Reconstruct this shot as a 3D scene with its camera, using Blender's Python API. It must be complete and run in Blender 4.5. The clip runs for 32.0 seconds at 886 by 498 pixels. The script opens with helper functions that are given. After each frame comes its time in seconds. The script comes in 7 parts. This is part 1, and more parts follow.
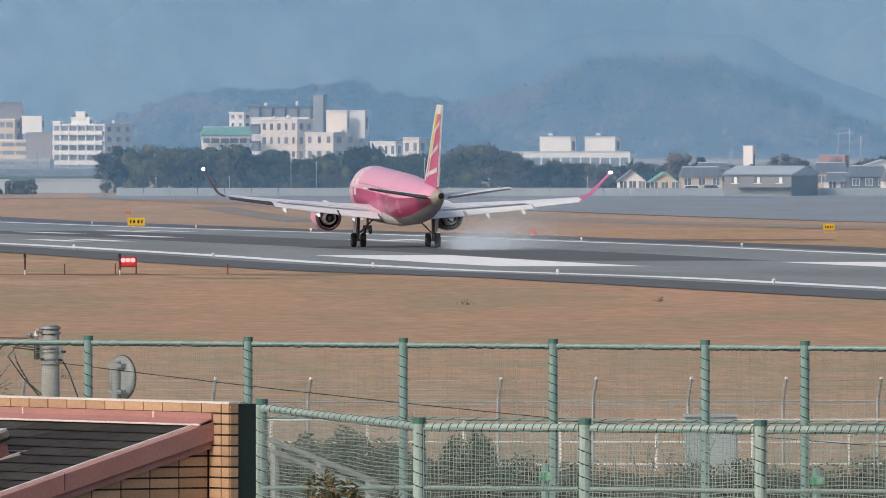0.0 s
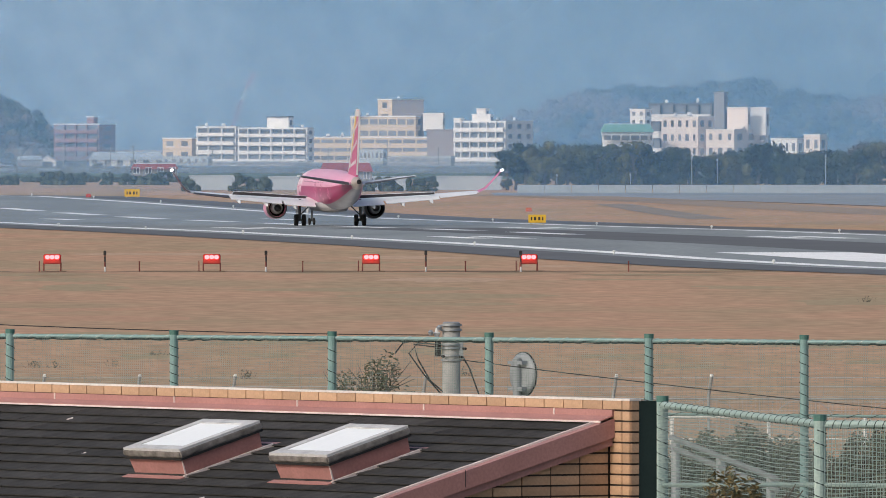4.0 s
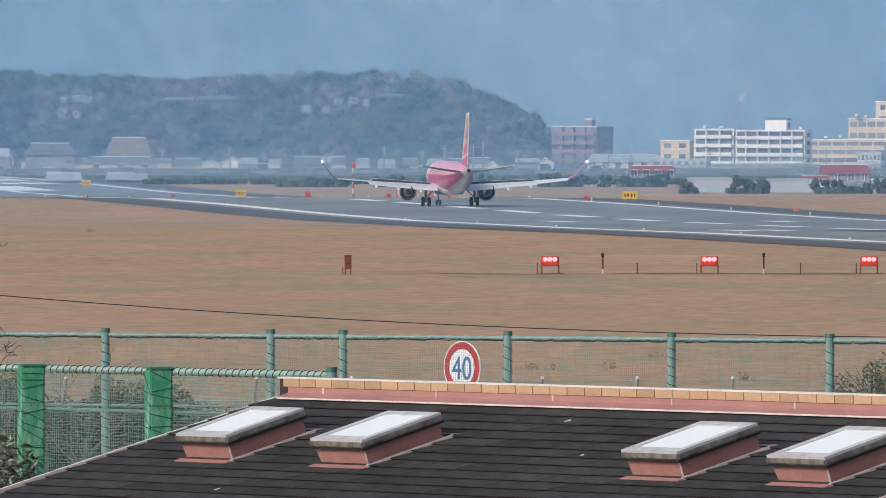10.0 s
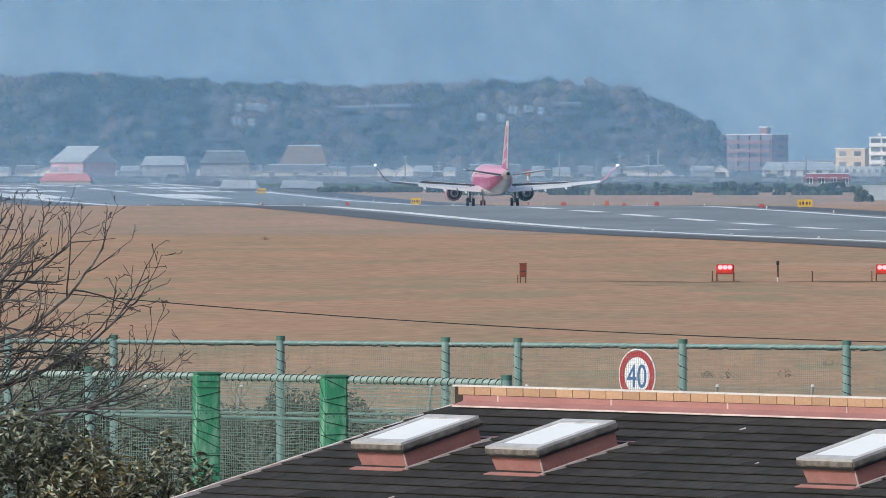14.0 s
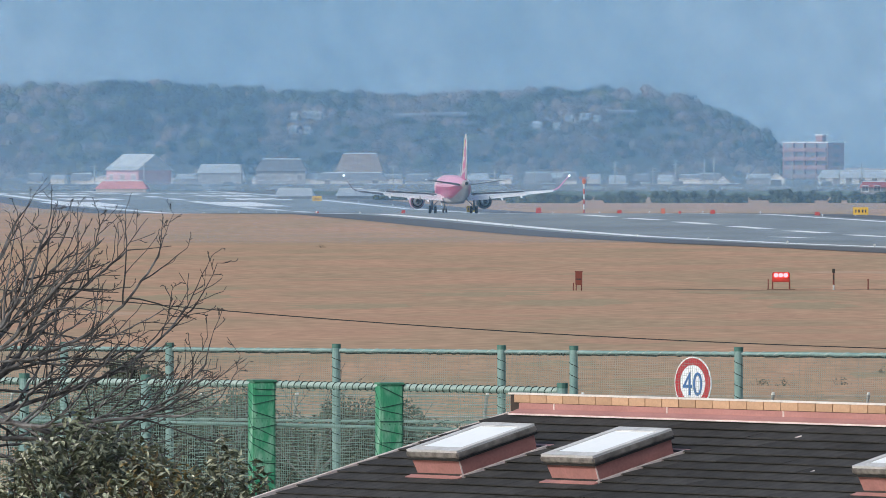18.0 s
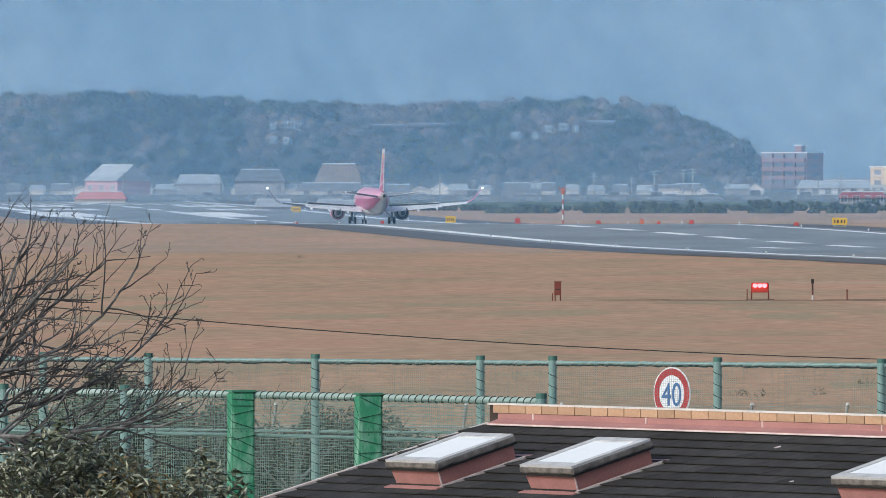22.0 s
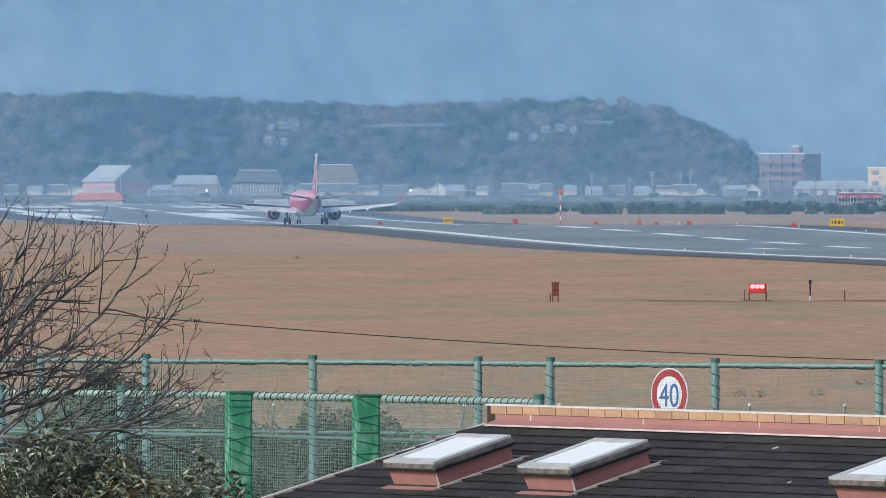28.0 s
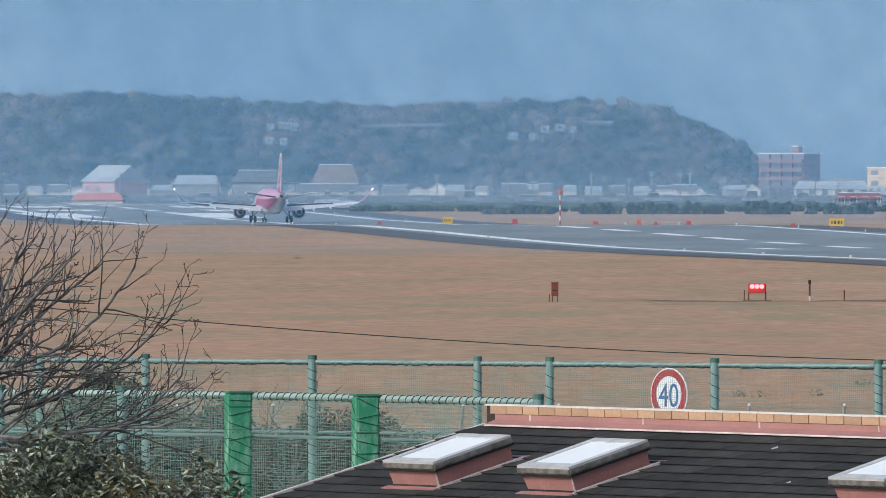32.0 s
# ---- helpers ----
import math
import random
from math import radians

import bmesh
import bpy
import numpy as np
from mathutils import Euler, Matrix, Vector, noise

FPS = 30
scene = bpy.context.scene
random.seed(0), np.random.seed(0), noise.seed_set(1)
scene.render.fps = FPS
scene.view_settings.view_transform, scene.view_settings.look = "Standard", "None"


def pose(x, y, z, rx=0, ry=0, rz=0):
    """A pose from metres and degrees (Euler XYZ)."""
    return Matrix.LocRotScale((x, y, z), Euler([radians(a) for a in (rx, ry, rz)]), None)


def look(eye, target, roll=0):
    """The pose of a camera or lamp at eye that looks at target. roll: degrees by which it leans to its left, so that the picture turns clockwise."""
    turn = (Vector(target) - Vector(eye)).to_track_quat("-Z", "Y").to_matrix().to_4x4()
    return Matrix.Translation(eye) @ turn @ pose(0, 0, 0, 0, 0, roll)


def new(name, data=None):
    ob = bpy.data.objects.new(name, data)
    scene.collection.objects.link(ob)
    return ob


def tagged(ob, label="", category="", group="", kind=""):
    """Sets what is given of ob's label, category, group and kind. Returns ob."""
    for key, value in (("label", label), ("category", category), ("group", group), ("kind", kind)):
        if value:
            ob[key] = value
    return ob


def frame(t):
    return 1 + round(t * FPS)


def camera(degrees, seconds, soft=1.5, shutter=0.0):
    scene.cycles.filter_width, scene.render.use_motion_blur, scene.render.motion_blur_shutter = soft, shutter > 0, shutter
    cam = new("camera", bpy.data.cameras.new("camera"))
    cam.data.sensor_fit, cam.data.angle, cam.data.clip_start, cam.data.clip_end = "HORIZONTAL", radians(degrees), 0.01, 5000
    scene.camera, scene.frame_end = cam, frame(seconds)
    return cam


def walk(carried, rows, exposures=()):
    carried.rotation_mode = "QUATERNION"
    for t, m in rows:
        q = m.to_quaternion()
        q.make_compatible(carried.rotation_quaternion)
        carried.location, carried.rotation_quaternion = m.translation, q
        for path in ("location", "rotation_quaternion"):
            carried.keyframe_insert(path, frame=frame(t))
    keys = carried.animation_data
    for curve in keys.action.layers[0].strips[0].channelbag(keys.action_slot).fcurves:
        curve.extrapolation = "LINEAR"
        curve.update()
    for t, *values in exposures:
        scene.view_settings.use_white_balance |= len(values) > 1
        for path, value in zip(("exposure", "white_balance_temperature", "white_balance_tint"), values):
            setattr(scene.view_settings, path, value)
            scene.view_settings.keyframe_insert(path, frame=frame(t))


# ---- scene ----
# The camera stands on a terrace and pans after the aircraft: seconds, turn to its left, tilt (degrees).
PAN = [
    (0, -2.4679, -0.4624), (0.5, -2.1725, -0.4658), (1, -1.9814, -0.4658), (1.5, -1.8441, -0.4716), (2, -1.6165, -0.4705),
    (2.5, -1.3586, -0.4676), (3, -1.1504, -0.4731), (3.5, -0.9567, -0.4760), (5.5, -0.2130, -0.4692), (6, -0.0000, -0.4727),
    (6.5, 0.1740, -0.4726), (7, 0.3152, -0.4743), (7.5, 0.4255, -0.4725), (8, 0.5229, -0.4689), (8.5, 0.7639, -0.4680),
    (9, 0.9740, -0.4666), (9.5, 1.1467, -0.4653), (10, 1.3290, -0.4656), (10.5, 1.4761, -0.4654), (11, 1.6258, -0.4581),
    (11.5, 1.7288, -0.4505), (12, 1.8154, -0.4465), (12.5, 1.8892, -0.4392), (13, 1.9657, -0.4361), (13.5, 2.0315, -0.4361),
    (14, 2.0686, -0.4319), (14.5, 2.1997, -0.4251), (16.5, 2.3715, -0.4133), (17, 2.3551, -0.4133), (17.5, 2.3258, -0.4096),
    (18, 2.3043, -0.3986), (18.5, 2.2807, -0.3805), (19, 2.2600, -0.3591), (19.5, 2.2381, -0.3585), (20, 2.2271, -0.3585),
    (20.5, 2.2204, -0.3573), (21, 2.2186, -0.3548), (21.5, 2.2162, -0.3548), (22, 2.2155, -0.3548), (22.5, 2.2124, -0.3548),
    (23, 2.2124, -0.3548), (23.5, 2.2106, -0.3548), (24, 2.2112, -0.3548), (24.5, 2.2094, -0.3548), (25, 2.2094, -0.3535),
    (25.5, 2.2088, -0.3523), (27.5, 2.2052, -0.3518), (28, 2.2052, -0.3511), (28.5, 2.2052, -0.3511), (29, 2.2052, -0.3511),
    (29.5, 2.2045, -0.3517), (30, 2.2045, -0.3511), (30.5, 2.2027, -0.3511), (31, 2.2040, -0.3511), (31.5, 2.2021, -0.3511),
    (32, 2.2033, -0.3511),
]
EYE = (0.0, 0.0, 7.5)

cam = camera(3.7425, 32.0, soft=0.6)
walk(cam, [(t, pose(*EYE, 90 + tilt, 0, turn)) for t, turn, tilt in PAN],
     exposures=[(0, -0.32, 6700, 11), (6, -0.30, 6450, 10), (13, -0.26, 6250, 8), (14.5, -0.23, 6210, 7.7), (17, -0.17, 6170, 7.4), (18.5, -0.2, 6130, 7.2), (20, -0.27, 6100, 7), (28, -0.28, 5950, 6), (32, -0.28, 5950, 6)])

# ---- sky and sun: thin high cloud, weak sun behind the camera's left shoulder ----
SUN_ELEVATION, SUN_AZIMUTH = 32.0, 229.0  # degrees; azimuth clockwise from +y
world = bpy.data.worlds.new("sky")
scene.world = world
world.use_nodes = True
sky_node = world.node_tree.nodes.new("ShaderNodeTexSky")
sky_node.sky_type, sky_node.sun_disc = "NISHITA", False
sky_node.sun_elevation, sky_node.sun_rotation = radians(SUN_ELEVATION), radians(SUN_AZIMUTH)
sky_node.dust_density, sky_node.air_density = 3.0, 1.0
world.node_tree.nodes["Background"].inputs["Strength"].default_value = 0.16
world.node_tree.links.new(sky_node.outputs[0], world.node_tree.nodes["Background"].inputs["Color"])
lamp = bpy.data.lights.new("sun", "SUN")
lamp.energy, lamp.angle, lamp.color = 2.1, radians(12), (1.0, 0.945, 0.88)
sun = new("sun", lamp)
away = Vector((math.sin(radians(SUN_AZIMUTH)) * math.cos(radians(SUN_ELEVATION)),
               math.cos(radians(SUN_AZIMUTH)) * math.cos(radians(SUN_ELEVATION)), math.sin(radians(SUN_ELEVATION))))
sun.matrix_world = look(away * 50, (0, 0, 0))


# ---- materials ----
def material(name, colour, other=None, rough=0.7, metal=0.0, scale=4.0, fine=40.0, bump=0.0, stretch=(1, 1, 1),
             mix=0.5, spread=0.25, per_object=0.0, per_island=0.0, glow=0.0, spec=0.5, fine_amount=0.25, detail=4, tilt=0.0):
    """Principled surface: two colours mixed by a broad noise, a finer grain over it, relief from the grain."""
    m = bpy.data.materials.new(name)
    m.use_nodes = True
    nt = m.node_tree
    b = nt.nodes["Principled BSDF"]
    link = nt.links.new
    other = other or tuple(c * 0.8 for c in colour)
    tc = nt.nodes.new("ShaderNodeTexCoord")
    mp = nt.nodes.new("ShaderNodeMapping")
    mp.inputs["Scale"].default_value = stretch
    if tilt:
        vr = nt.nodes.new("ShaderNodeVectorRotate")
        vr.rotation_type = "Y_AXIS"
        vr.inputs["Angle"].default_value = radians(tilt)
        link(tc.outputs["Object"], vr.inputs["Vector"])
        link(vr.outputs[0], mp.inputs["Vector"])
    else:
        link(tc.outputs["Object"], mp.inputs["Vector"])
    n1 = nt.nodes.new("ShaderNodeTexNoise")
    n1.inputs["Scale"].default_value, n1.inputs["Detail"].default_value = scale, 5
    n2 = nt.nodes.new("ShaderNodeTexNoise")
    n2.inputs["Scale"].default_value, n2.inputs["Detail"].default_value = fine, detail
    link(mp.outputs[0], n1.inputs["Vector"])
    link(mp.outputs[0], n2.inputs["Vector"])
    r = nt.nodes.new("ShaderNodeMapRange")
    r.inputs["From Min"].default_value, r.inputs["From Max"].default_value = mix - spread, mix + spread
    link(n1.outputs[0], r.inputs["Value"])
    mx = nt.nodes.new("ShaderNodeMix")
    mx.data_type = "RGBA"
    mx.inputs[6].default_value, mx.inputs[7].default_value = (*colour, 1), (*other, 1)
    link(r.outputs[0], mx.inputs[0])
    g = nt.nodes.new("ShaderNodeMapRange")
    g.inputs["To Min"].default_value, g.inputs["To Max"].default_value = 1 - fine_amount, 1 + fine_amount
    link(n2.outputs[0], g.inputs["Value"])
    level = g.outputs[0]
    for amount, node, out in ((per_object, "ShaderNodeObjectInfo", "Random"), (per_island, "ShaderNodeNewGeometry", "Random Per Island")):
        if amount:
            src = nt.nodes.new(node)
            q = nt.nodes.new("ShaderNodeMapRange")
            q.inputs["To Min"].default_value, q.inputs["To Max"].default_value = 1 - amount, 1 + amount
            link(src.outputs[out], q.inputs["Value"])
            mul = nt.nodes.new("ShaderNodeMath")
            mul.operation = "MULTIPLY"
            link(level, mul.inputs[0])
            link(q.outputs[0], mul.inputs[1])
            level = mul.outputs[0]
    sc = nt.nodes.new("ShaderNodeVectorMath")
    sc.operation = "SCALE"
    link(mx.outputs[2], sc.inputs[0])
    link(level, sc.inputs["Scale"])
    link(sc.outputs[0], b.inputs["Base Color"])
    b.inputs["Roughness"].default_value, b.inputs["Metallic"].default_value = rough, metal
    b.inputs["Specular IOR Level"].default_value = spec
    if bump:
        bp = nt.nodes.new("ShaderNodeBump")
        bp.inputs["Strength"].default_value, bp.inputs["Distance"].default_value = 0.6, bump
        link(n2.outputs[0], bp.inputs["Height"])
        link(bp.outputs[0], b.inputs["Normal"])
    if glow:
        link(sc.outputs[0], b.inputs["Emission Color"])
        b.inputs["Emission Strength"].default_value = glow
    return m


def lamp_material(name, colour, strength):
    m = bpy.data.materials.new(name)
    m.use_nodes = True
    b = m.node_tree.nodes["Principled BSDF"]
    b.inputs["Base Color"].default_value = (*colour, 1)
    b.inputs["Emission Color"].default_value = (*colour, 1)
    b.inputs["Emission Strength"].default_value = strength
    return m


def veil_material(name, colour, cover):
    """A sheet imitating haze: mostly clear, the rest a matte tint lit by daylight."""
    m = bpy.data.materials.new(name)
    m.use_nodes = True
    nt = m.node_tree
    nt.nodes.remove(nt.nodes["Principled BSDF"])
    a, d, x = (nt.nodes.new("ShaderNode" + k) for k in ("BsdfTransparent", "BsdfDiffuse", "MixShader"))
    d.inputs["Color"].default_value = (*colour, 1)
    x.inputs[0].default_value = cover
    nt.links.new(a.outputs[0], x.inputs[1])
    nt.links.new(d.outputs[0], x.inputs[2])
    nt.links.new(x.outputs[0], nt.nodes["Material Output"].inputs["Surface"])
    return m


# ---- mesh helpers ----
class Shape:
    """A mesh in the making: lists of corners and faces."""

    def __init__(self):
        self.v, self.f = [], []

    def add(self, verts, faces):
        n = len(self.v)
        self.v += [tuple(p) for p in verts]
        self.f += [tuple(i + n for i in f) for f in faces]
        return self

    def box(self, x0, x1, y0, y1, z0, z1):
        return self.add([(x, y, z) for x in (x0, x1) for y in (y0, y1) for z in (z0, z1)],
                        [(0, 1, 3, 2), (4, 6, 7, 5), (0, 4, 5, 1), (2, 3, 7, 6), (0, 2, 6, 4), (1, 5, 7, 3)])

    def tube(self, points, radii, n=8, caps=True):
        """A round tube along points; radii one number or one a point."""
        pts = [Vector(p) for p in points]
        rad = [radii] * len(pts) if isinstance(radii, (int, float)) else radii
        rings = []
        up = Vector((0, 0, 1))
        for i, p in enumerate(pts):
            d = (pts[min(i + 1, len(pts) - 1)] - pts[max(i - 1, 0)]).normalized()
            ref = up if abs(d.z) < 0.95 else Vector((1, 0, 0))
            s = d.cross(ref).normalized()
            w = s.cross(d)
            rings.append([p + (s * math.cos(2 * math.pi * k / n) + w * math.sin(2 * math.pi * k / n)) * rad[i] for k in range(n)])
        return self.loft(rings, caps)

    def loft(self, rings, caps=True):
        n, base = len(rings[0]), len(self.v)
        for ring in rings:
            self.v += [tuple(p) for p in ring]
        for i in range(len(rings) - 1):
            for k in range(n):
                a, b = base + i * n + k, base + i * n + (k + 1) % n
                self.f.append((a, b, b + n, a + n))
        if caps:
            self.f.append(tuple(base + k for k in range(n))[::-1])
            self.f.append(tuple(base + (len(rings) - 1) * n + k for k in range(n)))
        return self

    def prism(self, outline, lift):
        """A flat outline (3D points, in one plane) given thickness along the vector lift."""
        n, base = len(outline), len(self.v)
        up = Vector(lift)
        self.v += [tuple(p) for p in outline] + [tuple(Vector(p) + up) for p in outline]
        self.f += [tuple(base + k for k in range(n))[::-1], tuple(base + n + k for k in range(n))]
        self.f += [(base + k, base + (k + 1) % n, base + n + (k + 1) % n, base + n + k) for k in range(n)]
        return self

    def move(self, m):
        self.v = [tuple(m @ Vector(p)) for p in self.v]
        return self

    def mesh(self, name, mat, smooth=False, bevel=0.0):
        me = bpy.data.meshes.new(name)
        me.from_pydata(self.v, [], self.f)
        bm = bmesh.new()
        bm.from_mesh(me)
        bmesh.ops.recalc_face_normals(bm, faces=bm.faces) if len(bm.faces) < 60000 else None
        if bevel:
            bmesh.ops.bevel(bm, geom=bm.edges[:], offset=bevel, segments=2, affect="EDGES", clamp_overlap=True)
        bm.to_mesh(me)
        bm.free()
        me.materials.append(mat)
        if smooth:
            me.polygons.foreach_set("use_smooth", [True] * len(me.polygons))
        return me


def part(name, shape, mat, parent=None, label="", smooth=False, bevel=0.0, kind=""):
    ob = new(name, shape.mesh(name, mat, smooth, bevel))
    ob.parent = parent
    return tagged(ob, label, kind=kind)


def thing(name, m, label, category, group="", kind=""):
    ob = new(name)
    ob.matrix_world = m
    ob.empty_display_size = 0.2
    return tagged(ob, label, category, group, kind)


def survey(bearing, dip, dist):
    """A place from a bearing and a dip read on the terrace (24000 to the radian, 784 and 243 straight ahead and level) and a distance."""
    return Vector((dist * (bearing - 784) / 24000, dist, 7.5 - dist * (dip - 243) / 24000))


# Level of the airfield along y: a terrace road, a slope down, then long swells.
LEVEL_Y = (0, 232, 262, 300, 420, 735, 800, 845, 895, 960, 1090, 1190, 1310, 1380, 1440, 1500, 1590, 1680, 1760, 1850, 1930, 2050, 2180, 2300, 2500, 2700, 5200)
LEVEL_Z = (1.5, 1.5, 0.9, 0.35, 0.0, -0.02, -0.25, -0.26, -0.15, -0.08, -0.14, -0.34, -0.43, -0.27, -0.04, 0.22, 0.48, 0.2, -0.2, -0.65, -0.9, -0.7, 0.0, 0.6, 1.0, 1.2, 3.0)


def level(y):
    return float(np.interp(y, LEVEL_Y, LEVEL_Z))


def centre(y):
    """The runway's centre line."""
    return 166.1 - 0.135 * y


# ---- ground, runway, distance ----
YROWS = sorted(set([-400, -100] + list(range(0, 460, 20)) + list(range(460, 2720, 15)) + list(range(2720, 5201, 200))))
grass_mat = material("dry_grass", (0.51, 0.315, 0.207), (0.405, 0.296, 0.19), rough=0.95, scale=0.45, fine=5.0, stretch=(0.19, 0.05, 1), spread=0.15, spec=0.1, fine_amount=0.4, detail=6)
asphalt = material("asphalt", (0.29, 0.31, 0.305), (0.21, 0.225, 0.225), rough=0.6, scale=1.0, fine=18, stretch=(0.12, 0.016, 1), spread=0.16, spec=0.3)
worn_asphalt = material("worn_asphalt", (0.10, 0.105, 0.112), (0.13, 0.13, 0.135), rough=0.8, scale=1.0, fine=10, stretch=(0.03, 0.05, 1))
patch_tarmac = material("worn_grey_tarmac", (0.24, 0.205, 0.17), (0.30, 0.24, 0.19), rough=0.85, scale=1.0, fine=10, stretch=(0.1, 0.05, 1))
faded_asphalt = material("faded_asphalt", (0.36, 0.26, 0.18), (0.28, 0.215, 0.165), rough=0.85, scale=1.0, fine=10, stretch=(0.03, 0.05, 1))
paint_white = material("runway_paint", (0.96, 0.96, 0.95), (0.86, 0.87, 0.87), rough=0.9, scale=0.3, fine=3, spec=0.0)
earth_mat = material("bare_earth", (0.12, 0.085, 0.06), (0.2, 0.14, 0.09), rough=0.95, scale=0.4, fine=4)
olive_grass = material("olive_grass", (0.37, 0.29, 0.175), (0.44, 0.30, 0.18), rough=0.95, scale=1.0, fine=9.0, stretch=(0.02, 0.06, 1), spec=0.1)
weedy = material("weedy_verge", (0.055, 0.055, 0.036), (0.10, 0.088, 0.058), rough=0.95, scale=0.5, fine=8, spec=0.1)
road_mat = material("road_asphalt", (0.07, 0.07, 0.072), rough=0.85, scale=0.5, fine=30)


def strip(name, left, right, y0, y1, lift, mat, parent=None, label="", step=15.0, kind=""):
    """A sheet that follows the ground between two lines x = left(y) and x = right(y)."""
    s = Shape()
    ys = [y0] + [y for y in YROWS if y0 < y < y1] + [y1]
    for i, y in enumerate(ys):
        s.v += [(left(y), y, level(y) + lift), (right(y), y, level(y) + lift)]
        if i:
            n = 2 * i
            s.f.append((n - 2, n - 1, n + 1, n))
    return part(name, s, mat, parent, label, kind=kind)


ground_shape = Shape()
XS = (-6000, -900, -450, -200, -60, 0, 60, 200, 450, 900, 6000)
for j, y in enumerate(YROWS):
    for x in XS:
        ground_shape.v.append((x, y, level(y)))
    if j:
        for i in range(len(XS) - 1):
            a = (j - 1) * len(XS) + i
            ground_shape.f.append((a, a + 1, a + 1 + len(XS), a + len(XS)))
ground = tagged(part("ground", ground_shape, grass_mat), "dry brown mown airfield grass with faint paler streaks", "ground", kind="structure")
tagged(strip("road", lambda y: -300, lambda y: 300, 214, 222, 0.02, road_mat), "narrow grey asphalt perimeter road", "road", kind="structure")
tagged(strip("verge", lambda y: -300, lambda y: 300, 40, 268, 0.008, weedy), "rough weedy verge of dark grass", "verge", kind="structure")
for y0, y1, x0, x1 in ((762.5, 764.5, -21, 18), (768, 770, -6, 40), (1020, 1030, 52, 74)):
    strip("bare_patch", lambda y, x0=x0: x0, lambda y, x1=x1: x1, y0, y1, 0.015, earth_mat, ground)


SWARDS = []


def sward(u0, u1, y0, y1, count, wide, deep, seed):
    """Ragged low patches of other grass, side by side."""
    r = random.Random(seed)
    s = Shape()
    for k in range(count):
        for attempt in range(14):
            y = r.uniform(y0, y1)
            x = y * (r.uniform(u0, u1) - 784) / 24000
            w, d, o = r.uniform(*wide), r.uniform(*deep), r.uniform(0, 90)
            if not any(abs(x - q[0]) < 1.45 * (w + q[2]) and abs(y - q[1]) < 1.45 * (d + q[3]) for q in SWARDS):
                break
        else:
            continue
        SWARDS.append((x, y, w, d))
        n, m = len(s.v), 26
        for i in range(m):
            a = 2 * math.pi * i / m
            f = 1 + 0.55 * noise.noise((2.4 * math.cos(a) + o, 2.4 * math.sin(a), o)) + r.uniform(-0.12, 0.12)
            py = y + d * f * math.sin(a)
            s.v.append((x + w * f * math.cos(a), py, level(py) + 0.005))
        s.f.append(tuple(range(n, n + m)))
    return s


green_sward = material("greenish_grass", (0.365, 0.295, 0.19), (0.41, 0.31, 0.20), rough=0.95, scale=1.0, fine=6, stretch=(0.3, 0.05, 1), spec=0.1, detail=6)
russet_sward = material("russet_grass", (0.50, 0.305, 0.20), (0.46, 0.295, 0.197), rough=0.95, scale=1.0, fine=6, stretch=(0.3, 0.05, 1), spec=0.1, detail=6)
straw_sward = material("straw_grass", (0.53, 0.37, 0.26), (0.47, 0.33, 0.225), rough=0.95, scale=1.0, fine=6, stretch=(0.3, 0.05, 1), spec=0.1, detail=6)
for mat, label, jobs in ((green_sward, "greenish-grey patches in the dry grass", ((-1000, 500, 660, 800, 34, (2, 7), (5, 16), 41), (400, 2700, 600, 840, 22, (2, 6), (4, 14), 42), (-900, 2600, 440, 520, 20, (1, 4), (3, 8), 43), (-1000, 300, 715, 770, 16, (6, 14), (4, 9), 51))),
                         (russet_sward, "russet patches in the dry grass", ((-1000, 1600, 540, 660, 24, (2, 7), (5, 14), 44), (300, 2700, 430, 700, 24, (2, 6), (4, 12), 45), (-900, 900, 900, 930, 8, (3, 8), (6, 12), 46), (-1000, 200, 815, 875, 14, (6, 14), (4, 9), 52))),
                         (straw_sward, "pale straw patches in the dry grass", ((-1000, 2600, 560, 900, 28, (2, 7), (5, 14), 47), (-900, 2600, 320, 385, 22, (1, 3), (3, 7), 48)))):
    for job in jobs:
        part("grass_patch", sward(*job), mat, ground, label, kind="stuff")
dark_sward = material("dull_dark_grass", (0.20, 0.165, 0.115), (0.29, 0.225, 0.15), rough=0.95, scale=1.0, fine=6, stretch=(0.3, 0.05, 1), spec=0.1, detail=6)
part("grass_patch", sward(126, 2037, 757, 775, 40, (1.2, 4.5), (0.8, 2.4), 61), dark_sward, ground, "dull dark grass along the light units", kind="stuff")

runway = tagged(new("runway"), "long grey asphalt runway with worn white markings", "runway", kind="structure")
HALF = 22.5
strip("pavement", lambda y: centre(y) - 30, lambda y: centre(y) + 30, 560, 2520, 0.03, asphalt, runway, "grey asphalt surface")
strip("shoulder", lambda y: centre(y) - 33, lambda y: centre(y) - 25.5, 560, 2520, 0.035, worn_asphalt, runway, "darker worn shoulder")
strip("shoulder", lambda y: centre(y) + 25.5, lambda y: centre(y) + 33, 560, 2520, 0.035, worn_asphalt, runway)
strip("rubber_mark", lambda y: centre(y) - 6, lambda y: centre(y) + 8, 860, 1150, 0.034, worn_asphalt, runway, "dark tyre rubber streak")


def mark(off, width, y0, y1, name="marking"):
    strip(name, lambda y: centre(y) + off - width / 2, lambda y: centre(y) + off + width / 2, y0, y1, 0.045, paint_white, runway)


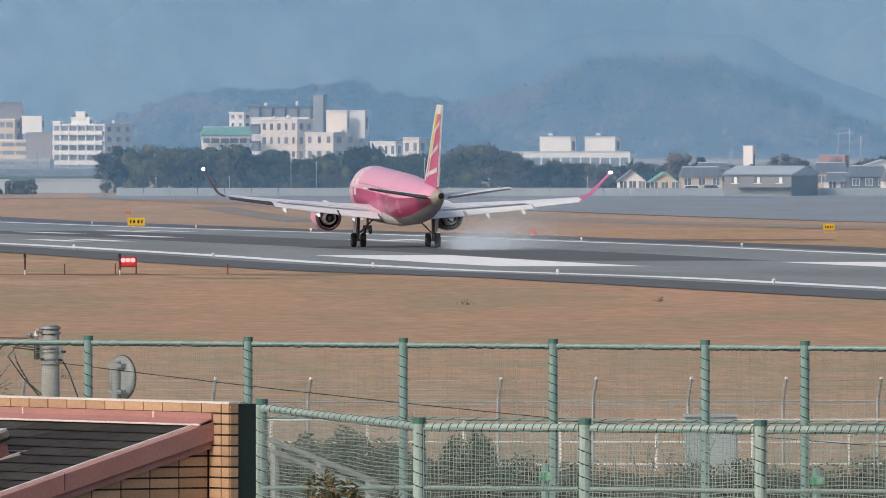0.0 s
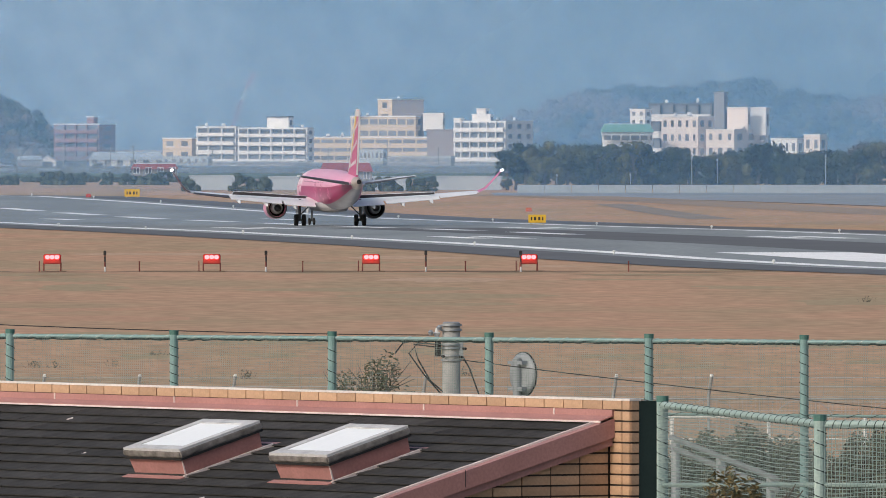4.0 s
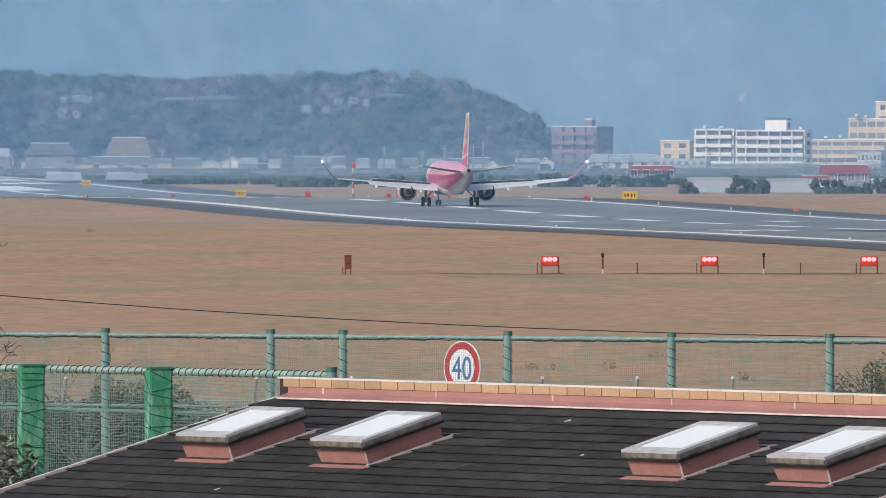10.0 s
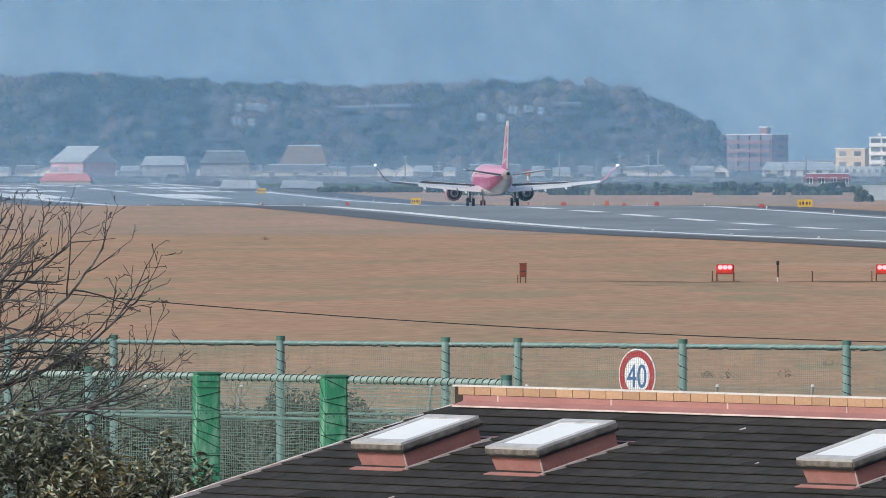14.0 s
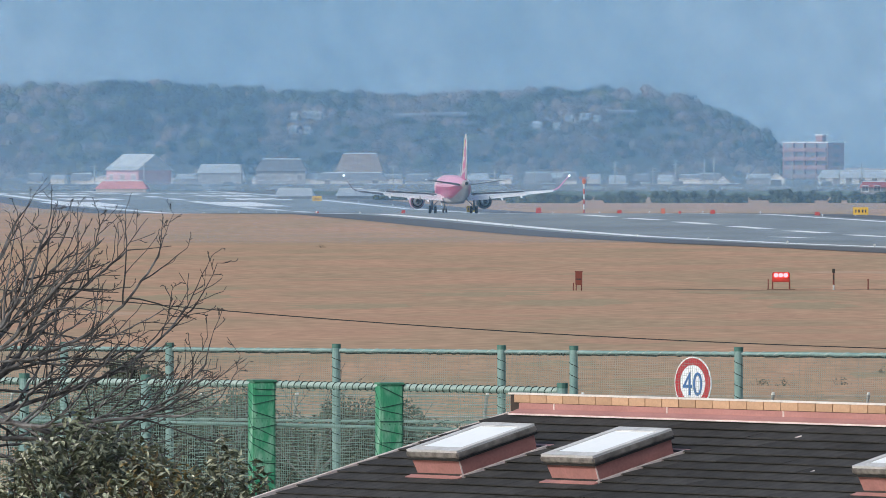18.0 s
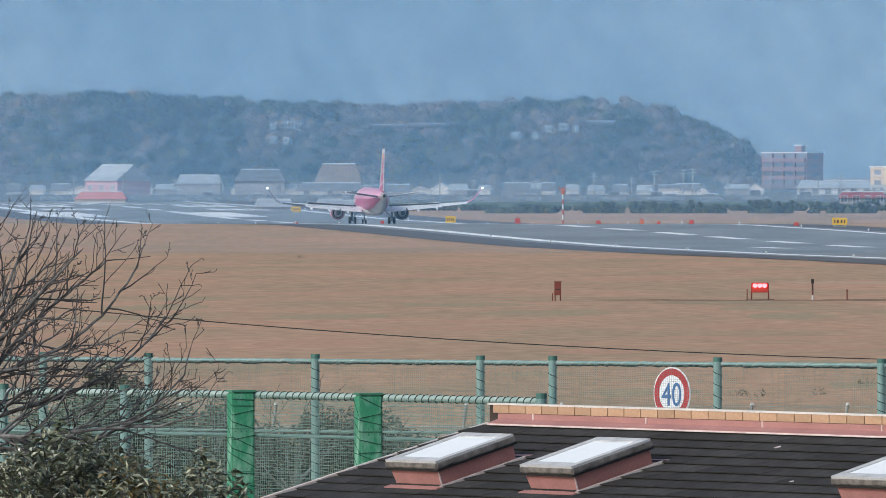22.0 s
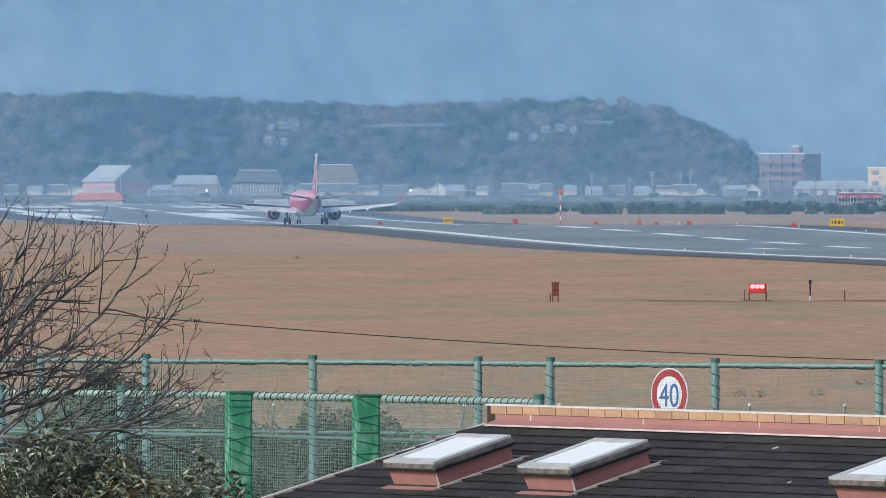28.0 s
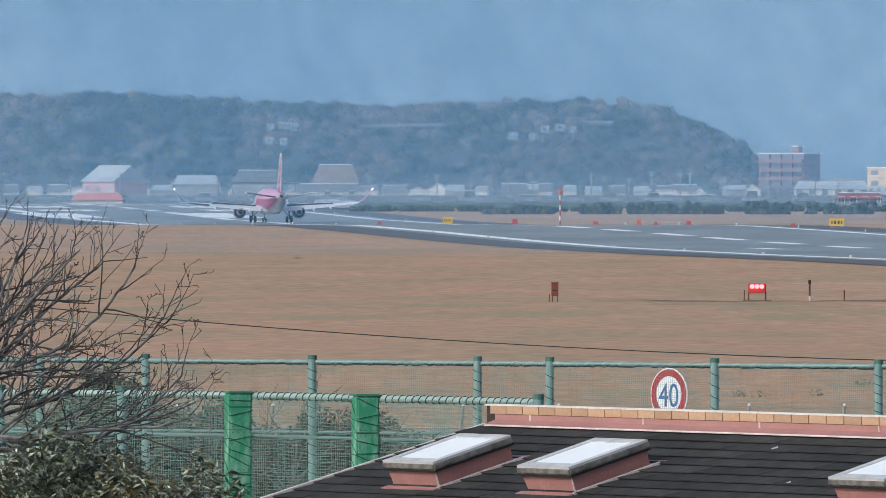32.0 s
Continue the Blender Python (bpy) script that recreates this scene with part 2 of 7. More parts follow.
mark(-HALF, 2.0, 560, 2520, "edge_line")
mark(HALF, 1.5, 560, 2520, "edge_line")
for k in range(7, 36):
    mark(0, 2.0, 700 + 50 * k, 730 + 50 * k, "centre_line_dash")
for side in (-1, 1):
    mark(side * 11.2, 9.2, *((824, 892) if side < 0 else (786, 852)), "aiming_point_mark")
    mark(side * 12.3 - 9, 9.5, 2086, 2162, "aiming_point_mark")
    for y0, count in ((678, 3), (1006, 2), (1130, 2), (1280, 1), (2200, 3), (2270, 3)):
        for k in range(count):
            mark(side * (10.5 + 3.3 * k), 2.0 if y0 < 1900 else 2.6, y0, y0 + (22.5 if y0 < 1900 else 32), "touchdown_mark")
    for k in range(6):
        mark(side * (3 + 3.4 * k), 1.8, 2330, 2360, "threshold_stripe")
        mark(side * (3 + 3.4 * k), 1.8, 612, 642, "threshold_stripe")
taxiway = tagged(strip("taxiway", lambda y: centre(y) + 78, lambda y: centre(y) + 90, 1150, 1760, 0.03, faded_asphalt), "faded asphalt taxiway beyond the runway", "taxiway", kind="structure")

apron_mat = material("pale_blue_grey_tarmac", (0.30, 0.325, 0.345), (0.25, 0.275, 0.295), rough=0.75, scale=1.0, fine=10, stretch=(0.03, 0.02, 1), spec=0.2)
APRON_Y, APRON_X = (1200, 1298, 1425, 1550, 1640, 2000), (116, 98, 75, 46, 31, 34)
apron = tagged(strip("apron", lambda y: float(np.interp(y, APRON_Y, APRON_X)), lambda y: 420, 1200, 1999, 0.022, apron_mat), "pale blue-grey tarmac apron beyond the field", "apron", kind="structure")
strip("drain", lambda y: float(np.interp(y, APRON_Y, APRON_X)) - 2.6, lambda y: float(np.interp(y, APRON_Y, APRON_X)) - 0.2, 1200, 1640, 0.012, earth_mat, apron, "dark drain along the apron")
strip("tarmac_patch", lambda y: 36.4 + (1480 - y) * 0.026, lambda y: 40.5 + (1480 - y) * 0.03, 1300, 1480, 0.034, patch_tarmac, ground, "worn tarmac patch")

# Mountains far behind: long wooded flanks, blue haze put into their colour and glow.
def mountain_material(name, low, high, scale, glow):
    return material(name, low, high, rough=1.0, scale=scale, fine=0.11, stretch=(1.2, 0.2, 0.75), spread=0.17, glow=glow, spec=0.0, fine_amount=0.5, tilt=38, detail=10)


def ridge(points, v):
    return float(np.interp(v, [p[0] for p in points], [p[1] for p in points]))


def flank(name, dist, depth, u0, u1, crest, mat, label, rough_px, step=14, rows=18, seed=3, foot=300):
    """A hillside whose crest line runs through (bearing, dip) pairs."""
    s = Shape()
    us = np.arange(u0, u1 + 1, step)
    for j in range(rows + 1):
        t = j / rows
        for u in us:
            d = dist + depth * t
            top = ridge(crest, u) + rough_px * 0.6 * noise.noise((u * 0.03, seed, 0)) + rough_px * 0.4 * noise.noise((u * 0.11, seed, 5))
            v = foot + (top - foot) * math.sin(t * math.pi / 2) ** 0.9 + (rough_px * 1.4 * noise.noise((u * 0.009 + t * 2.2, t * 3.5, seed)) if 0 < j < rows else 0)
            s.v.append(tuple(survey(float(u), v, d)))
        if j:
            n = len(us)
            for i in range(n - 1):
                a = (j - 1) * n + i
                s.f.append((a, a + 1, a + 1 + n, a + n))
    return tagged(part(name, s, mat, smooth=True), label, "hill", kind="structure")


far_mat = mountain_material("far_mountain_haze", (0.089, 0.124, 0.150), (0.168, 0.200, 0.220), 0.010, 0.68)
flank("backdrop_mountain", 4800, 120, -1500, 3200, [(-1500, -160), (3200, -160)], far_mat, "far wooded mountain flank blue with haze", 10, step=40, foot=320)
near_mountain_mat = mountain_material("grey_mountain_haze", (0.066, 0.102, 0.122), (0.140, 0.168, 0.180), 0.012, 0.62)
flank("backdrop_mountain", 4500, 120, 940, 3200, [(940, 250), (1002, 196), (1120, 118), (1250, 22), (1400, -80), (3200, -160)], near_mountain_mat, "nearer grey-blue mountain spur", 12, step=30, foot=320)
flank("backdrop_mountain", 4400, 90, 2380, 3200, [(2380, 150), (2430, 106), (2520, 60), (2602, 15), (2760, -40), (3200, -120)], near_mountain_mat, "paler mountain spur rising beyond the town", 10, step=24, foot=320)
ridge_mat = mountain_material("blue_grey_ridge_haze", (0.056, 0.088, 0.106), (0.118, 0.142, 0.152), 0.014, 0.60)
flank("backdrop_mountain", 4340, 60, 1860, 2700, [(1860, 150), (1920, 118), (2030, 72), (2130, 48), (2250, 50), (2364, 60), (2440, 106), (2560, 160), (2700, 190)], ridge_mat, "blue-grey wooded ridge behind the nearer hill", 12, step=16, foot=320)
hill_soil = material("hill_undergrowth", (0.035, 0.04, 0.028), (0.06, 0.055, 0.035), rough=1.0, scale=0.05, fine=0.5)
CREST_RIGHT = [(1180, 240), (1234, 206), (1334, 166), (1434, 151), (1554, 151), (1654, 138), (1734, 160), (1834, 176), (1934, 160), (2034, 108),
               (2134, 90), (2284, 92), (2384, 126), (2464, 156), (2534, 196), (2600, 214), (2900, 240)]
flank("wooded_hill", 4000, 260, 1180, 2900, [(u, v + 12) for u, v in CREST_RIGHT], hill_soil, "hazy blue-green wooded hill behind the town", 8)
CREST_LEFT = [(-1150, 125), (-924, 111), (-754, 103), (-584, 109), (-474, 119), (-344, 123), (-224, 128), (-44, 122), (36, 118), (186, 116),
              (256, 132), (316, 162), (386, 198), (446, 248), (470, 285)]
HILL_NEAR, HILL_DEEP = 2750, 330
CREST_LEFT = [(u, v + 24) for u, v in CREST_LEFT]
wooded_hill = flank("wooded_hill", HILL_NEAR, HILL_DEEP, -1150, 470, CREST_LEFT, hill_soil, "low wooded hill of evergreen and bare trees", 4, foot=300)

# Airborne haze, imitated by thin tinted see-through sheets added across the valley.
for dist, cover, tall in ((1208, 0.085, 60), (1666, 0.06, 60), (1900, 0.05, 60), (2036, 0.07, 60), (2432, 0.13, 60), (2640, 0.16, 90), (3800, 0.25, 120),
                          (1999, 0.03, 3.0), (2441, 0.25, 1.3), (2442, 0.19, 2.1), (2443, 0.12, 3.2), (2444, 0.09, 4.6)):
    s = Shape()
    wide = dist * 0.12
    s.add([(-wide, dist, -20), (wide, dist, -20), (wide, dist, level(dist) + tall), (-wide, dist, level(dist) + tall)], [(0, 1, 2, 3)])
    ob = tagged(part("haze", s, veil_material("haze", (0.24, 0.48, 0.80) if tall > 5 else (0.36, 0.52, 0.68) if dist < 2400 else (0.55, 0.63, 0.70), cover)), "thin tinted sheet imitating haze in the valley", "haze", kind="structure")


# ---- trees ----
def leaf_cloud(s, c, rx, ry, rz, count, size, rng, flat=0.5):
    """Many small leaf sprays over a lumpy crown."""
    lumps = [(rng.uniform(-1, 1), rng.uniform(-1, 1), rng.uniform(-0.4, 1), rng.uniform(0.35, 0.6)) for _ in range(7)]
    for i in range(count):
        lx, ly, lz, lr = lumps[i % 7]
        d = Vector((rng.gauss(0, 1), rng.gauss(0, 1), rng.gauss(0, 1))).normalized()
        p = Vector((lx * 0.55, ly * 0.55, lz * 0.5)) + d * lr * rng.uniform(0.8, 1.08)
        q = Vector((c[0] + p.x * rx, c[1] + p.y * ry, c[2] + p.z * rz))
        a = Vector((rng.gauss(0, 1), rng.gauss(0, 1), rng.gauss(0, 1))).normalized()
        b = a.cross(d if abs(a.dot(d)) < 0.9 else Vector((0, 0, 1))).normalized()
        k = size * rng.uniform(0.6, 1.3)
        n = len(s.v)
        s.v += [tuple(q - a * k), tuple(q + b * k * flat), tuple(q + a * k), tuple(q - b * k * flat)]
        s.f += [(n, n + 1, n + 2), (n, n + 2, n + 3)]


def core(s, c, rx, ry, rz, rng):
    """A lumpy inner mass that keeps a crown from being seen through."""
    rings = []
    o = rng.uniform(0, 90)
    for i in range(7):
        th = -math.pi / 2 + math.pi * (i + 0.02) / 6.04
        rings.append([(c[0] + rx * math.cos(th) * math.cos(k * math.pi / 4) * (1 + 0.35 * noise.noise((i * 0.8, k * 0.9, o))),
                       c[1] + ry * math.cos(th) * math.sin(k * math.pi / 4),
                       c[2] + rz * math.sin(th) * (1 + 0.2 * noise.noise((k * 0.7, o, 2)))) for k in range(8)])
    s.loft(rings)


evergreen = material("evergreen_leaves", (0.020, 0.036, 0.024), (0.080, 0.085, 0.050), rough=0.8, scale=0.16, fine=2, per_island=0.4, spread=0.14, spec=0.2)
dark_evergreen = material("dark_evergreen_leaves", (0.010, 0.018, 0.015), (0.024, 0.034, 0.024), rough=0.8, scale=0.16, fine=2, per_island=0.25, spec=0.2)
brown_twigs = material("brownish_winter_crowns", (0.125, 0.098, 0.082), (0.185, 0.150, 0.128), rough=0.9, scale=0.16, fine=2, per_island=0.25, spec=0.1)
olive_leaf = material("olive_leaves", (0.075, 0.080, 0.040), (0.10, 0.095, 0.05), rough=0.8, scale=0.25, fine=2, per_island=0.5, spec=0.2)
bare_twigs = material("bare_winter_crowns", (0.075, 0.066, 0.058), (0.135, 0.118, 0.10), rough=0.9, scale=0.16, spread=0.16, fine=2, per_island=0.5, spec=0.1)
bark_mat = material("bark", (0.075, 0.062, 0.052), (0.12, 0.10, 0.085), rough=0.95, scale=6, fine=40, bump=0.01)

rng = random.Random(7)
woods = {m: Shape() for m in (evergreen, dark_evergreen, olive_leaf, bare_twigs, brown_twigs)}
for k in range(1500):
    u = rng.uniform(-1140, 462)
    t = rng.random() ** 0.8
    top = ridge(CREST_LEFT, u)
    v = 300 + (top - 300) * math.sin(t * math.pi / 2) ** 0.9
    p = survey(u, v, HILL_NEAR + HILL_DEEP * t)
    patch = noise.noise((u * 0.008, t * 2.2, 4.0)) + (0.2 if u > -500 else -0.35 if u > -790 else 0.05) + rng.uniform(-0.25, 0.25)
    pick = rng.random()
    mat = (brown_twigs if pick < 0.5 else bare_twigs) if patch > 0.1 else olive_leaf if pick < (0.05 if u > -790 else 0.35) else dark_evergreen if pick < (0.75 if -790 < u < -500 else 0.4) else evergreen
    r = rng.uniform(1.5, 3.9)
    for lump in range(4):
        q, a = r * rng.uniform(0.4, 0.62), rng.uniform(0, 6.28)
        c = (p.x + math.cos(a) * r * 0.45, p.y + math.sin(a) * r * 0.3, p.z + r * rng.uniform(-0.3, 0.4))
        core(woods[mat], c, q * 0.8, q * 0.8, q * 0.75, rng)
        leaf_cloud(woods[mat], c, q * 1.25, q * 1.2, q * 1.1, 56, 0.27, rng)
for k in range(2000):
    u = rng.uniform(1190, 2890)
    t = rng.random() ** 0.7
    top = ridge(CREST_RIGHT, u) + 14
    v = 300 + (top - 300) * math.sin(t * math.pi / 2) ** 0.9
    if v > 262:
        continue
    p = survey(u, v, 4000 + 260 * t)
    mat = brown_twigs if noise.noise((u * 0.006, t * 2.0, 9.0)) + rng.uniform(-0.2, 0.2) > 0.05 else olive_leaf if rng.random() < 0.08 else rng.choice((evergreen, dark_evergreen))
    r = rng.uniform(1.6, 4.2)
    for lump in range(3):
        q, a = r * rng.uniform(0.42, 0.65), rng.uniform(0, 6.28)
        c = (p.x + math.cos(a) * r * 0.45, p.y + math.sin(a) * r * 0.3, p.z + r * rng.uniform(-0.3, 0.4))
        core(woods[mat], c, q * 0.8, q * 0.8, q * 0.75, rng)
        leaf_cloud(woods[mat], c, q * 1.25, q * 1.2, q * 1.1, 32, 0.36, rng)
for mat, label in ((evergreen, "dark evergreen tree crowns covering the hill"), (olive_leaf, "olive tree crowns among the woods"), (bare_twigs, "greyish bare winter crowns"),
                   (dark_evergreen, "blackish-green evergreen crowns on the hill"), (brown_twigs, "brownish bare winter crowns on the hill")):
    tagged(part("hill_woods", woods[mat], mat), label, "woods", kind="stuff")


def tree(name, u, v_top, dist, width, base, mat, label, rng, count=420, leaf=0.34, category="tree", group="trees along the field"):
    """A tapered trunk, limbs and a ragged crown; width in metres."""
    foot = survey(u, 300, dist)
    foot.z = base
    top = survey(u, v_top, dist).z
    h = max(top - base, 0.8)
    t = thing(name, Matrix.Translation(foot), label, category, group)
    s = Shape()
    s.tube([(0, 0, -0.1), (0.1, 0, h * 0.3), (0, 0.1, h * 0.7)], [0.05 * h, 0.035 * h, 0.012 * h], 6)
    for k in range(5):
        a = k * 1.3 + rng.random()
        s.tube([(0, 0, h * (0.25 + 0.08 * k)), (math.cos(a) * width * 0.3, math.sin(a) * width * 0.3, h * (0.5 + 0.08 * k))], [0.02 * h, 0.008 * h], 5)
    part("trunk", s, bark_mat, t)
    c = Shape()
    lobes = max(6, int(width * 3.2))
    for k in range(lobes):
        x, zz = rng.uniform(-1, 1), rng.random()
        r = width * rng.uniform(0.15, 0.24)
        roof_line = h * (0.74 + 0.26 * math.sqrt(max(0.0, 1 - x * x)))
        lc = (x * (width * 0.5 - r * 0.5), rng.uniform(-1, 1) * width * 0.25, min(max(r * 0.6, h * 0.12 + zz * h * 0.9) if category == "tree" else r * 0.45 if k % 2 else max(r * 0.5, zz * h * 0.8), roof_line - r * 0.75))
        k_in = 0.66 if category == "tree" else 0.92
        core(c, lc, r * k_in, r * k_in, r * k_in, rng)
        leaf_cloud(c, lc, r * 1.12, r * 1.1, r * 1.05, count // lobes, leaf, rng)
    part("crown", c, mat, t)
    return t


rng = random.Random(21)
# The belt of trees on the far side of the field.
BELT = [(1180, 290), (1205, 272), (1235, 256), (1275, 251), (1330, 258), (1400, 253), (1450, 255), (1500, 262), (1560, 270), (1620, 268), (1680, 256), (1720, 275),
        (1790, 268), (1900, 250), (1960, 272), (2050, 282), (2150, 290), (2210, 300)]
u = 1222.0
while u < 2190:
    mat = rng.choice((evergreen,) * 9 + (dark_evergreen,) * 3 + (olive_leaf,) * 2 + ((bare_twigs,) if u > 1600 else ())) if u < 1880 else rng.choice((evergreen, dark_evergreen, bare_twigs, olive_leaf))
    top = ridge(BELT, u) + rng.uniform(-4, 14)
    d = 2052 + rng.uniform(0, 25)
    w = rng.uniform(3.6, 7.0)
    tree("tree", u, top, d, w, level(d), mat, {dark_evergreen: "blackish-green evergreen tree in the field-side belt", evergreen: "dense dark evergreen tree in the field-side belt", olive_leaf: "olive-green tree in the field-side belt",
         bare_twigs: "brownish bare winter tree in the field-side belt"}[mat], rng, 1900, 0.25)
    u += w * 24000 / d * 0.30
tree("tree", 1446, 250, 2046, 4.6, level(2046), olive_leaf, "pale olive conical tree in the field-side belt", rng)
# Clipped shrubs along the far boundary.
for a, b, v in ((105, 170, 306), (195, 345, 304), (400, 475, 303), (505, 520, 308), (545, 620, 303), (640, 665, 312), (735, 805, 306), (885, 1020, 312),
                (1048, 1096, 312), (-60, 20, 318), (-30, 60, 310)):
    u, d = a + 8, 2150 if a < 600 else 2034
    while u < b:
        w = rng.uniform(2.2, 3.4)
        tree("shrub", u, v + rng.uniform(-2, 5), d, w, level(d), evergreen, "round dark clipped shrub by the boundary", rng, 160, 0.26, "shrub", "boundary shrubs")
        u += w * 24000 / 2300 * 0.55

# a long low hedge in front of the village
u = -300.0
while u < 1150:
    d = 2196
    long = rng.uniform(60, 110)
    q = survey(u, 300, d)
    t = thing("hedge", Matrix.Translation((q.x, d, level(d))), "long low clipped hedge along the fields", "hedge", "field hedges")
    c = Shape()
    heads = int(long / 9)
    for k in range(heads):
        hx, hh = k * 9 * d / 24000, rng.uniform(0.75, 1.15)
        core(c, (hx, 0, hh * 0.5), 0.62, 0.5, hh * 0.5, rng)
        leaf_cloud(c, (hx, 0, hh * 0.5), 0.7, 0.55, hh * 0.55, 30, 0.16, rng)
    part("foliage", c, evergreen, t)
    part("stem", Shape().tube([(0, 0, -0.1), (0, 0, 0.4)], 0.04, 4), bark_mat, t)
    u += long + (rng.uniform(0, 60) if rng.random() < 0.35 else 0)

# trees between the houses of the town
for k in range(20):
    u = 2135 + k * 28 + rng.uniform(-9, 9)
    d = 2080 + rng.uniform(0, 24)
    mat = rng.choice((dark_evergreen, evergreen, bare_twigs, brown_twigs))
    tree("tree", u, 276 + rng.uniform(-12, 16), d, rng.uniform(3.2, 5.6), level(d), mat, {dark_evergreen: "dark evergreen tree between town houses", evergreen: "green tree between town houses",
         bare_twigs: "grey bare tree between town houses", brown_twigs: "brownish bare tree between town houses"}[mat], rng, 700, 0.24, group="town trees")


# ---- the tiled building with its slate roof and skylights ----
tile_mat = material("ochre_tile", (0.54, 0.35, 0.225), (0.47, 0.30, 0.185), rough=0.45, scale=6, fine=60, per_object=0.14, bump=0.001)
mortar_mat = material("dark_mortar", (0.055, 0.042, 0.036), rough=0.95, scale=20, fine=120, bump=0.002)
pink_metal = material("faded_red_painted_metal", (0.46, 0.235, 0.215), (0.34, 0.165, 0.15), rough=0.5, scale=3, fine=50, spread=0.3)
pale_edge = material("bleached_metal_edge", (0.82, 0.75, 0.71), (0.58, 0.46, 0.43), rough=0.6, scale=8, fine=60)
slate_mat = material("black_slate", (0.028, 0.0272, 0.0268), (0.070, 0.068, 0.066), rough=0.9, scale=7, fine=70, per_object=0.22, bump=0.002, spec=0.15, fine_amount=0.5)
coping_mat = material("grey_coping", (0.78, 0.74, 0.70), (0.6, 0.56, 0.53), rough=0.7, scale=5, fine=60)
lid_mat = material("weathered_aluminium", (0.085, 0.074, 0.066), (0.34, 0.31, 0.285), rough=0.6, metal=0.1, scale=11, fine=60, spread=0.2)
lid_pale = material("pale_aluminium_frame", (0.66, 0.66, 0.66), (0.44, 0.43, 0.42), rough=0.5, scale=7, fine=60)
dome_mat = material("milky_skylight_glass", (0.93, 0.95, 0.96), (0.87, 0.90, 0.91), rough=0.45, scale=1.5, fine=20, spec=0.25, fine_amount=0.04)
# also the black of the painted shade between slate courses
rubber = material("black_rubber_and_gap_shade", (0.02, 0.02, 0.02), rough=0.8, scale=5, fine=50)
dark_green = material("dark_green_paint", (0.016, 0.035, 0.028), (0.024, 0.045, 0.036), rough=0.5, scale=5, fine=50)

BUILDING = Matrix.Translation((2.58, 92.0, 5.7175)) @ Matrix.Rotation(math.atan2(-0.842, 0.5395), 4, "Z")
LONG, SLOPE, ROOF0, FRONT, GABLE = 11.3, 0.293, -0.113, -0.08, -0.25


def roof_z(y):
    return ROOF0 + SLOPE * y


house = thing("tiled_building", BUILDING, "low building with ochre tile walls and a black slate roof", "building")
DEEP = 7.0
wall = part("parapet_wall", Shape().box(-LONG, -0.009, FRONT + 0.009, -0.006, -4.3, -0.012), mortar_mat, house, "wall of ochre tiles in dark mortar")
part("coping", Shape().box(-LONG - 0.01, 0.006, FRONT - 0.006, 0.004, -0.012, 0.002), coping_mat, house, "thin pale coping")
gable_shape = Shape().prism([(GABLE - 0.009, FRONT, -4.2), (GABLE - 0.009, FRONT, -0.22), (GABLE - 0.009, -DEEP, roof_z(-DEEP) - 0.05), (GABLE - 0.009, -DEEP, -4.2)], (-0.2, 0, 0))
gable = part("gable_wall", gable_shape, mortar_mat, house, "gable wall of ochre tiles in dark mortar")
part("gable_wall", gable_shape.move(Matrix.Translation((-LONG + 0.7, 0, 0))), mortar_mat, house)
part("eaves_wall", Shape().box(-LONG + 0.4, -0.5, -DEEP, -DEEP + 0.2, -4.2, roof_z(-DEEP) - 0.1), mortar_mat, house)
deck = Shape().prism([(-LONG, FRONT, roof_z(FRONT) - 0.03), (-0.24, FRONT, roof_z(FRONT) - 0.03), (-0.24, -DEEP, roof_z(-DEEP) - 0.03), (-LONG, -DEEP, roof_z(-DEEP) - 0.03)], (0, 0, -0.09))
roof = part("roof", deck, slate_mat, house, "black slate roof with staggered courses")
part("corner_panel", Shape().box(-0.12, -0.004, -0.004, 0.14, -4.2, -0.012), dark_green, house, "dark green painted corner panel")
part("flashing_upstand", Shape().box(-LONG + 0.17, -0.19, FRONT - 0.02, FRONT + 0.004, -0.118, -0.074), pink_metal, house, "faded red upstand flashing")
part("flashing_apron", Shape().prism([(-LONG + 0.17, FRONT - 0.018, -0.122), (-0.19, FRONT - 0.018, -0.122), (-0.19, FRONT - 0.11, roof_z(FRONT - 0.11) + 0.016), (-LONG + 0.17, FRONT - 0.11, roof_z(FRONT - 0.11) + 0.016)], (0, 0, 0.008)), pink_metal, house, "faded red apron flashing")
part("flashing_edge", Shape().box(-LONG + 0.17, -0.19, FRONT - 0.117, FRONT - 0.109, roof_z(FRONT - 0.11) + 0.008, roof_z(FRONT - 0.11) + 0.02), pale_edge, house)
for k in range(7):
    part("flashing_seam", Shape().box(-0.9 - 1.62 * k, -0.885 - 1.62 * k, FRONT - 0.026, FRONT - 0.02, -0.12, -0.072), pale_edge, house)


def rake(name, x0, x1, top, bottom, mat, y0=FRONT - 0.005, label=""):
    z0, z1 = -0.143 + 0.278 * y0, -0.143 + 0.278 * (-DEEP - 0.1)
    pts = [(x0, y0, z0 + bottom), (x0, y0, z0 + top), (x0, -DEEP - 0.1, z1 + top), (x0, -DEEP - 0.1, z1 + bottom)]
    return part(name, Shape().prism(pts, (x1 - x0, 0, 0)), mat, house, label)


rake("barge_board", -0.27, -0.18, 0.03, -0.095, pink_metal, label="faded red sheet-metal barge board")
rake("barge_board", -0.26, -0.205, -0.095, -0.15, pink_metal)
rake("barge_edge", -0.29, -0.262, 0.044, -0.03, pale_edge)
rake("barge_edge", -LONG - 0.035, -LONG + 0.005, 0.022, -0.06, pale_edge)
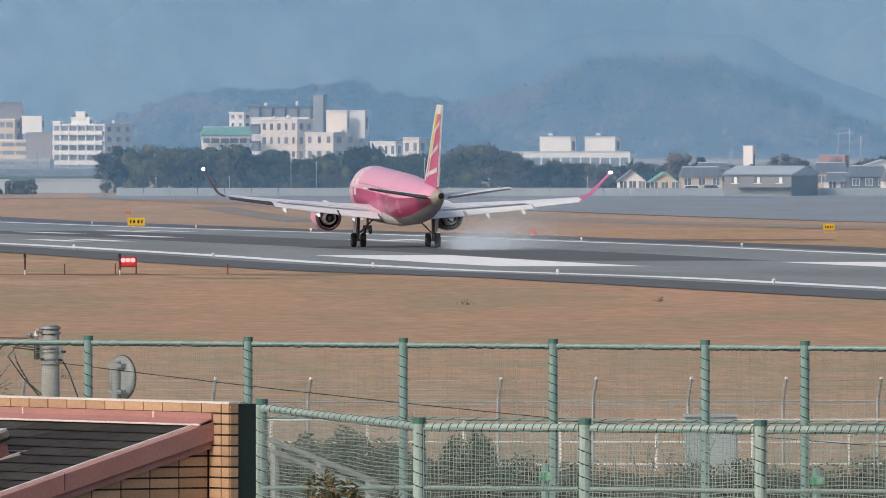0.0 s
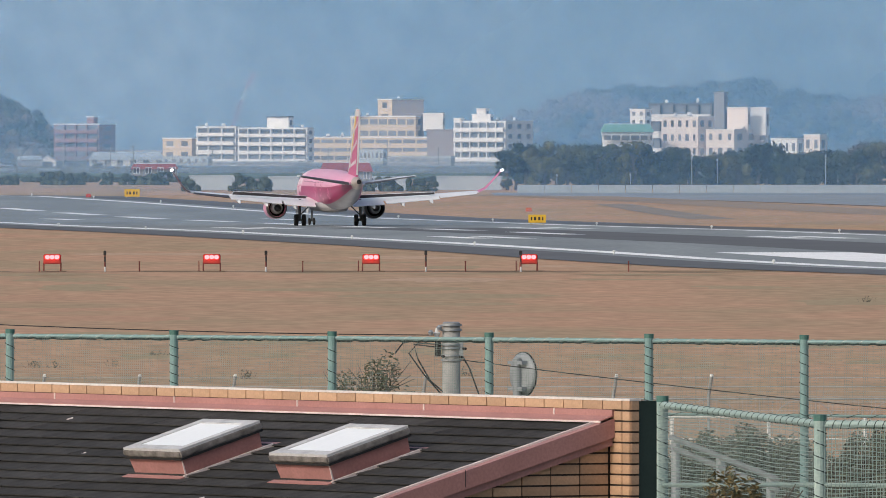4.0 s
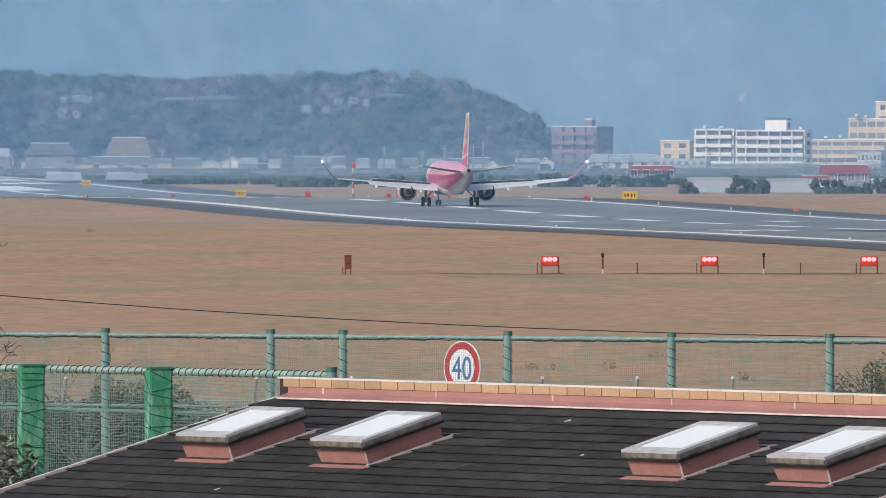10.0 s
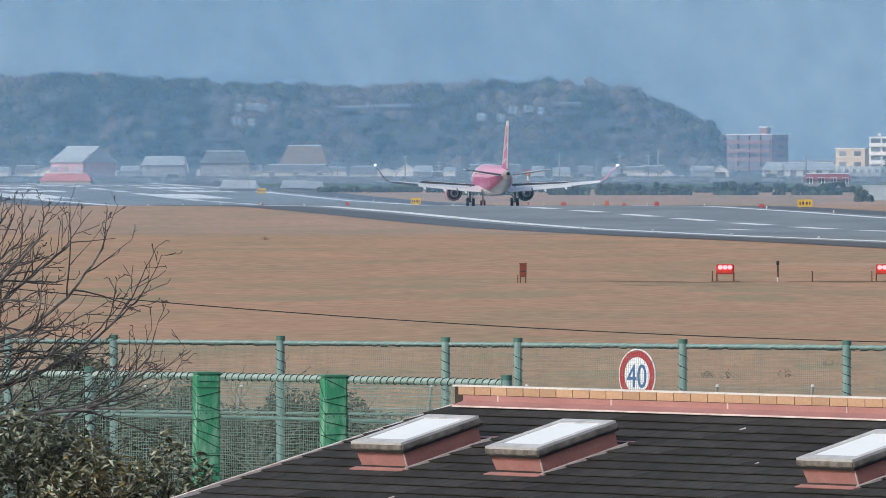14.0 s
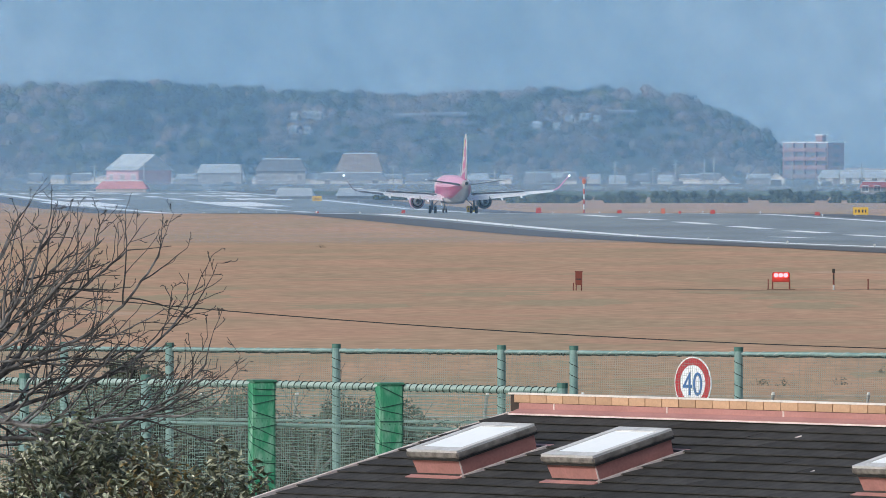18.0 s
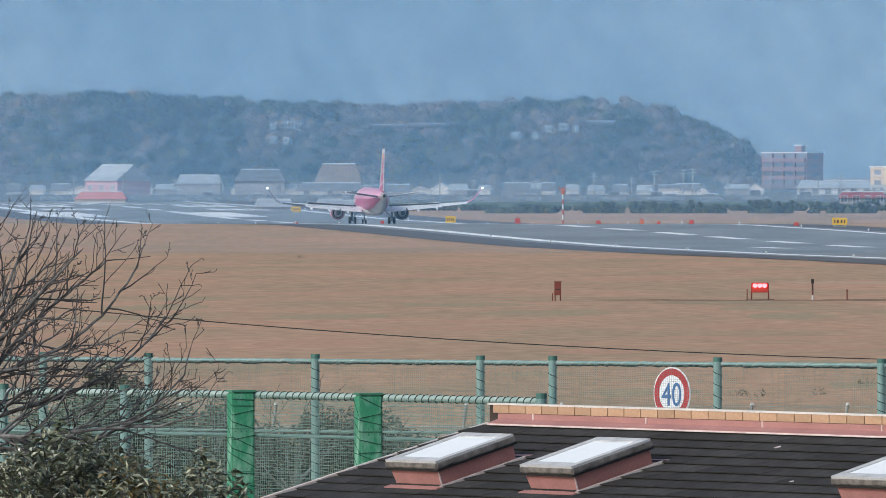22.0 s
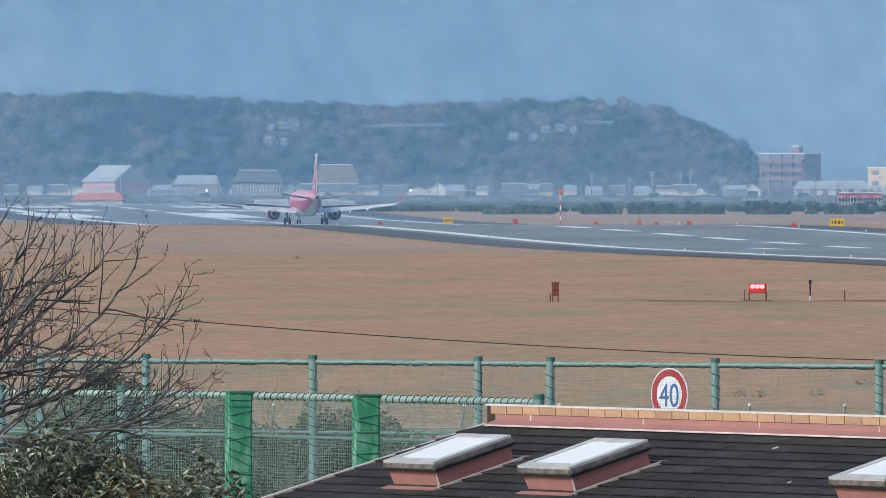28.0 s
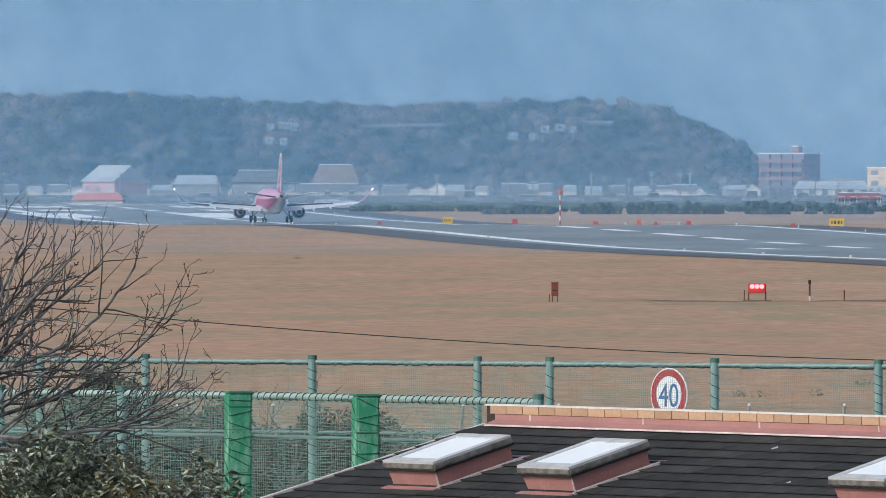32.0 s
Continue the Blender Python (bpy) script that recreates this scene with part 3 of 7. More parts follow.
part("barge_joint", Shape().box(-0.18, -0.177, -1.303, -1.30, roof_z(-1.3) - 0.09, roof_z(-1.3) + 0.028), rubber, house)


def skylight(x):
    """A skylight on a raised curb, square to the roof slope; x: its right edge along the wall."""
    t = thing("skylight", BUILDING @ Matrix.Translation((x - 0.375, -1.207, roof_z(-1.207) - 0.01)) @ Matrix.Rotation(math.atan(SLOPE), 4, "X"),
              "milky roof skylight with weathered grey rim on a pinkish curb", "skylight", "skylights on the slate roof")
    part("apron", Shape().box(-0.37, 0.39, -0.44, 0.42, 0.004, 0.016), pink_metal, t, "faded red flashing sheet")
    part("apron_edge", Shape().box(0.375, 0.392, -0.40, 0.36, 0.004, 0.026), pale_edge, t)
    curb = Shape().loft([[(-0.335, -0.345, 0.01), (0.335, -0.345, 0.01), (0.335, 0.30, 0.01), (-0.335, 0.30, 0.01)],
                         [(-0.35, -0.36, 0.14), (0.35, -0.36, 0.14), (0.35, 0.30, 0.14), (-0.35, 0.30, 0.14)]])
    part("curb", curb, pink_metal, t, "pinkish painted metal curb")
    part("corner_seam", Shape().box(0.336, 0.344, -0.362, -0.352, 0.02, 0.135), pale_edge, t)
    part("rim", Shape().box(-0.375, 0.375, -0.385, 0.325, 0.142, 0.196), lid_mat, t, "weathered grey rim", bevel=0.012)
    part("rim_gasket", Shape().box(-0.37, 0.37, -0.38, 0.32, 0.127, 0.142), rubber, t, "black rubber gasket")
    frame_shape = Shape()
    for x0, x1, y0, y1 in ((-0.365, 0.365, -0.375, -0.29), (-0.365, 0.365, 0.235, 0.315), (-0.365, -0.29, -0.289, 0.234), (0.29, 0.365, -0.289, 0.234)):
        frame_shape.box(x0, x1, y0, y1, 0.188, 0.206)
    part("top_frame", frame_shape, lid_pale, t, "pale aluminium top frame")
    part("glazing", Shape().box(-0.289, 0.289, -0.288, 0.233, 0.186, 0.198), dome_mat, t, "milky white glazing")
    return t


for x in (-1.395, -3.272, -7.512, -9.445):
    skylight(x)

# ---- fences of pipe posts and net ----
teal_pipe = material("faded_teal_pipe", (0.15, 0.275, 0.265), (0.24, 0.355, 0.345), rough=0.55, scale=5, fine=40, spread=0.3)
cord_mat = material("dark_lashing_cord", (0.012, 0.03, 0.026), rough=0.8, scale=20, fine=80)
pale_pipe = material("weathered_pale_green_pipe", (0.25, 0.37, 0.34), (0.40, 0.49, 0.46), rough=0.55, scale=5, fine=40, spread=0.3)
net_mat = material("green_net_cord", (0.13, 0.19, 0.175), (0.24, 0.29, 0.27), rough=0.8, scale=3, fine=30)
near_net_mat = material("pale_grey_green_net_cord", (0.16, 0.24, 0.225), (0.30, 0.38, 0.36), rough=0.8, scale=3, fine=30)
left_net_mat = material("teal_net_cord", (0.10, 0.19, 0.17), (0.18, 0.27, 0.245), rough=0.8, scale=3, fine=30)
bright_green = material("bright_green_sheet", (0.05, 0.29, 0.155), (0.34, 0.56, 0.44), rough=0.45, scale=5, fine=40, stretch=(1.6, 1.6, 0.5), mix=0.58, spread=0.13)
sheet_green = material("green_sheet_edge", (0.045, 0.20, 0.12), (0.09, 0.27, 0.18), rough=0.45, scale=5, fine=40)
cord_green = material("dark_green_cord", (0.018, 0.075, 0.06), (0.03, 0.10, 0.08), rough=0.8, scale=20, fine=80)
cap_green = material("dark_green_cap", (0.05, 0.15, 0.125), (0.08, 0.19, 0.16), rough=0.5, scale=5, fine=40)
tie_mat = material("pale_tie_cord", (0.34, 0.40, 0.38), (0.44, 0.48, 0.46), rough=0.8, scale=20, fine=80)
TOP = 5.04


def spiral(s, p, q, r, turns, thick, n=7):
    """Cord lashed round a pipe from p to q."""
    p, q = Vector(p), Vector(q)
    d = (q - p).normalized()
    ref = Vector((0, 0, 1)) if abs(d.z) < 0.9 else Vector((1, 0, 0))
    a = d.cross(ref).normalized()
    b = a.cross(d)
    m = max(2, int(turns * n))
    pts = []
    for i in range(m + 1):
        w = 2 * math.pi * i / n
        pts.append(p + (q - p) * (i / m) + (a * math.cos(w) + b * math.sin(w)) * (r + thick * 0.5))
    s.tube(pts, thick, 4)


def fence(name, spots, base, label, pipe, pitch, cell, wire, post_r=0.055, rail_r=0.05, low=1.0, mids=(), lash=9.0, seed=1, cord=0.0045, top=TOP, net_cord=None, rail_mat=None, dip=0.0, short=(), mid_r=0.7, mid_lash=True, rail_cord=None, hem=0.0):
    """Posts at the given (x, y) with a lashed top rail, lower rails and a net between."""
    rng = random.Random(seed)
    x0, y0 = spots[0]
    t = thing(name, Matrix.Translation((x0, y0, base)), label, "fence")
    H = top - base
    loc = [(x - x0, y - y0) for x, y in spots]
    for i, (x, y) in enumerate(loc):
        if i in short:
            continue
        p = part("post", Shape().tube([(x, y, -0.1), (x, y, H + 0.06)], post_r, 14), pipe, t, smooth=False)
        part("post_cap", Shape().tube([(x, y, H + 0.03), (x, y, H + 0.085)], post_r * 1.06, 12), cap_green, p)
        s = Shape()
        spiral(s, (x, y, H - 2.2), (x, y, H - 0.05), post_r, 15 + rng.random() * 5, cord * 1.3)
        part("lashing", s, cord_mat, p, "dark cord lashed round the post")
    for i in range(len(loc) - 1):
        (xa, ya), (xb, yb) = loc[i], loc[i + 1]
        d = Vector((xb - xa, yb - ya, 0))
        L = d.length
        d.normalize()
        a, b = Vector((xa, ya, H)) + d * post_r, Vector((xb, yb, H)) - d * post_r
        rail = part("top_rail", Shape().tube([a, b], rail_r, 12), rail_mat or pipe, t)
        s = Shape()
        spiral(s, a, b, rail_r, L * lash * max(0.25, abs(d.x)), cord)
        part("lashing", s, rail_cord or cord_mat, rail, "pale cord ties round the rail" if rail_cord else "dark cord lashed round the rail")
        if hem:
            # dark tube: the net's hem, and the rail's shaded lower half painted with it
            sag = Shape().tube([a.lerp(b, j / 40) - Vector((0, 0.024, rail_r * 0.8 + hem * rng.uniform(0.0, 1.0))) for j in range(41)], 0.0125, 5)
            part("net_hem_and_shade", sag, cord_mat, rail, "dark gathered net hem, also painted shade under the rail")
        for z in mids:
            start = a + Vector((0, 0, z - H - (dip if i == 0 else 0)))
            low_rail = part("lower_rail", Shape().tube([start, b + Vector((0, 0, z - H))], rail_r * mid_r, 8), pipe, t)
            if not mid_lash:
                continue
            s = Shape()
            spiral(s, start, b + Vector((0, 0, z - H)), rail_r * 0.7, L * lash * 0.8 * max(0.25, abs(d.x)), cord)
            part("lashing", s, cord_mat, low_rail)
        net = Shape()
        nx = int(L / cell)
        side = Vector((-d.y, d.x, 0)) * 0.05
        off = side if side.y < 0 else -side
        for k in range(nx + 1):
            p = a + d * ((L - 2 * post_r) * k / nx) + off
            w = wire * 0.5
            wob = [rng.uniform(-0.006, 0.006) for _ in range(5)]
            pts = [p + d * wob[j] + Vector((0, 0, -low * j / 4)) for j in range(5)]
            for j in range(4):
                net.add([pts[j] - d * w, pts[j] + d * w, pts[j + 1] + d * w, pts[j + 1] - d * w], [(0, 1, 2, 3)])
        for k in range(int(low / cell)):
            z = -cell * (k + 0.5)
            m = 14
            pts = [a + off + d * ((L - 2 * post_r) * j / m) + Vector((0, 0, z - 0.010 * math.sin(j * 0.9 + k * 0.4) + rng.uniform(-0.006, 0.006))) for j in range(m + 1)]
            for j in range(m):
                net.add([pts[j] + Vector((0, 0, wire * 0.5)), pts[j + 1] + Vector((0, 0, wire * 0.5)), pts[j + 1] - Vector((0, 0, wire * 0.5)), pts[j] - Vector((0, 0, wire * 0.5))], [(0, 1, 2, 3)])
        part("net", net, net_cord or net_mat, t, "knotted green net", kind="stuff")
    return t


def far_line(u):
    d = 175 - 13 * (u + 900) / 3500
    return (d * (u - 784) / 24000, d)


fence("net_fence", [far_line(u) for u in (-1140, -854, -667, -371, -78, 50, 342, 632, 912, 1190, 1473, 1748, 2014, 2284, 2461, 2740)], 1.5,
      "tall net fence with lashed teal pipe posts", teal_pipe, 2.0, 0.03, 0.003, low=1.9, mids=(4.1 - 1.5,), lash=4.5, rail_r=0.026, seed=3, top=4.998, cord=0.0045, rail_cord=tie_mat, hem=0.014)


def near_line(u, d):
    return (d * (u - 784) / 24000, d)


fence("net_fence", [near_line(*p) for p in ((1497, 127), (1776, 118.5), (2070, 118), (2382, 117.3), (2700, 117))], 1.5,
      "net fence with lashed teal pipe posts beside the building", pale_pipe, 1.5, 0.036, 0.0064, low=2.2, mids=(4.455 - 1.5,), mid_r=0.55, mid_lash=False, lash=13, rail_r=0.036, seed=5, cord=0.0042, top=4.985, net_cord=near_net_mat, dip=0.22)
left_fence = fence("net_fence", [near_line(*p) for p in ((-1210, 147.5), (-925, 147), (-709, 146.2), (-503, 145.2), (-277, 143.4), (30, 141))], 1.5,
      "net fence with teal posts and two bright green columns", teal_pipe, 1.5, 0.036, 0.0056, low=2.2, mids=(TOP - 1.5 - 0.43,), lash=13, rail_r=0.038, seed=6, cord=0.007, net_cord=left_net_mat, rail_mat=pale_pipe, short=(3, 4), mid_r=0.5, mid_lash=False)
fx, fy = near_line(-1210, 147.5)
for u, d in ((-503, 145.0), (-277, 143.2)):
    x, y = near_line(u, d)
    ob = Matrix.Translation((x - fx, y - fy, 0)) @ Matrix.Rotation(radians(17), 4, "Z")
    col = part("column", Shape().box(-0.124, 0.124, -0.124, 0.124, -0.1, TOP - 1.5 + 0.03), bright_green, left_fence, "bright green sheet-clad column", bevel=0.018)
    part("column_cap", Shape().box(-0.131, 0.131, -0.131, 0.131, TOP - 1.5 + 0.031, TOP - 1.5 + 0.052), sheet_green, col)
    for z in (0.36, 0.82, 1.28):
        part("sheet_lap", Shape().box(-0.127, 0.127, -0.127, 0.127, TOP - 1.5 - z - 0.006, TOP - 1.5 - z + 0.006), sheet_green, col)
        for k in range(4):
            for side in (-0.03, 0.03):
                part("rivet", Shape().tube([(-0.09 + 0.06 * k, -0.124, TOP - 1.5 - z + side), (-0.09 + 0.06 * k, -0.132, TOP - 1.5 - z + side)], 0.005, 6), cord_green, col)
    wraps = random.Random(int(u))
    z, cord_run = TOP - 1.5 - 0.05, []
    while z > 1.2:
        drop, slant = wraps.uniform(0.05, 0.15), wraps.uniform(-0.03, 0.07)
        cord_run += [(sx * 0.129, sy * 0.129, z + slant * e) for e, (sx, sy) in zip((1, -1, -0.6, 0.6), ((-1, -1), (1, -1), (1, 1), (-1, 1)))]
        z -= drop
    s = Shape().tube(cord_run, 0.0045, 4)
    part("lashing", s, cord_green, col, "dark green cord wound round the column")
    col.matrix_basis = ob


# ---- the aircraft ----
pink = material("pink_gloss_paint", (0.72, 0.30, 0.44), (0.78, 0.38, 0.51), rough=0.28, scale=0.4, fine=6, fine_amount=0.06)
pale_pink = material("pale_pink_gloss_paint", (0.84, 0.53, 0.63), (0.79, 0.44, 0.55), rough=0.28, scale=0.5, fine=6, fine_amount=0.06, spread=0.12)
emblem_white = material("blush_white_gloss_paint", (0.90, 0.74, 0.79), (0.86, 0.64, 0.71), rough=0.3, scale=2, fine=8, fine_amount=0.05)
bloom_pink = material("soft_pink_petal_paint", (0.55, 0.13, 0.28), (0.60, 0.18, 0.33), rough=0.28, scale=0.5, fine=6, fine_amount=0.06)
navy = material("dark_navy_gloss_paint", (0.02, 0.035, 0.05), (0.03, 0.045, 0.06), rough=0.3, scale=0.5, fine=6)
beige_metal = material("bare_beige_metal", (0.52, 0.46, 0.40), (0.42, 0.37, 0.33), rough=0.4, metal=0.3, scale=1.5, fine=10)
magenta = material("magenta_gloss_paint", (0.42, 0.045, 0.155), (0.48, 0.06, 0.19), rough=0.28, scale=0.4, fine=6, fine_amount=0.08)
belly_grey = material("light_grey_belly_paint", (0.36, 0.35, 0.36), (0.27, 0.26, 0.27), rough=0.4, scale=0.6, fine=6)
wing_white = material("pale_grey_wing_paint", (0.86, 0.87, 0.88), (0.78, 0.79, 0.80), rough=0.4, scale=0.8, fine=8, fine_amount=0.1)
wing_dark = material("dark_grey_metal_and_shade", (0.05, 0.045, 0.05), (0.08, 0.07, 0.075), rough=0.45, scale=1, fine=10)
deep_magenta = material("deep_magenta_paint", (0.30, 0.03, 0.10), (0.36, 0.04, 0.13), rough=0.28, scale=0.4, fine=6, fine_amount=0.08)
shaded_magenta = material("shaded_magenta_paint", (0.10, 0.02, 0.04), (0.13, 0.025, 0.05), rough=0.3, scale=0.4, fine=6)
fin_pink = material("fin_magenta_paint", (0.52, 0.09, 0.23), (0.56, 0.11, 0.26), rough=0.28, scale=0.4, fine=6, fine_amount=0.08)
plane_white = material("white_gloss_paint", (0.80, 0.78, 0.79), rough=0.3, scale=1, fine=8, fine_amount=0.05)
plane_yellow = material("yellow_gloss_paint", (0.70, 0.52, 0.09), (0.64, 0.47, 0.08), rough=0.3, scale=1, fine=8, fine_amount=0.06)
nozzle_metal = material("burnt_nozzle_metal", (0.12, 0.10, 0.095), (0.22, 0.19, 0.17), rough=0.4, metal=0.8, scale=3, fine=20)
black_inside = material("black_interior", (0.008, 0.008, 0.009), rough=0.9, scale=3, fine=20)
tyre_mat = material("tyre_rubber", (0.013, 0.013, 0.014), (0.02, 0.02, 0.02), rough=0.85, scale=8, fine=60)
gear_metal = material("grey_gear_metal", (0.15, 0.15, 0.155), (0.09, 0.09, 0.095), rough=0.45, metal=0.4, scale=6, fine=40)
glass_dark = material("cabin_window", (0.015, 0.017, 0.022), rough=0.1, scale=3, fine=20)
# reflection painted into the panes as a muted maroon base colour
cabin_glass = material("cabin_pane_painted_reflection", (0.20, 0.09, 0.13), rough=0.15, scale=3, fine=20)
white_light = lamp_material("white_navigation_light", (1.0, 0.98, 0.94), 6)
red_light = lamp_material("red_beacon_light", (1.0, 0.06, 0.04), 6)

STATION = ((14.2, 2.62, 0.05, 0.05), (13.8, 2.67, 0.50, 0.48), (12.9, 2.80, 0.95, 0.98), (11.6, 3.02, 1.27, 1.36), (10.0, 3.16, 1.46, 1.62), (8.2, 3.18, 1.52, 1.70),
           (2, 3.16, 1.52, 1.70), (-5, 3.12, 1.52, 1.70), (-7.5, 3.10, 1.48, 1.62), (-10, 3.18, 1.32, 1.42), (-12.5, 3.36, 1.04, 1.12), (-15, 3.60, 0.68, 0.76), (-16.8, 3.76, 0.38, 0.44), (-17.6, 3.82, 0.2, 0.22))
SY = [-s[0] for s in STATION]


def section(y):
    return [float(np.interp(-y, SY, [s[i] for s in STATION])) for i in (1, 2, 3)]


def shell(s, a0, a1, y0, y1, out=0.0, na=14, ny=30):
    """A piece of the fuselage skin between two angles (degrees, 0 to the right, 90 up) and two stations."""
    ys = np.linspace(y0, y1, ny + 1)
    base = len(s.v)
    for y in ys:
        z, w, h = section(float(y))
        for k in range(na + 1):
            a = radians(a0 + (a1 - a0) * k / na)
            s.v.append(((w + out) * math.cos(a), float(y), z + (h + out) * math.sin(a)))
    for i in range(ny):
        for k in range(na):
            n = base + i * (na + 1) + k
            s.f.append((n, n + 1, n + na + 2, n + na + 1))
    return s


def foil(le, te, x, z, thick, droop=0.0):
    """A wing section at span x, from leading edge le to trailing edge te."""
    c = le - te
    pts = []
    for fx, fz in ((0, 0), (0.06, 0.45), (0.25, 0.62), (0.6, 0.38), (1, 0.04), (1, -0.04), (0.6, -0.2), (0.25, -0.36), (0.06, -0.28)):
        pts.append((x, le - c * fx, z + fz * thick - droop * fx * fx))
    return pts


def aircraft():
    t = thing("airliner", pose(0, 0, 0), "pink twin-engined regional airliner with magenta tail and grey belly", "airplane")
    body = part("fuselage", shell(Shape(), -46, 226, 14.2, -17.6, na=30, ny=60), pink, t, "glossy pink fuselage", smooth=True)
    part("belly", shell(Shape(), 226, 314, 14.2, -17.6, na=16, ny=60), belly_grey, t, "light grey belly", smooth=True)
    part("tail_cone", shell(Shape(), -180, 180, -16.2, -17.62, 0.01, 24, 6), beige_metal, t, "bare metal tail cone", smooth=True)
    part("tail_exhaust", Shape().tube([(0, -17.5, 3.82), (0, -17.75, 3.83), (0, -17.76, 3.83)], [0.21, 0.17, 0.11], 14), black_inside, t, "black tail exhaust")
    part("forward_band", shell(Shape(), 8, 172, 12.0, 6.6, 0.005, 24, 10), pale_pink, body, "pale blush forward fuselage", smooth=True)
    for a0, a1 in ((-46, 8), (172, 226)):
        part("lower_band", shell(Shape(), a0, a1, -3.0, -16.2, 0.006, 10, 24), deep_magenta, body, "magenta lower flank", smooth=True)
        part("lower_band", shell(Shape(), a0, a1, 9.0, -3.0, 0.005, 8, 12), magenta, body, smooth=True)
    # blossoms on the flanks: five round petals
    for side in (-1, 1):
        for y, up, r in ((-5.0, -10, 0.95), (-8.6, -16, 0.6), (-1.4, 0, 0.8)):
            petals = Shape()
            for k in range(5):
                c = 2 * math.pi * k / 5 + y
                base = len(petals.v)
                for q in range(12):
                    e = 2 * math.pi * q / 12
                    py = y + r * (0.55 * math.cos(c) + 0.36 * math.cos(e))
                    z, w, hh = section(py)
                    a = radians(up) + r * (0.55 * math.sin(c) + 0.36 * math.sin(e)) / hh
                    petals.v.append((side * (w + 0.012) * math.cos(a), py, z + (hh + 0.012) * math.sin(a)))
                petals.f.append(tuple(range(base, base + 12)))
            part("blossom_emblem", petals, bloom_pink, body, "plain pink petal shapes")
    for a0, a1 in ((18, 23), (157, 162)):
        for k in range(22):
            y = 8.6 - 0.66 * k
            part("cabin_window", shell(Shape(), a0, a1 - 1, y, y - 0.16, 0.012, 2, 1), cabin_glass, body)
    for k, y0 in enumerate((11.2, 9.7, 8.2)):
        for a0 in (104, -14):
            for j in range(4):
                b0 = a0 + 23 * j + (3 if k % 2 else 0)
                part("emblem_block", shell(Shape(), b0, b0 + 16, y0, y0 - 1.1 + 0.2 * (j % 2), 0.014, 4, 2), emblem_white, body, "plain white painted shape")
    part("cockpit_window", shell(Shape(), 35, 145, 12.9, 12.2, 0.012, 12, 2), glass_dark, body)
    # fin
    FIN = ((3.9, -10.8, -16.2, 0.12), (4.75, -12.0, -16.45, 0.11), (9.86, -15.85, -17.8, 0.05))
    fin = Shape().loft([[(s * w, y, z) for s, y in ((-1, f0), (-1, f1), (1, f1), (1, f0))] for z, f0, f1, w in FIN])
    fin_part = part("fin", fin, fin_pink, t, "magenta fin with white lines and yellow edge", bevel=0.02)
    part("fin_tip", Shape().loft([[(s * w, y, z) for s, y in ((-1, f0), (-1, f1), (1, f1), (1, f0))] for z, f0, f1, w in ((9.35, -15.4, -17.72, 0.068), (9.97, -16.0, -17.86, 0.045))]), plane_white, fin_part, "white fin tip", bevel=0.01)
    part("trailing_edge", Shape().loft([[(s * w, y, z) for s, y in ((-1, f1 + 0.12), (-1, f1 - 0.04), (1, f1 - 0.04), (1, f1 + 0.12))] for z, f1, w in ((4.4, -16.36, 0.08), (4.75, -16.45, 0.075), (9.4, -17.68, 0.05))]), plane_white, fin_part, "white rudder edge")
    for side in (-1, 1):
        def on_fin(pts, mat, label, out=0.004):
            at = []
            for y, z in pts:
                w = float(np.interp(z, (3.9, 4.75, 9.86), (0.12, 0.11, 0.05)))
                at.append((side * (w + out), y, z))
            part("fin_stripe", Shape().prism(at, (side * 0.012, 0, 0)), mat, fin_part, label)
        on_fin([(-11.95, 4.7), (-12.3, 4.7), (-15.8, 9.35), (-15.47, 9.35)], plane_white, "white leading edge line", 0.006)
        on_fin([(-13.3, 6.2), (-13.95, 6.4), (-16.55, 9.35), (-15.8, 9.35)], plane_yellow, "broad yellow leading band")
        on_fin([(-12.5, 4.95), (-12.8, 5.2), (-16.7, 5.75), (-16.6, 5.4)], plane_white, "white line", 0.02)
        on_fin([(-13.7, 6.2), (-13.95, 6.5), (-17.0, 7.4), (-16.95, 7.05)], plane_white, "white line", 0.02)
        on_fin([(-14.8, 7.85), (-15.05, 8.15), (-17.35, 8.95), (-17.3, 8.6)], plane_white, "white line", 0.02)
        on_fin([(-13.0, 4.95), (-13.3, 4.95), (-16.2, 8.4), (-15.95, 8.4)], plane_white, "white line", 0.036)
    part("rudder_gap", Shape().box(-0.118, 0.118, -15.42, -15.38, 4.5, 5.0), wing_dark, fin_part)
    for side in (-1, 1):
        # wing
        w = part("wing", Shape().loft([foil(4.6, -1.5, side * 1.2, 2.05, 0.62, 0.1), foil(2.7, -1.75, side * 4.4, 2.24, 0.48, 0.08), foil(0.3, -2.6, side * 9.0, 2.58, 0.30, 0.05), foil(-1.55, -3.35, side * 12.4, 2.90, 0.2, 0.03)]),
                 wing_white, t, "pale grey swept wing", smooth=False)
        # left winglet's shade painted in: a darker magenta than the right
        let = part("winglet", Shape().loft([foil(-1.58, -3.35, side * 12.42, 2.90, 0.2), foil(-2.3, -3.7, side * 13.0, 3.22, 0.15), foil(-3.9, -4.6, side * 14.2, 4.75, 0.08)]), shaded_magenta if side < 0 else fin_pink, t, "magenta upswept winglet")
        tip = part("tip_light", Shape().tube([(side * 14.2, -4.0, 4.76), (side * 14.23, -4.55, 4.8)], 0.1, 8), white_light, t, "lit white tip light")
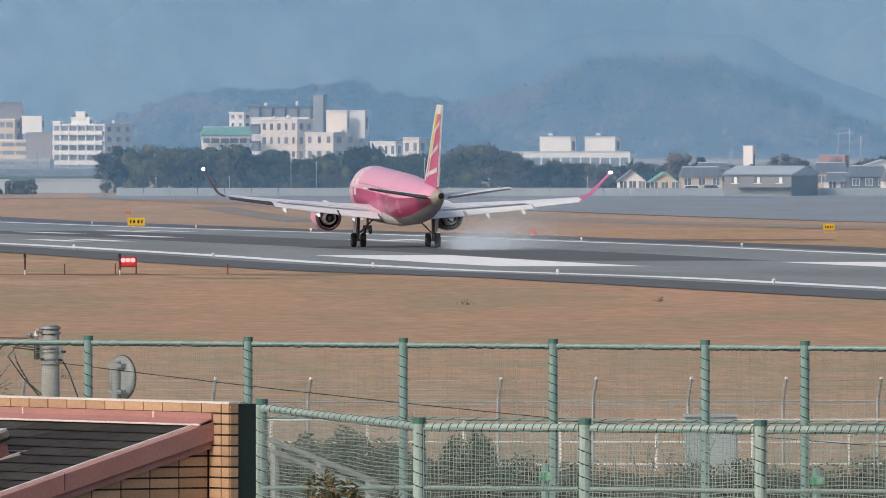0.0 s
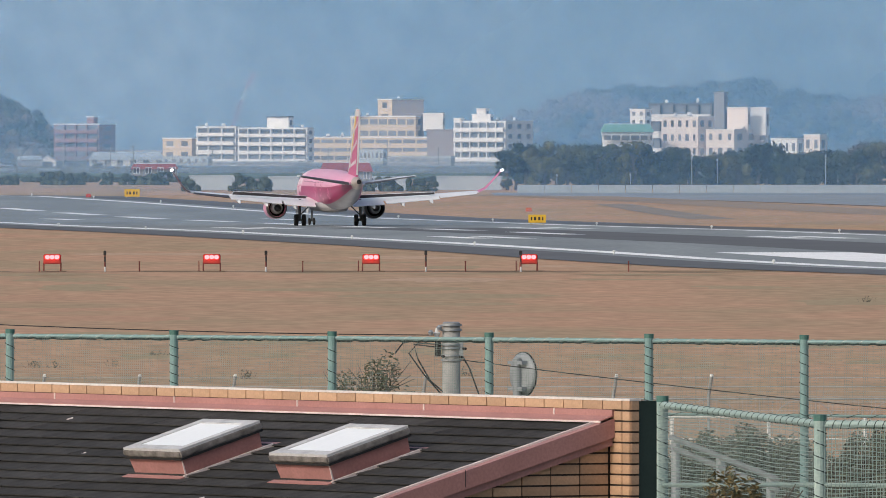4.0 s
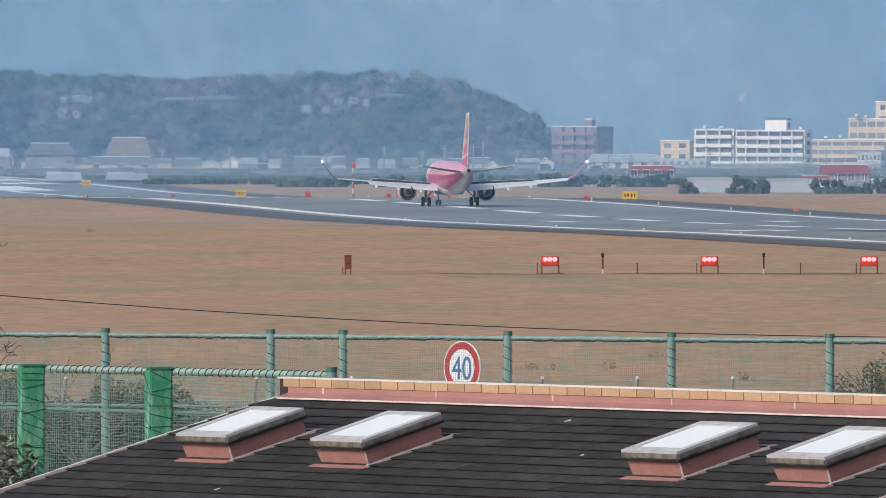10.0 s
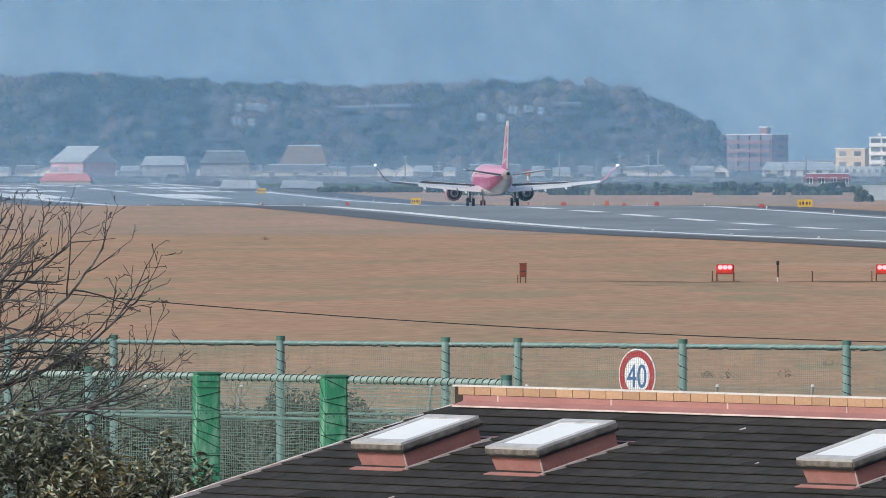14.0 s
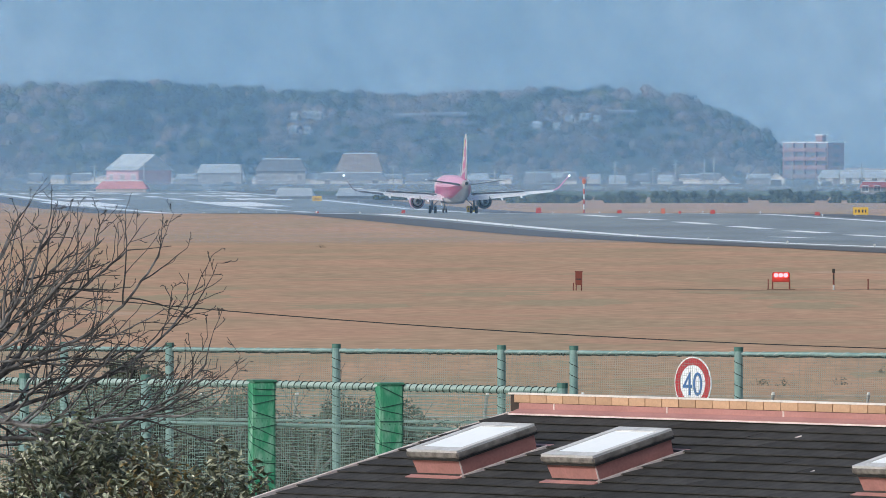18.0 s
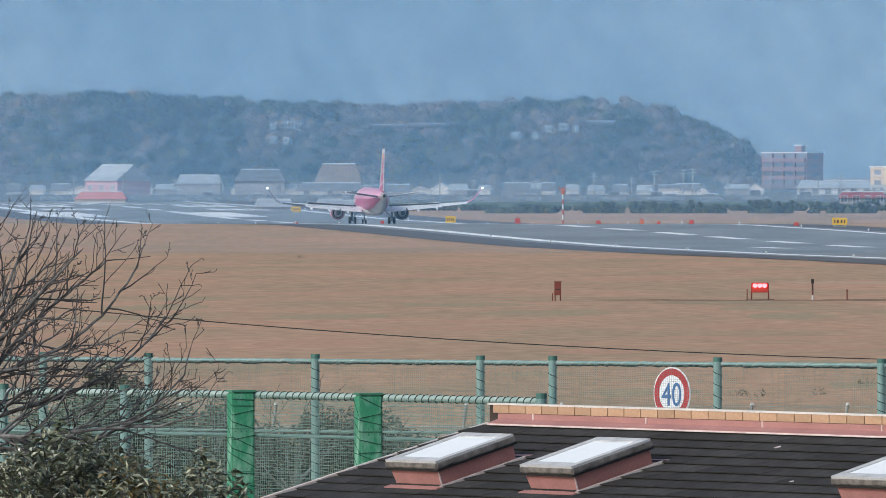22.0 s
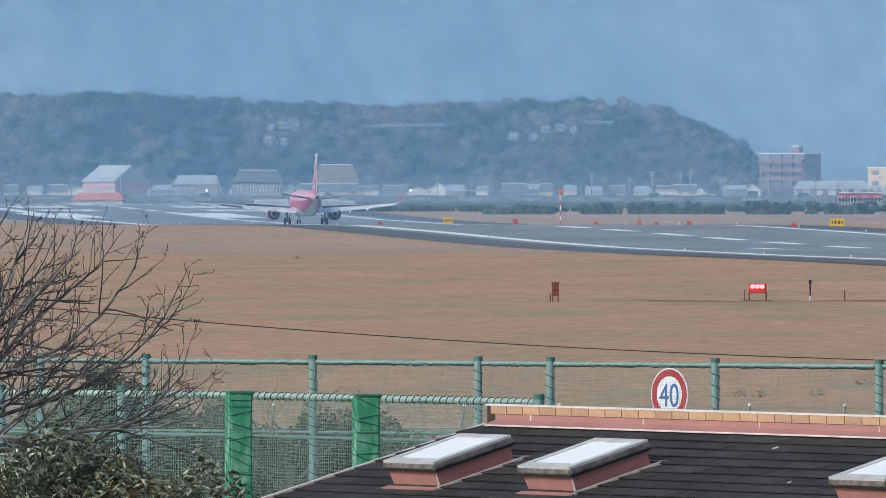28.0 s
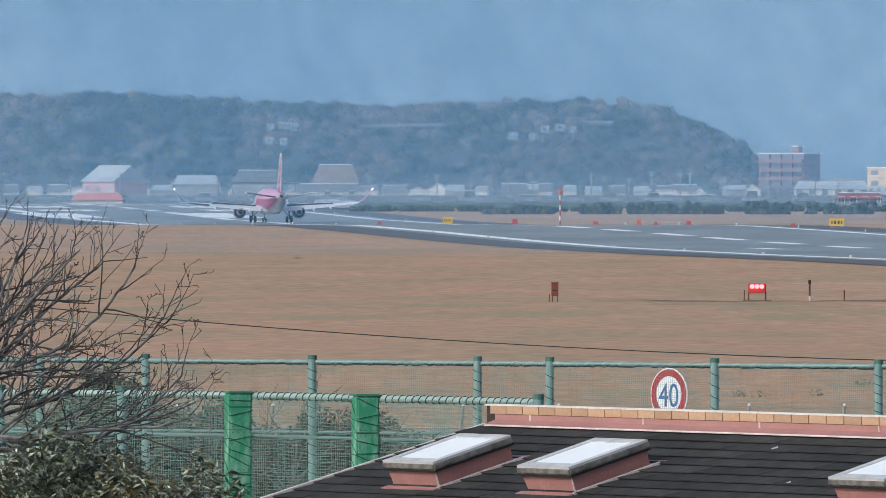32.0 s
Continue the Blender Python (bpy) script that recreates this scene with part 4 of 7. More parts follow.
        part("inboard_flap", Shape().loft([[(side * 1.6, -1.55, 2.02), (side * 1.6, -2.9, 1.68), (side * 1.6, -2.88, 1.62), (side * 1.6, -1.5, 1.86)], [(side * 4.3, -1.8, 2.2), (side * 4.3, -3.0, 1.86), (side * 4.3, -2.98, 1.80), (side * 4.3, -1.75, 2.06)]]), wing_white, w, "lowered flap")
        part("outboard_flap", Shape().loft([[(side * 4.5, -1.82, 2.22), (side * 4.5, -2.95, 1.92), (side * 4.5, -2.93, 1.86), (side * 4.5, -1.77, 2.08)], [(side * 9.0, -2.65, 2.56), (side * 9.0, -3.45, 2.34), (side * 9.0, -3.43, 2.29), (side * 9.0, -2.6, 2.46)]]), wing_white, w)
        WINGS.append((side, (w, let, tip)))
        # spoiler, hinged on a line that runs out along the wing
        inner, outer = Vector((side * 2.2, -0.62, 2.34)), Vector((side * 8.8, -2.0, 2.70))
        a, b = (inner, outer) if side > 0 else (outer, inner)
        d = b - a
        sp = part("spoiler", Shape().loft([[(0, 0, 0), (0, -0.6, -0.05), (0, -0.6, -0.02), (0, 0, 0.05)], [(d.length, 0, 0), (d.length, -0.45, -0.05), (d.length, -0.45, -0.02), (d.length, 0, 0.05)]]), wing_white, t, "hinged wing spoiler")
        part("spoiler_back", Shape().loft([[(0.05, -0.03, -0.014), (0.05, -0.58, -0.064), (0.05, -0.58, -0.054), (0.05, -0.03, -0.004)], [(d.length - 0.05, -0.03, -0.014), (d.length - 0.05, -0.43, -0.064), (d.length - 0.05, -0.43, -0.054), (d.length - 0.05, -0.03, -0.004)]]), wing_dark, sp, "dark underside")
        SPOILERS.append((side, sp, a, math.degrees(math.atan2(d.y, d.x)), -math.degrees(math.asin(d.z / d.length))))
        # left aileron's shade painted in dark, the right one stays white
        part("aileron", Shape().loft([[(side * 9.1, -2.55, 2.62), (side * 9.1, -3.2, 2.42), (side * 9.1, -3.18, 2.38), (side * 9.1, -2.5, 2.53)], [(side * 12.2, -3.25, 2.89), (side * 12.2, -3.7, 2.77), (side * 12.2, -3.68, 2.73), (side * 12.2, -3.2, 2.81)]]), wing_dark if side < 0 else wing_white, w, "aileron")
        for x, y, z in ((3.4, -2.4, 1.74), (5.9, -2.7, 1.95), (8.3, -3.1, 2.2)):
            part("flap_fairing", Shape().tube([(side * x, y + 1.6, z + 0.12), (side * x, y + 0.5, z + 0.05), (side * x, y - 0.4, z - 0.12), (side * x, y - 0.9, z - 0.25)], [0.06, 0.17, 0.14, 0.03], 8), wing_white, w, smooth=True)
        # tailplane
        part("tailplane", Shape().loft([foil(-13.2, -16.4, side * 0.45, 3.62, 0.3), foil(-15.6, -17.1, side * 5.0, 4.30, 0.14)]), wing_white, t, "pale tailplane")
        # shaded rear of the tailplane painted dark, thicker on the left
        part("elevator_edge", Shape().loft([foil(-16.0, -16.75, side * 0.7, 3.64, 0.26 if side < 0 else 0.16), foil(-16.8, -17.3, side * 4.85, 4.27, 0.17 if side < 0 else 0.1)]), wing_dark, t, "elevator edge painted dark as its shade")
        # engine
        n = Shape()
        ring = lambda y, r: [(side * 4.25 + 1.04 * r * math.cos(k * math.pi / 12), 2.2 + (y - 2.2) * 0.78, 1.52 + 1.04 * r * math.sin(k * math.pi / 12)) for k in range(24)]
        n.loft([ring(5.9, 0.62), ring(6.0, 0.72), ring(5.8, 0.82), ring(5.0, 0.90), ring(3.8, 0.91), ring(2.8, 0.85), ring(2.2, 0.77), ring(2.2, 0.70), ring(3.0, 0.68)], caps=False)
        nac = part("engine_nacelle", n, pink if side < 0 else navy, t, "pink engine nacelle" if side < 0 else "dark navy engine nacelle", smooth=True)
        part("nozzle_ring", Shape().loft([ring(2.9, 0.868), ring(2.15, 0.79), ring(2.15, 0.735), ring(2.5, 0.72)], caps=False), nozzle_metal, nac, smooth=True)
        part("bypass_duct", Shape().loft([ring(3.05, 0.70), ring(3.1, 0.70)]), black_inside, nac)
        part("inlet_face", Shape().loft([ring(5.2, 0.72), ring(5.15, 0.72)]), black_inside, nac)
        part("core_cowl", Shape().loft([ring(3.0, 0.52), ring(1.7, 0.38), ring(1.65, 0.33), ring(2.0, 0.30)], caps=False), plane_white, nac, "pale core cowl", smooth=True)
        part("exhaust_plug", Shape().loft([ring(2.2, 0.31), ring(1.8, 0.2), ring(1.35, 0.03)]), gear_metal, nac, smooth=True)
        part("pylon", Shape().loft([[(side * 4.25 - 0.12, 4.6, 2.5), (side * 4.25 + 0.12, 4.6, 2.5), (side * 4.25 + 0.12, 4.4, 2.65), (side * 4.25 - 0.12, 4.4, 2.65)],
                                    [(side * 4.25 - 0.15, 1.6, 1.95), (side * 4.25 + 0.15, 1.6, 1.95), (side * 4.25 + 0.15, 1.6, 2.5), (side * 4.25 - 0.15, 1.6, 2.5)]]), wing_white, nac)
        # main gear
        g = GEAR[side] = part("main_gear", Shape().tube([(side * 2.65, 0, 0.5), (side * 2.6, 0.05, 2.3)], 0.12, 10), gear_metal, t, "grey main gear strut")
        part("drag_brace", Shape().tube([(side * 2.62, 0, 0.9), (side * 1.5, 0.1, 2.0)], 0.06, 6), gear_metal, g)
        part("gear_door", Shape().box(side * 2.62 + side * 0.22, side * 2.62 + side * 0.27, -0.45, 0.5, 1.05, 2.05), plane_white, g)
        part("axle", Shape().tube([(side * 2.6 - 0.42, 0, 0.5), (side * 2.6 + 0.42, 0, 0.5)], 0.08, 8), gear_metal, g)
        for dx in (-0.33, 0.33):
            x = side * 2.6 + dx
            wh = part("wheel", Shape().tube([(x - 0.16, 0, 0.5), (x - 0.13, 0, 0.5), (x + 0.13, 0, 0.5), (x + 0.16, 0, 0.5)], [0.40, 0.49, 0.49, 0.40], 24), tyre_mat, g, "black tyre")
            part("hub", Shape().tube([(x - 0.165, 0, 0.5), (x + 0.165, 0, 0.5)], 0.2, 14), gear_metal, wh)
    ng = part("nose_gear", Shape().tube([(0, 11.4, 0.32), (0, 11.3, 1.7)], 0.08, 8), gear_metal, t, "grey nose gear strut")
    for x in (-0.2, 0.2):
        part("wheel", Shape().tube([(x - 0.09, 11.4, 0.32), (x - 0.07, 11.4, 0.32), (x + 0.07, 11.4, 0.32), (x + 0.09, 11.4, 0.32)], [0.24, 0.31, 0.31, 0.24], 18), tyre_mat, ng, "black tyre")
    part("nose_gear_door", Shape().box(-0.4, -0.36, 10.9, 12.0, 1.0, 1.7), plane_white, ng)
    part("beacon", Shape().tube([(0, -2, 1.32), (0, -2, 1.2)], 0.09, 8), red_light, t, "lit red belly beacon")
    part("wing_fairing", Shape().loft([[(x * k, y, 1.55 + z * k) for x, z in ((-1.45, 0.4), (-1.1, -0.25), (0, -0.4), (1.1, -0.25), (1.45, 0.4), (0, 0.8))] for y, k in ((5.6, 0.55), (4.2, 1), (-2.6, 1), (-4.6, 0.6))]), belly_grey, t, "grey wing root fairing", smooth=True)
    t.scale = (1.02, 1.02, 1.02)
    return t


GEAR = {}
SPOILERS = []
WINGS = []
plane = aircraft()

# Tyre smoke at touchdown: countless specks, in puffs that drift off.
smoke_mat = material("tyre_smoke", (0.66, 0.78, 0.93), (0.76, 0.85, 0.95), rough=1.0, scale=1, fine=5, spec=0.0, fine_amount=0.1)


def puff(count, sx, sy, sz, size, seed):
    r = random.Random(seed)
    s = Shape()
    for _ in range(count):
        x, y, z = r.gauss(0, sx), r.gauss(0, sy), abs(r.gauss(0, sz))
        a, b, c = (Vector((r.gauss(0, 1), r.gauss(0, 1), r.gauss(0, 1))).normalized() * size * r.uniform(0.6, 1.4) for _ in range(3))
        p = Vector((x, y, z))
        s.add([p, p + a, p + b, p + c], [(0, 1, 2), (0, 2, 3), (0, 3, 1), (1, 3, 2)])
    ob = part("tyre_smoke", s, smoke_mat)
    return tagged(ob, "pale blue drifting puff of tyre smoke", "smoke", "touchdown smoke", "stuff")


SMOKE = random.Random(77)
PUFFS = []
for k in range(9):
    f = k / 8
    PUFFS.append((puff(28000 - 1600 * k, 0.8 + 1.5 * f, 4 + 3 * f, 0.6 + 1.2 * f, 0.0115, 60 + k), 41.9 + 3.4 * f, 936 - 20 * f, 0.35 + 0.3 * f, 0.4 + 4.2 * f + SMOKE.uniform(-0.5, 0.5), 0.5 + 2.6 * SMOKE.random()))


# ---- airfield furniture ----
red_paint = material("red_orange_paint", (0.46, 0.05, 0.036), (0.36, 0.045, 0.035), rough=0.5, scale=4, fine=30)
rust_red = material("rusty_red_paint", (0.20, 0.045, 0.03), (0.13, 0.035, 0.028), rough=0.7, scale=5, fine=30)
orange_paint = material("orange_paint", (0.52, 0.14, 0.08), rough=0.5, scale=3, fine=20)
sign_yellow = material("sign_yellow", (0.66, 0.42, 0.03), (0.6, 0.38, 0.03), rough=0.5, scale=2, fine=20)
black_paint = material("black_paint", (0.02, 0.02, 0.02), rough=0.6, scale=4, fine=30)
white_paint = material("white_paint", (0.74, 0.74, 0.72), (0.62, 0.62, 0.6), rough=0.55, scale=3, fine=30)
papi_lamp = lamp_material("lit_red_lens", (1.0, 0.10, 0.11), 7)
concrete_mat = material("grey_concrete", (0.36, 0.36, 0.34), (0.27, 0.27, 0.26), rough=0.9, scale=3, fine=40, bump=0.003)
galvanised = material("galvanised_steel", (0.40, 0.42, 0.44), (0.30, 0.32, 0.34), rough=0.45, metal=0.5, scale=5, fine=40)


def stand(name, u, dist, label, category, group=""):
    p = survey(u, 300, dist)
    return thing(name, Matrix.Translation((p.x, p.y, level(dist))), label, category, group)


for u in (417, 699, 981, 1260):
    t = stand("approach_light", u, 768, "red approach slope light unit glowing on four legs", "light unit", "approach slope lights")
    part("housing", Shape().box(-0.5, 0.5, -0.6, 0.6, 0.42, 0.98), red_paint, t, "red housing", bevel=0.05)
    part("hood", Shape().box(-0.46, 0.46, -0.74, -0.6, 0.93, 0.98), red_paint, t)
    for x in (-0.27, 0, 0.27):
        part("lens", Shape().tube([(x, -0.59, 0.82), (x, -0.68, 0.82)], [0.135, 0.135], 14), papi_lamp, t, "lit red lens")
    for x in (-0.48, 0.48):
        for y in (-0.5, 0.5):
            part("leg", Shape().tube([(x, y, -0.02), (x, y, 0.52)], 0.04, 6), rust_red, t)
    part("stake", Shape().tube([(-0.72, -0.6, -0.02), (-0.72, -0.6, 0.62)], 0.035, 6), rust_red, t)
    part("base_slab", Shape().box(-0.8, 0.8, -0.9, 0.9, -0.02, 0.03), earth_mat, t)
for u in (510, 795, 1078, 1246):
    t = stand("marker_pole", u, 764, "thin banded marker pole in the grass", "pole", "marker poles")
    for k in range(4):
        part("pole_band", Shape().tube([(0, 0, k * 0.29), (0, 0, k * 0.29 + 0.29)], 0.05, 8), white_paint if k == 0 else rust_red if k % 2 else black_paint, t)
    part("sensor_head", Shape().box(-0.08, 0.08, -0.07, 0.07, 0.95, 1.2), black_paint, t, bevel=0.015)
for u in (571, 860, 1148, 1437):
    t = stand("marker_stake", u, 766, "short rusty stake in the grass", "stake", "marker stakes")
    part("stake", Shape().tube([(0, 0, -0.02), (0, 0, 0.55)], 0.04, 6), rust_red, t)
    part("stake_cap", Shape().tube([(0, 0, 0.55), (0, 0, 0.6)], 0.055, 6), rust_red, t)
t = stand("equipment_cabinet", 58, 757, "rusty red equipment cabinet on short legs in the grass", "cabinet")
part("body", Shape().box(-0.16, 0.22, -0.2, 0.2, 0.32, 1.05), rust_red, t, bevel=0.02)
part("lid", Shape().box(-0.19, 0.25, -0.23, 0.23, 1.05, 1.1), rust_red, t)
for x in (-0.26, -0.12, 0.18):
    part("leg", Shape().tube([(x, 0, -0.02), (x, 0, 0.45)], 0.035, 6), rust_red, t)
part("door_bar", Shape().box(-0.1, 0.16, -0.206, -0.2, 0.62, 0.68), black_paint, t)


def taxi_sign(u, dist, wide, tall, pattern):
    t = stand("taxiway_sign", u, dist, "yellow guidance sign beside the runway", "sign", "guidance signs")
    part("board", Shape().box(-wide / 2, wide / 2, -0.1, 0.1, 0.2, 0.2 + tall), sign_yellow, t, bevel=0.02)
    for x0, x1, z0, z1 in pattern:
        part("marking_bar", Shape().box(x0 * wide - wide / 2, x1 * wide - wide / 2, -0.112, -0.1, 0.2 + z0 * tall, 0.2 + z1 * tall), black_paint, t)
    for x in (-wide * 0.35, wide * 0.35):
        part("leg", Shape().tube([(x, 0, -0.03), (x, 0, 0.21)], 0.06, 6), galvanised, t)
    part("reflecting_slab", Shape().box(-wide * 0.42, wide * 0.42, -1.8, -0.3, -0.02, 0.04), sign_yellow, t)


BARS = ((0.14, 0.22, 0.3, 0.7), (0.32, 0.44, 0.3, 0.7), (0.56, 0.68, 0.3, 0.7), (0.78, 0.86, 0.3, 0.7))
for u, d, w, h in ((1275, 1205, 1.55, 0.72), (2504, 1120, 0.95, 0.55), (558, 1560, 1.75, 0.85), (-131, 1750, 1.3, 0.85), (-405, 2160, 1.5, 0.8)):
    taxi_sign(u, d, w, h, BARS)
for u, d, w, h, mat in ((1978, 1075, 0.8, 0.75, orange_paint), (-12, 1690, 0.95, 1.0, red_paint), (131, 1660, 0.8, 0.6, red_paint), (208, 1640, 0.7, 0.9, orange_paint), (238, 1640, 0.5, 0.5, red_paint),
                        (296, 1630, 0.8, 0.7, red_paint), (481, 1570, 0.85, 0.6, red_paint), (852, 1420, 0.8, 0.5, orange_paint), (-252, 1790, 0.7, 0.7, red_paint), (1260, 1390, 0.9, 0.6, orange_paint), (-405, 1900, 0.7, 0.5, red_paint)):
    w, h = w * 0.75, h * 0.75
    t = stand("marker_box", u, d, "red-orange marker box beside the runway", "marker", "runway marker boxes")
    part("box", Shape().loft([[(-w / 2, -0.3, 0.05), (w / 2, -0.3, 0.05), (w / 2, 0.3, 0.05), (-w / 2, 0.3, 0.05)], [(-w * 0.42, -0.22, h), (w * 0.42, -0.22, h), (w * 0.42, 0.22, h), (-w * 0.42, 0.22, h)]]), mat, t, bevel=0.02)
    part("plinth", Shape().box(-w * 0.6, w * 0.6, -0.4, 0.4, -0.03, 0.05), concrete_mat, t)
# edge lights: small white heads along both runway edges
for k in range(26):
    for off in (-24.3, 24.3):
        y = 700 + 60 * k + (11 if off > 0 else 0)
        t = thing("edge_light", Matrix.Translation((centre(y) + off, y, level(y) + 0.03)), "small white runway edge light", "light", "runway edge lights")
        part("stem", Shape().tube([(0, 0, -0.02), (0, 0, 0.16)], 0.05, 6), white_paint, t)
        part("head", Shape().tube([(0, 0, 0.16), (0, 0, 0.24), (0, 0, 0.3)], [0.11, 0.11, 0.05], 10), white_paint, t)
t = stand("wind_mast", 68, 1900, "red and white banded mast with an orange lamp head", "mast")
for k in range(6):
    part("mast_band", Shape().tube([(0, 0, k * 0.72 - 0.1), (0, 0, k * 0.72 + 0.62)], 0.1, 8), white_paint if k % 2 else red_paint, t)
part("lamp_head", Shape().tube([(0, 0, 4.2), (0, 0, 4.35), (0, 0, 4.8), (0, 0, 4.95)], [0.15, 0.3, 0.3, 0.15], 12), orange_paint, t, "orange head")
part("crossarm", Shape().box(-0.7, 0.7, -0.05, 0.05, 5.0, 5.1), red_paint, t)
for u, d, h in ((1549, 2028, 5.0), (1594, 2030, 4.6), (1786, 2030, 5.2), (1440, 2029, 2.4), (1310, 2029, 2.3), (1900, 2029, 2.2), (2075, 2029, 2.4)):
    t = stand("lamp_post", u, d, "thin grey post beside the tree belt", "post", "field posts")
    part("shaft", Shape().tube([(0, 0, -0.1), (0, 0, h)], 0.05, 6), galvanised, t)
    part("head", Shape().box(-0.13, 0.13, -0.12, 0.12, h, h + 0.3), galvanised, t, bevel=0.03)

# ---- far boundary: wall, green fields, panel fence ----
field_green = material("green_field", (0.075, 0.115, 0.075), (0.10, 0.125, 0.075), rough=0.95, scale=0.02, fine=0.3, stretch=(1, 3, 1))
pale_wall = material("pale_concrete_wall", (0.66, 0.67, 0.66), (0.40, 0.42, 0.43), rough=0.9, scale=0.15, fine=2)
grey_mesh = material("grey_panel_fence", (0.36, 0.42, 0.46), (0.31, 0.36, 0.40), rough=0.8, scale=0.1, fine=2)
strip("field", lambda y: -330, lambda y: 140, 2260, 2436, 0.02, field_green, ground, "dull green field")
t = thing("boundary_wall", Matrix.Translation((-330, 2450, level(2450))), "long pale concrete boundary wall", "wall", kind="structure")
for k in range(45):
    part("wall_panel", Shape().box(k * 8 + 0.05, k * 8 + 7.95, 0, 0.3, -0.1, 0.95 + 0.15 * math.sin(k * 1.7)), pale_wall, t)
t = thing("boundary_fence", Matrix.Translation((-66, 2002, level(2002))), "long grey panel fence along the field", "fence", kind="structure")
for k in range(26, 58):
    part("fence_panel", Shape().box(k * 4 + 0.04, k * 4 + 3.96, 0, 0.08, -0.1, 1.15), grey_mesh, t)

# ---- the town ----
wall_white = material("white_render", (0.86, 0.83, 0.79), (0.74, 0.72, 0.70), rough=0.85, scale=0.12, fine=2, fine_amount=0.08)
wall_cream = material("cream_render", (0.68, 0.55, 0.42), (0.60, 0.48, 0.37), rough=0.85, scale=0.12, fine=2, fine_amount=0.08)
wall_blush = material("pale_blush_render", (0.88, 0.76, 0.68), (0.80, 0.69, 0.62), rough=0.85, scale=0.12, fine=2, fine_amount=0.08)
wall_pink = material("faded_pink_render", (0.60, 0.35, 0.39), (0.52, 0.31, 0.35), rough=0.85, scale=0.12, fine=2)
wall_mauve = material("mauve_grey_render_and_shade", (0.30, 0.27, 0.27), (0.26, 0.235, 0.24), rough=0.85, scale=0.12, fine=2)
wall_brown = material("brown_tile_render", (0.38, 0.20, 0.185), (0.32, 0.17, 0.16), rough=0.8, scale=0.12, fine=2)
wall_grey = material("grey_siding", (0.30, 0.31, 0.33), (0.25, 0.26, 0.28), rough=0.8, scale=0.3, fine=3)
wall_slate = material("slate_grey_siding", (0.25, 0.255, 0.26), (0.21, 0.215, 0.225), rough=0.8, scale=0.3, fine=3)
wall_dark = material("dark_grey_render", (0.10, 0.10, 0.11), (0.14, 0.14, 0.15), rough=0.8, scale=0.3, fine=3)
roof_green = material("green_copper_roof", (0.20, 0.42, 0.32), (0.24, 0.46, 0.36), rough=0.6, scale=0.3, fine=3)
roof_red = material("red_sheet_roof", (0.40, 0.09, 0.09), (0.33, 0.08, 0.08), rough=0.6, scale=0.3, fine=3)
roof_grey = material("grey_tile_roof", (0.15, 0.16, 0.175), (0.20, 0.21, 0.225), rough=0.6, scale=0.4, fine=4)
roof_weathered = material("weathered_grey_tiles", (0.30, 0.31, 0.32), (0.22, 0.23, 0.245), rough=0.7, scale=0.5, fine=5)
roof_thatch = material("brownish_thatch", (0.30, 0.255, 0.225), (0.20, 0.17, 0.155), rough=0.95, scale=0.8, fine=6, fine_amount=0.4)
roof_pale = material("pale_sheet_roof", (0.50, 0.54, 0.56), (0.42, 0.46, 0.49), rough=0.5, scale=0.3, fine=3)
pane = material("dark_window_glass", (0.13, 0.15, 0.18), (0.20, 0.22, 0.25), rough=0.15, scale=0.4, fine=3, per_object=0.5)


RNG = random.Random(5)


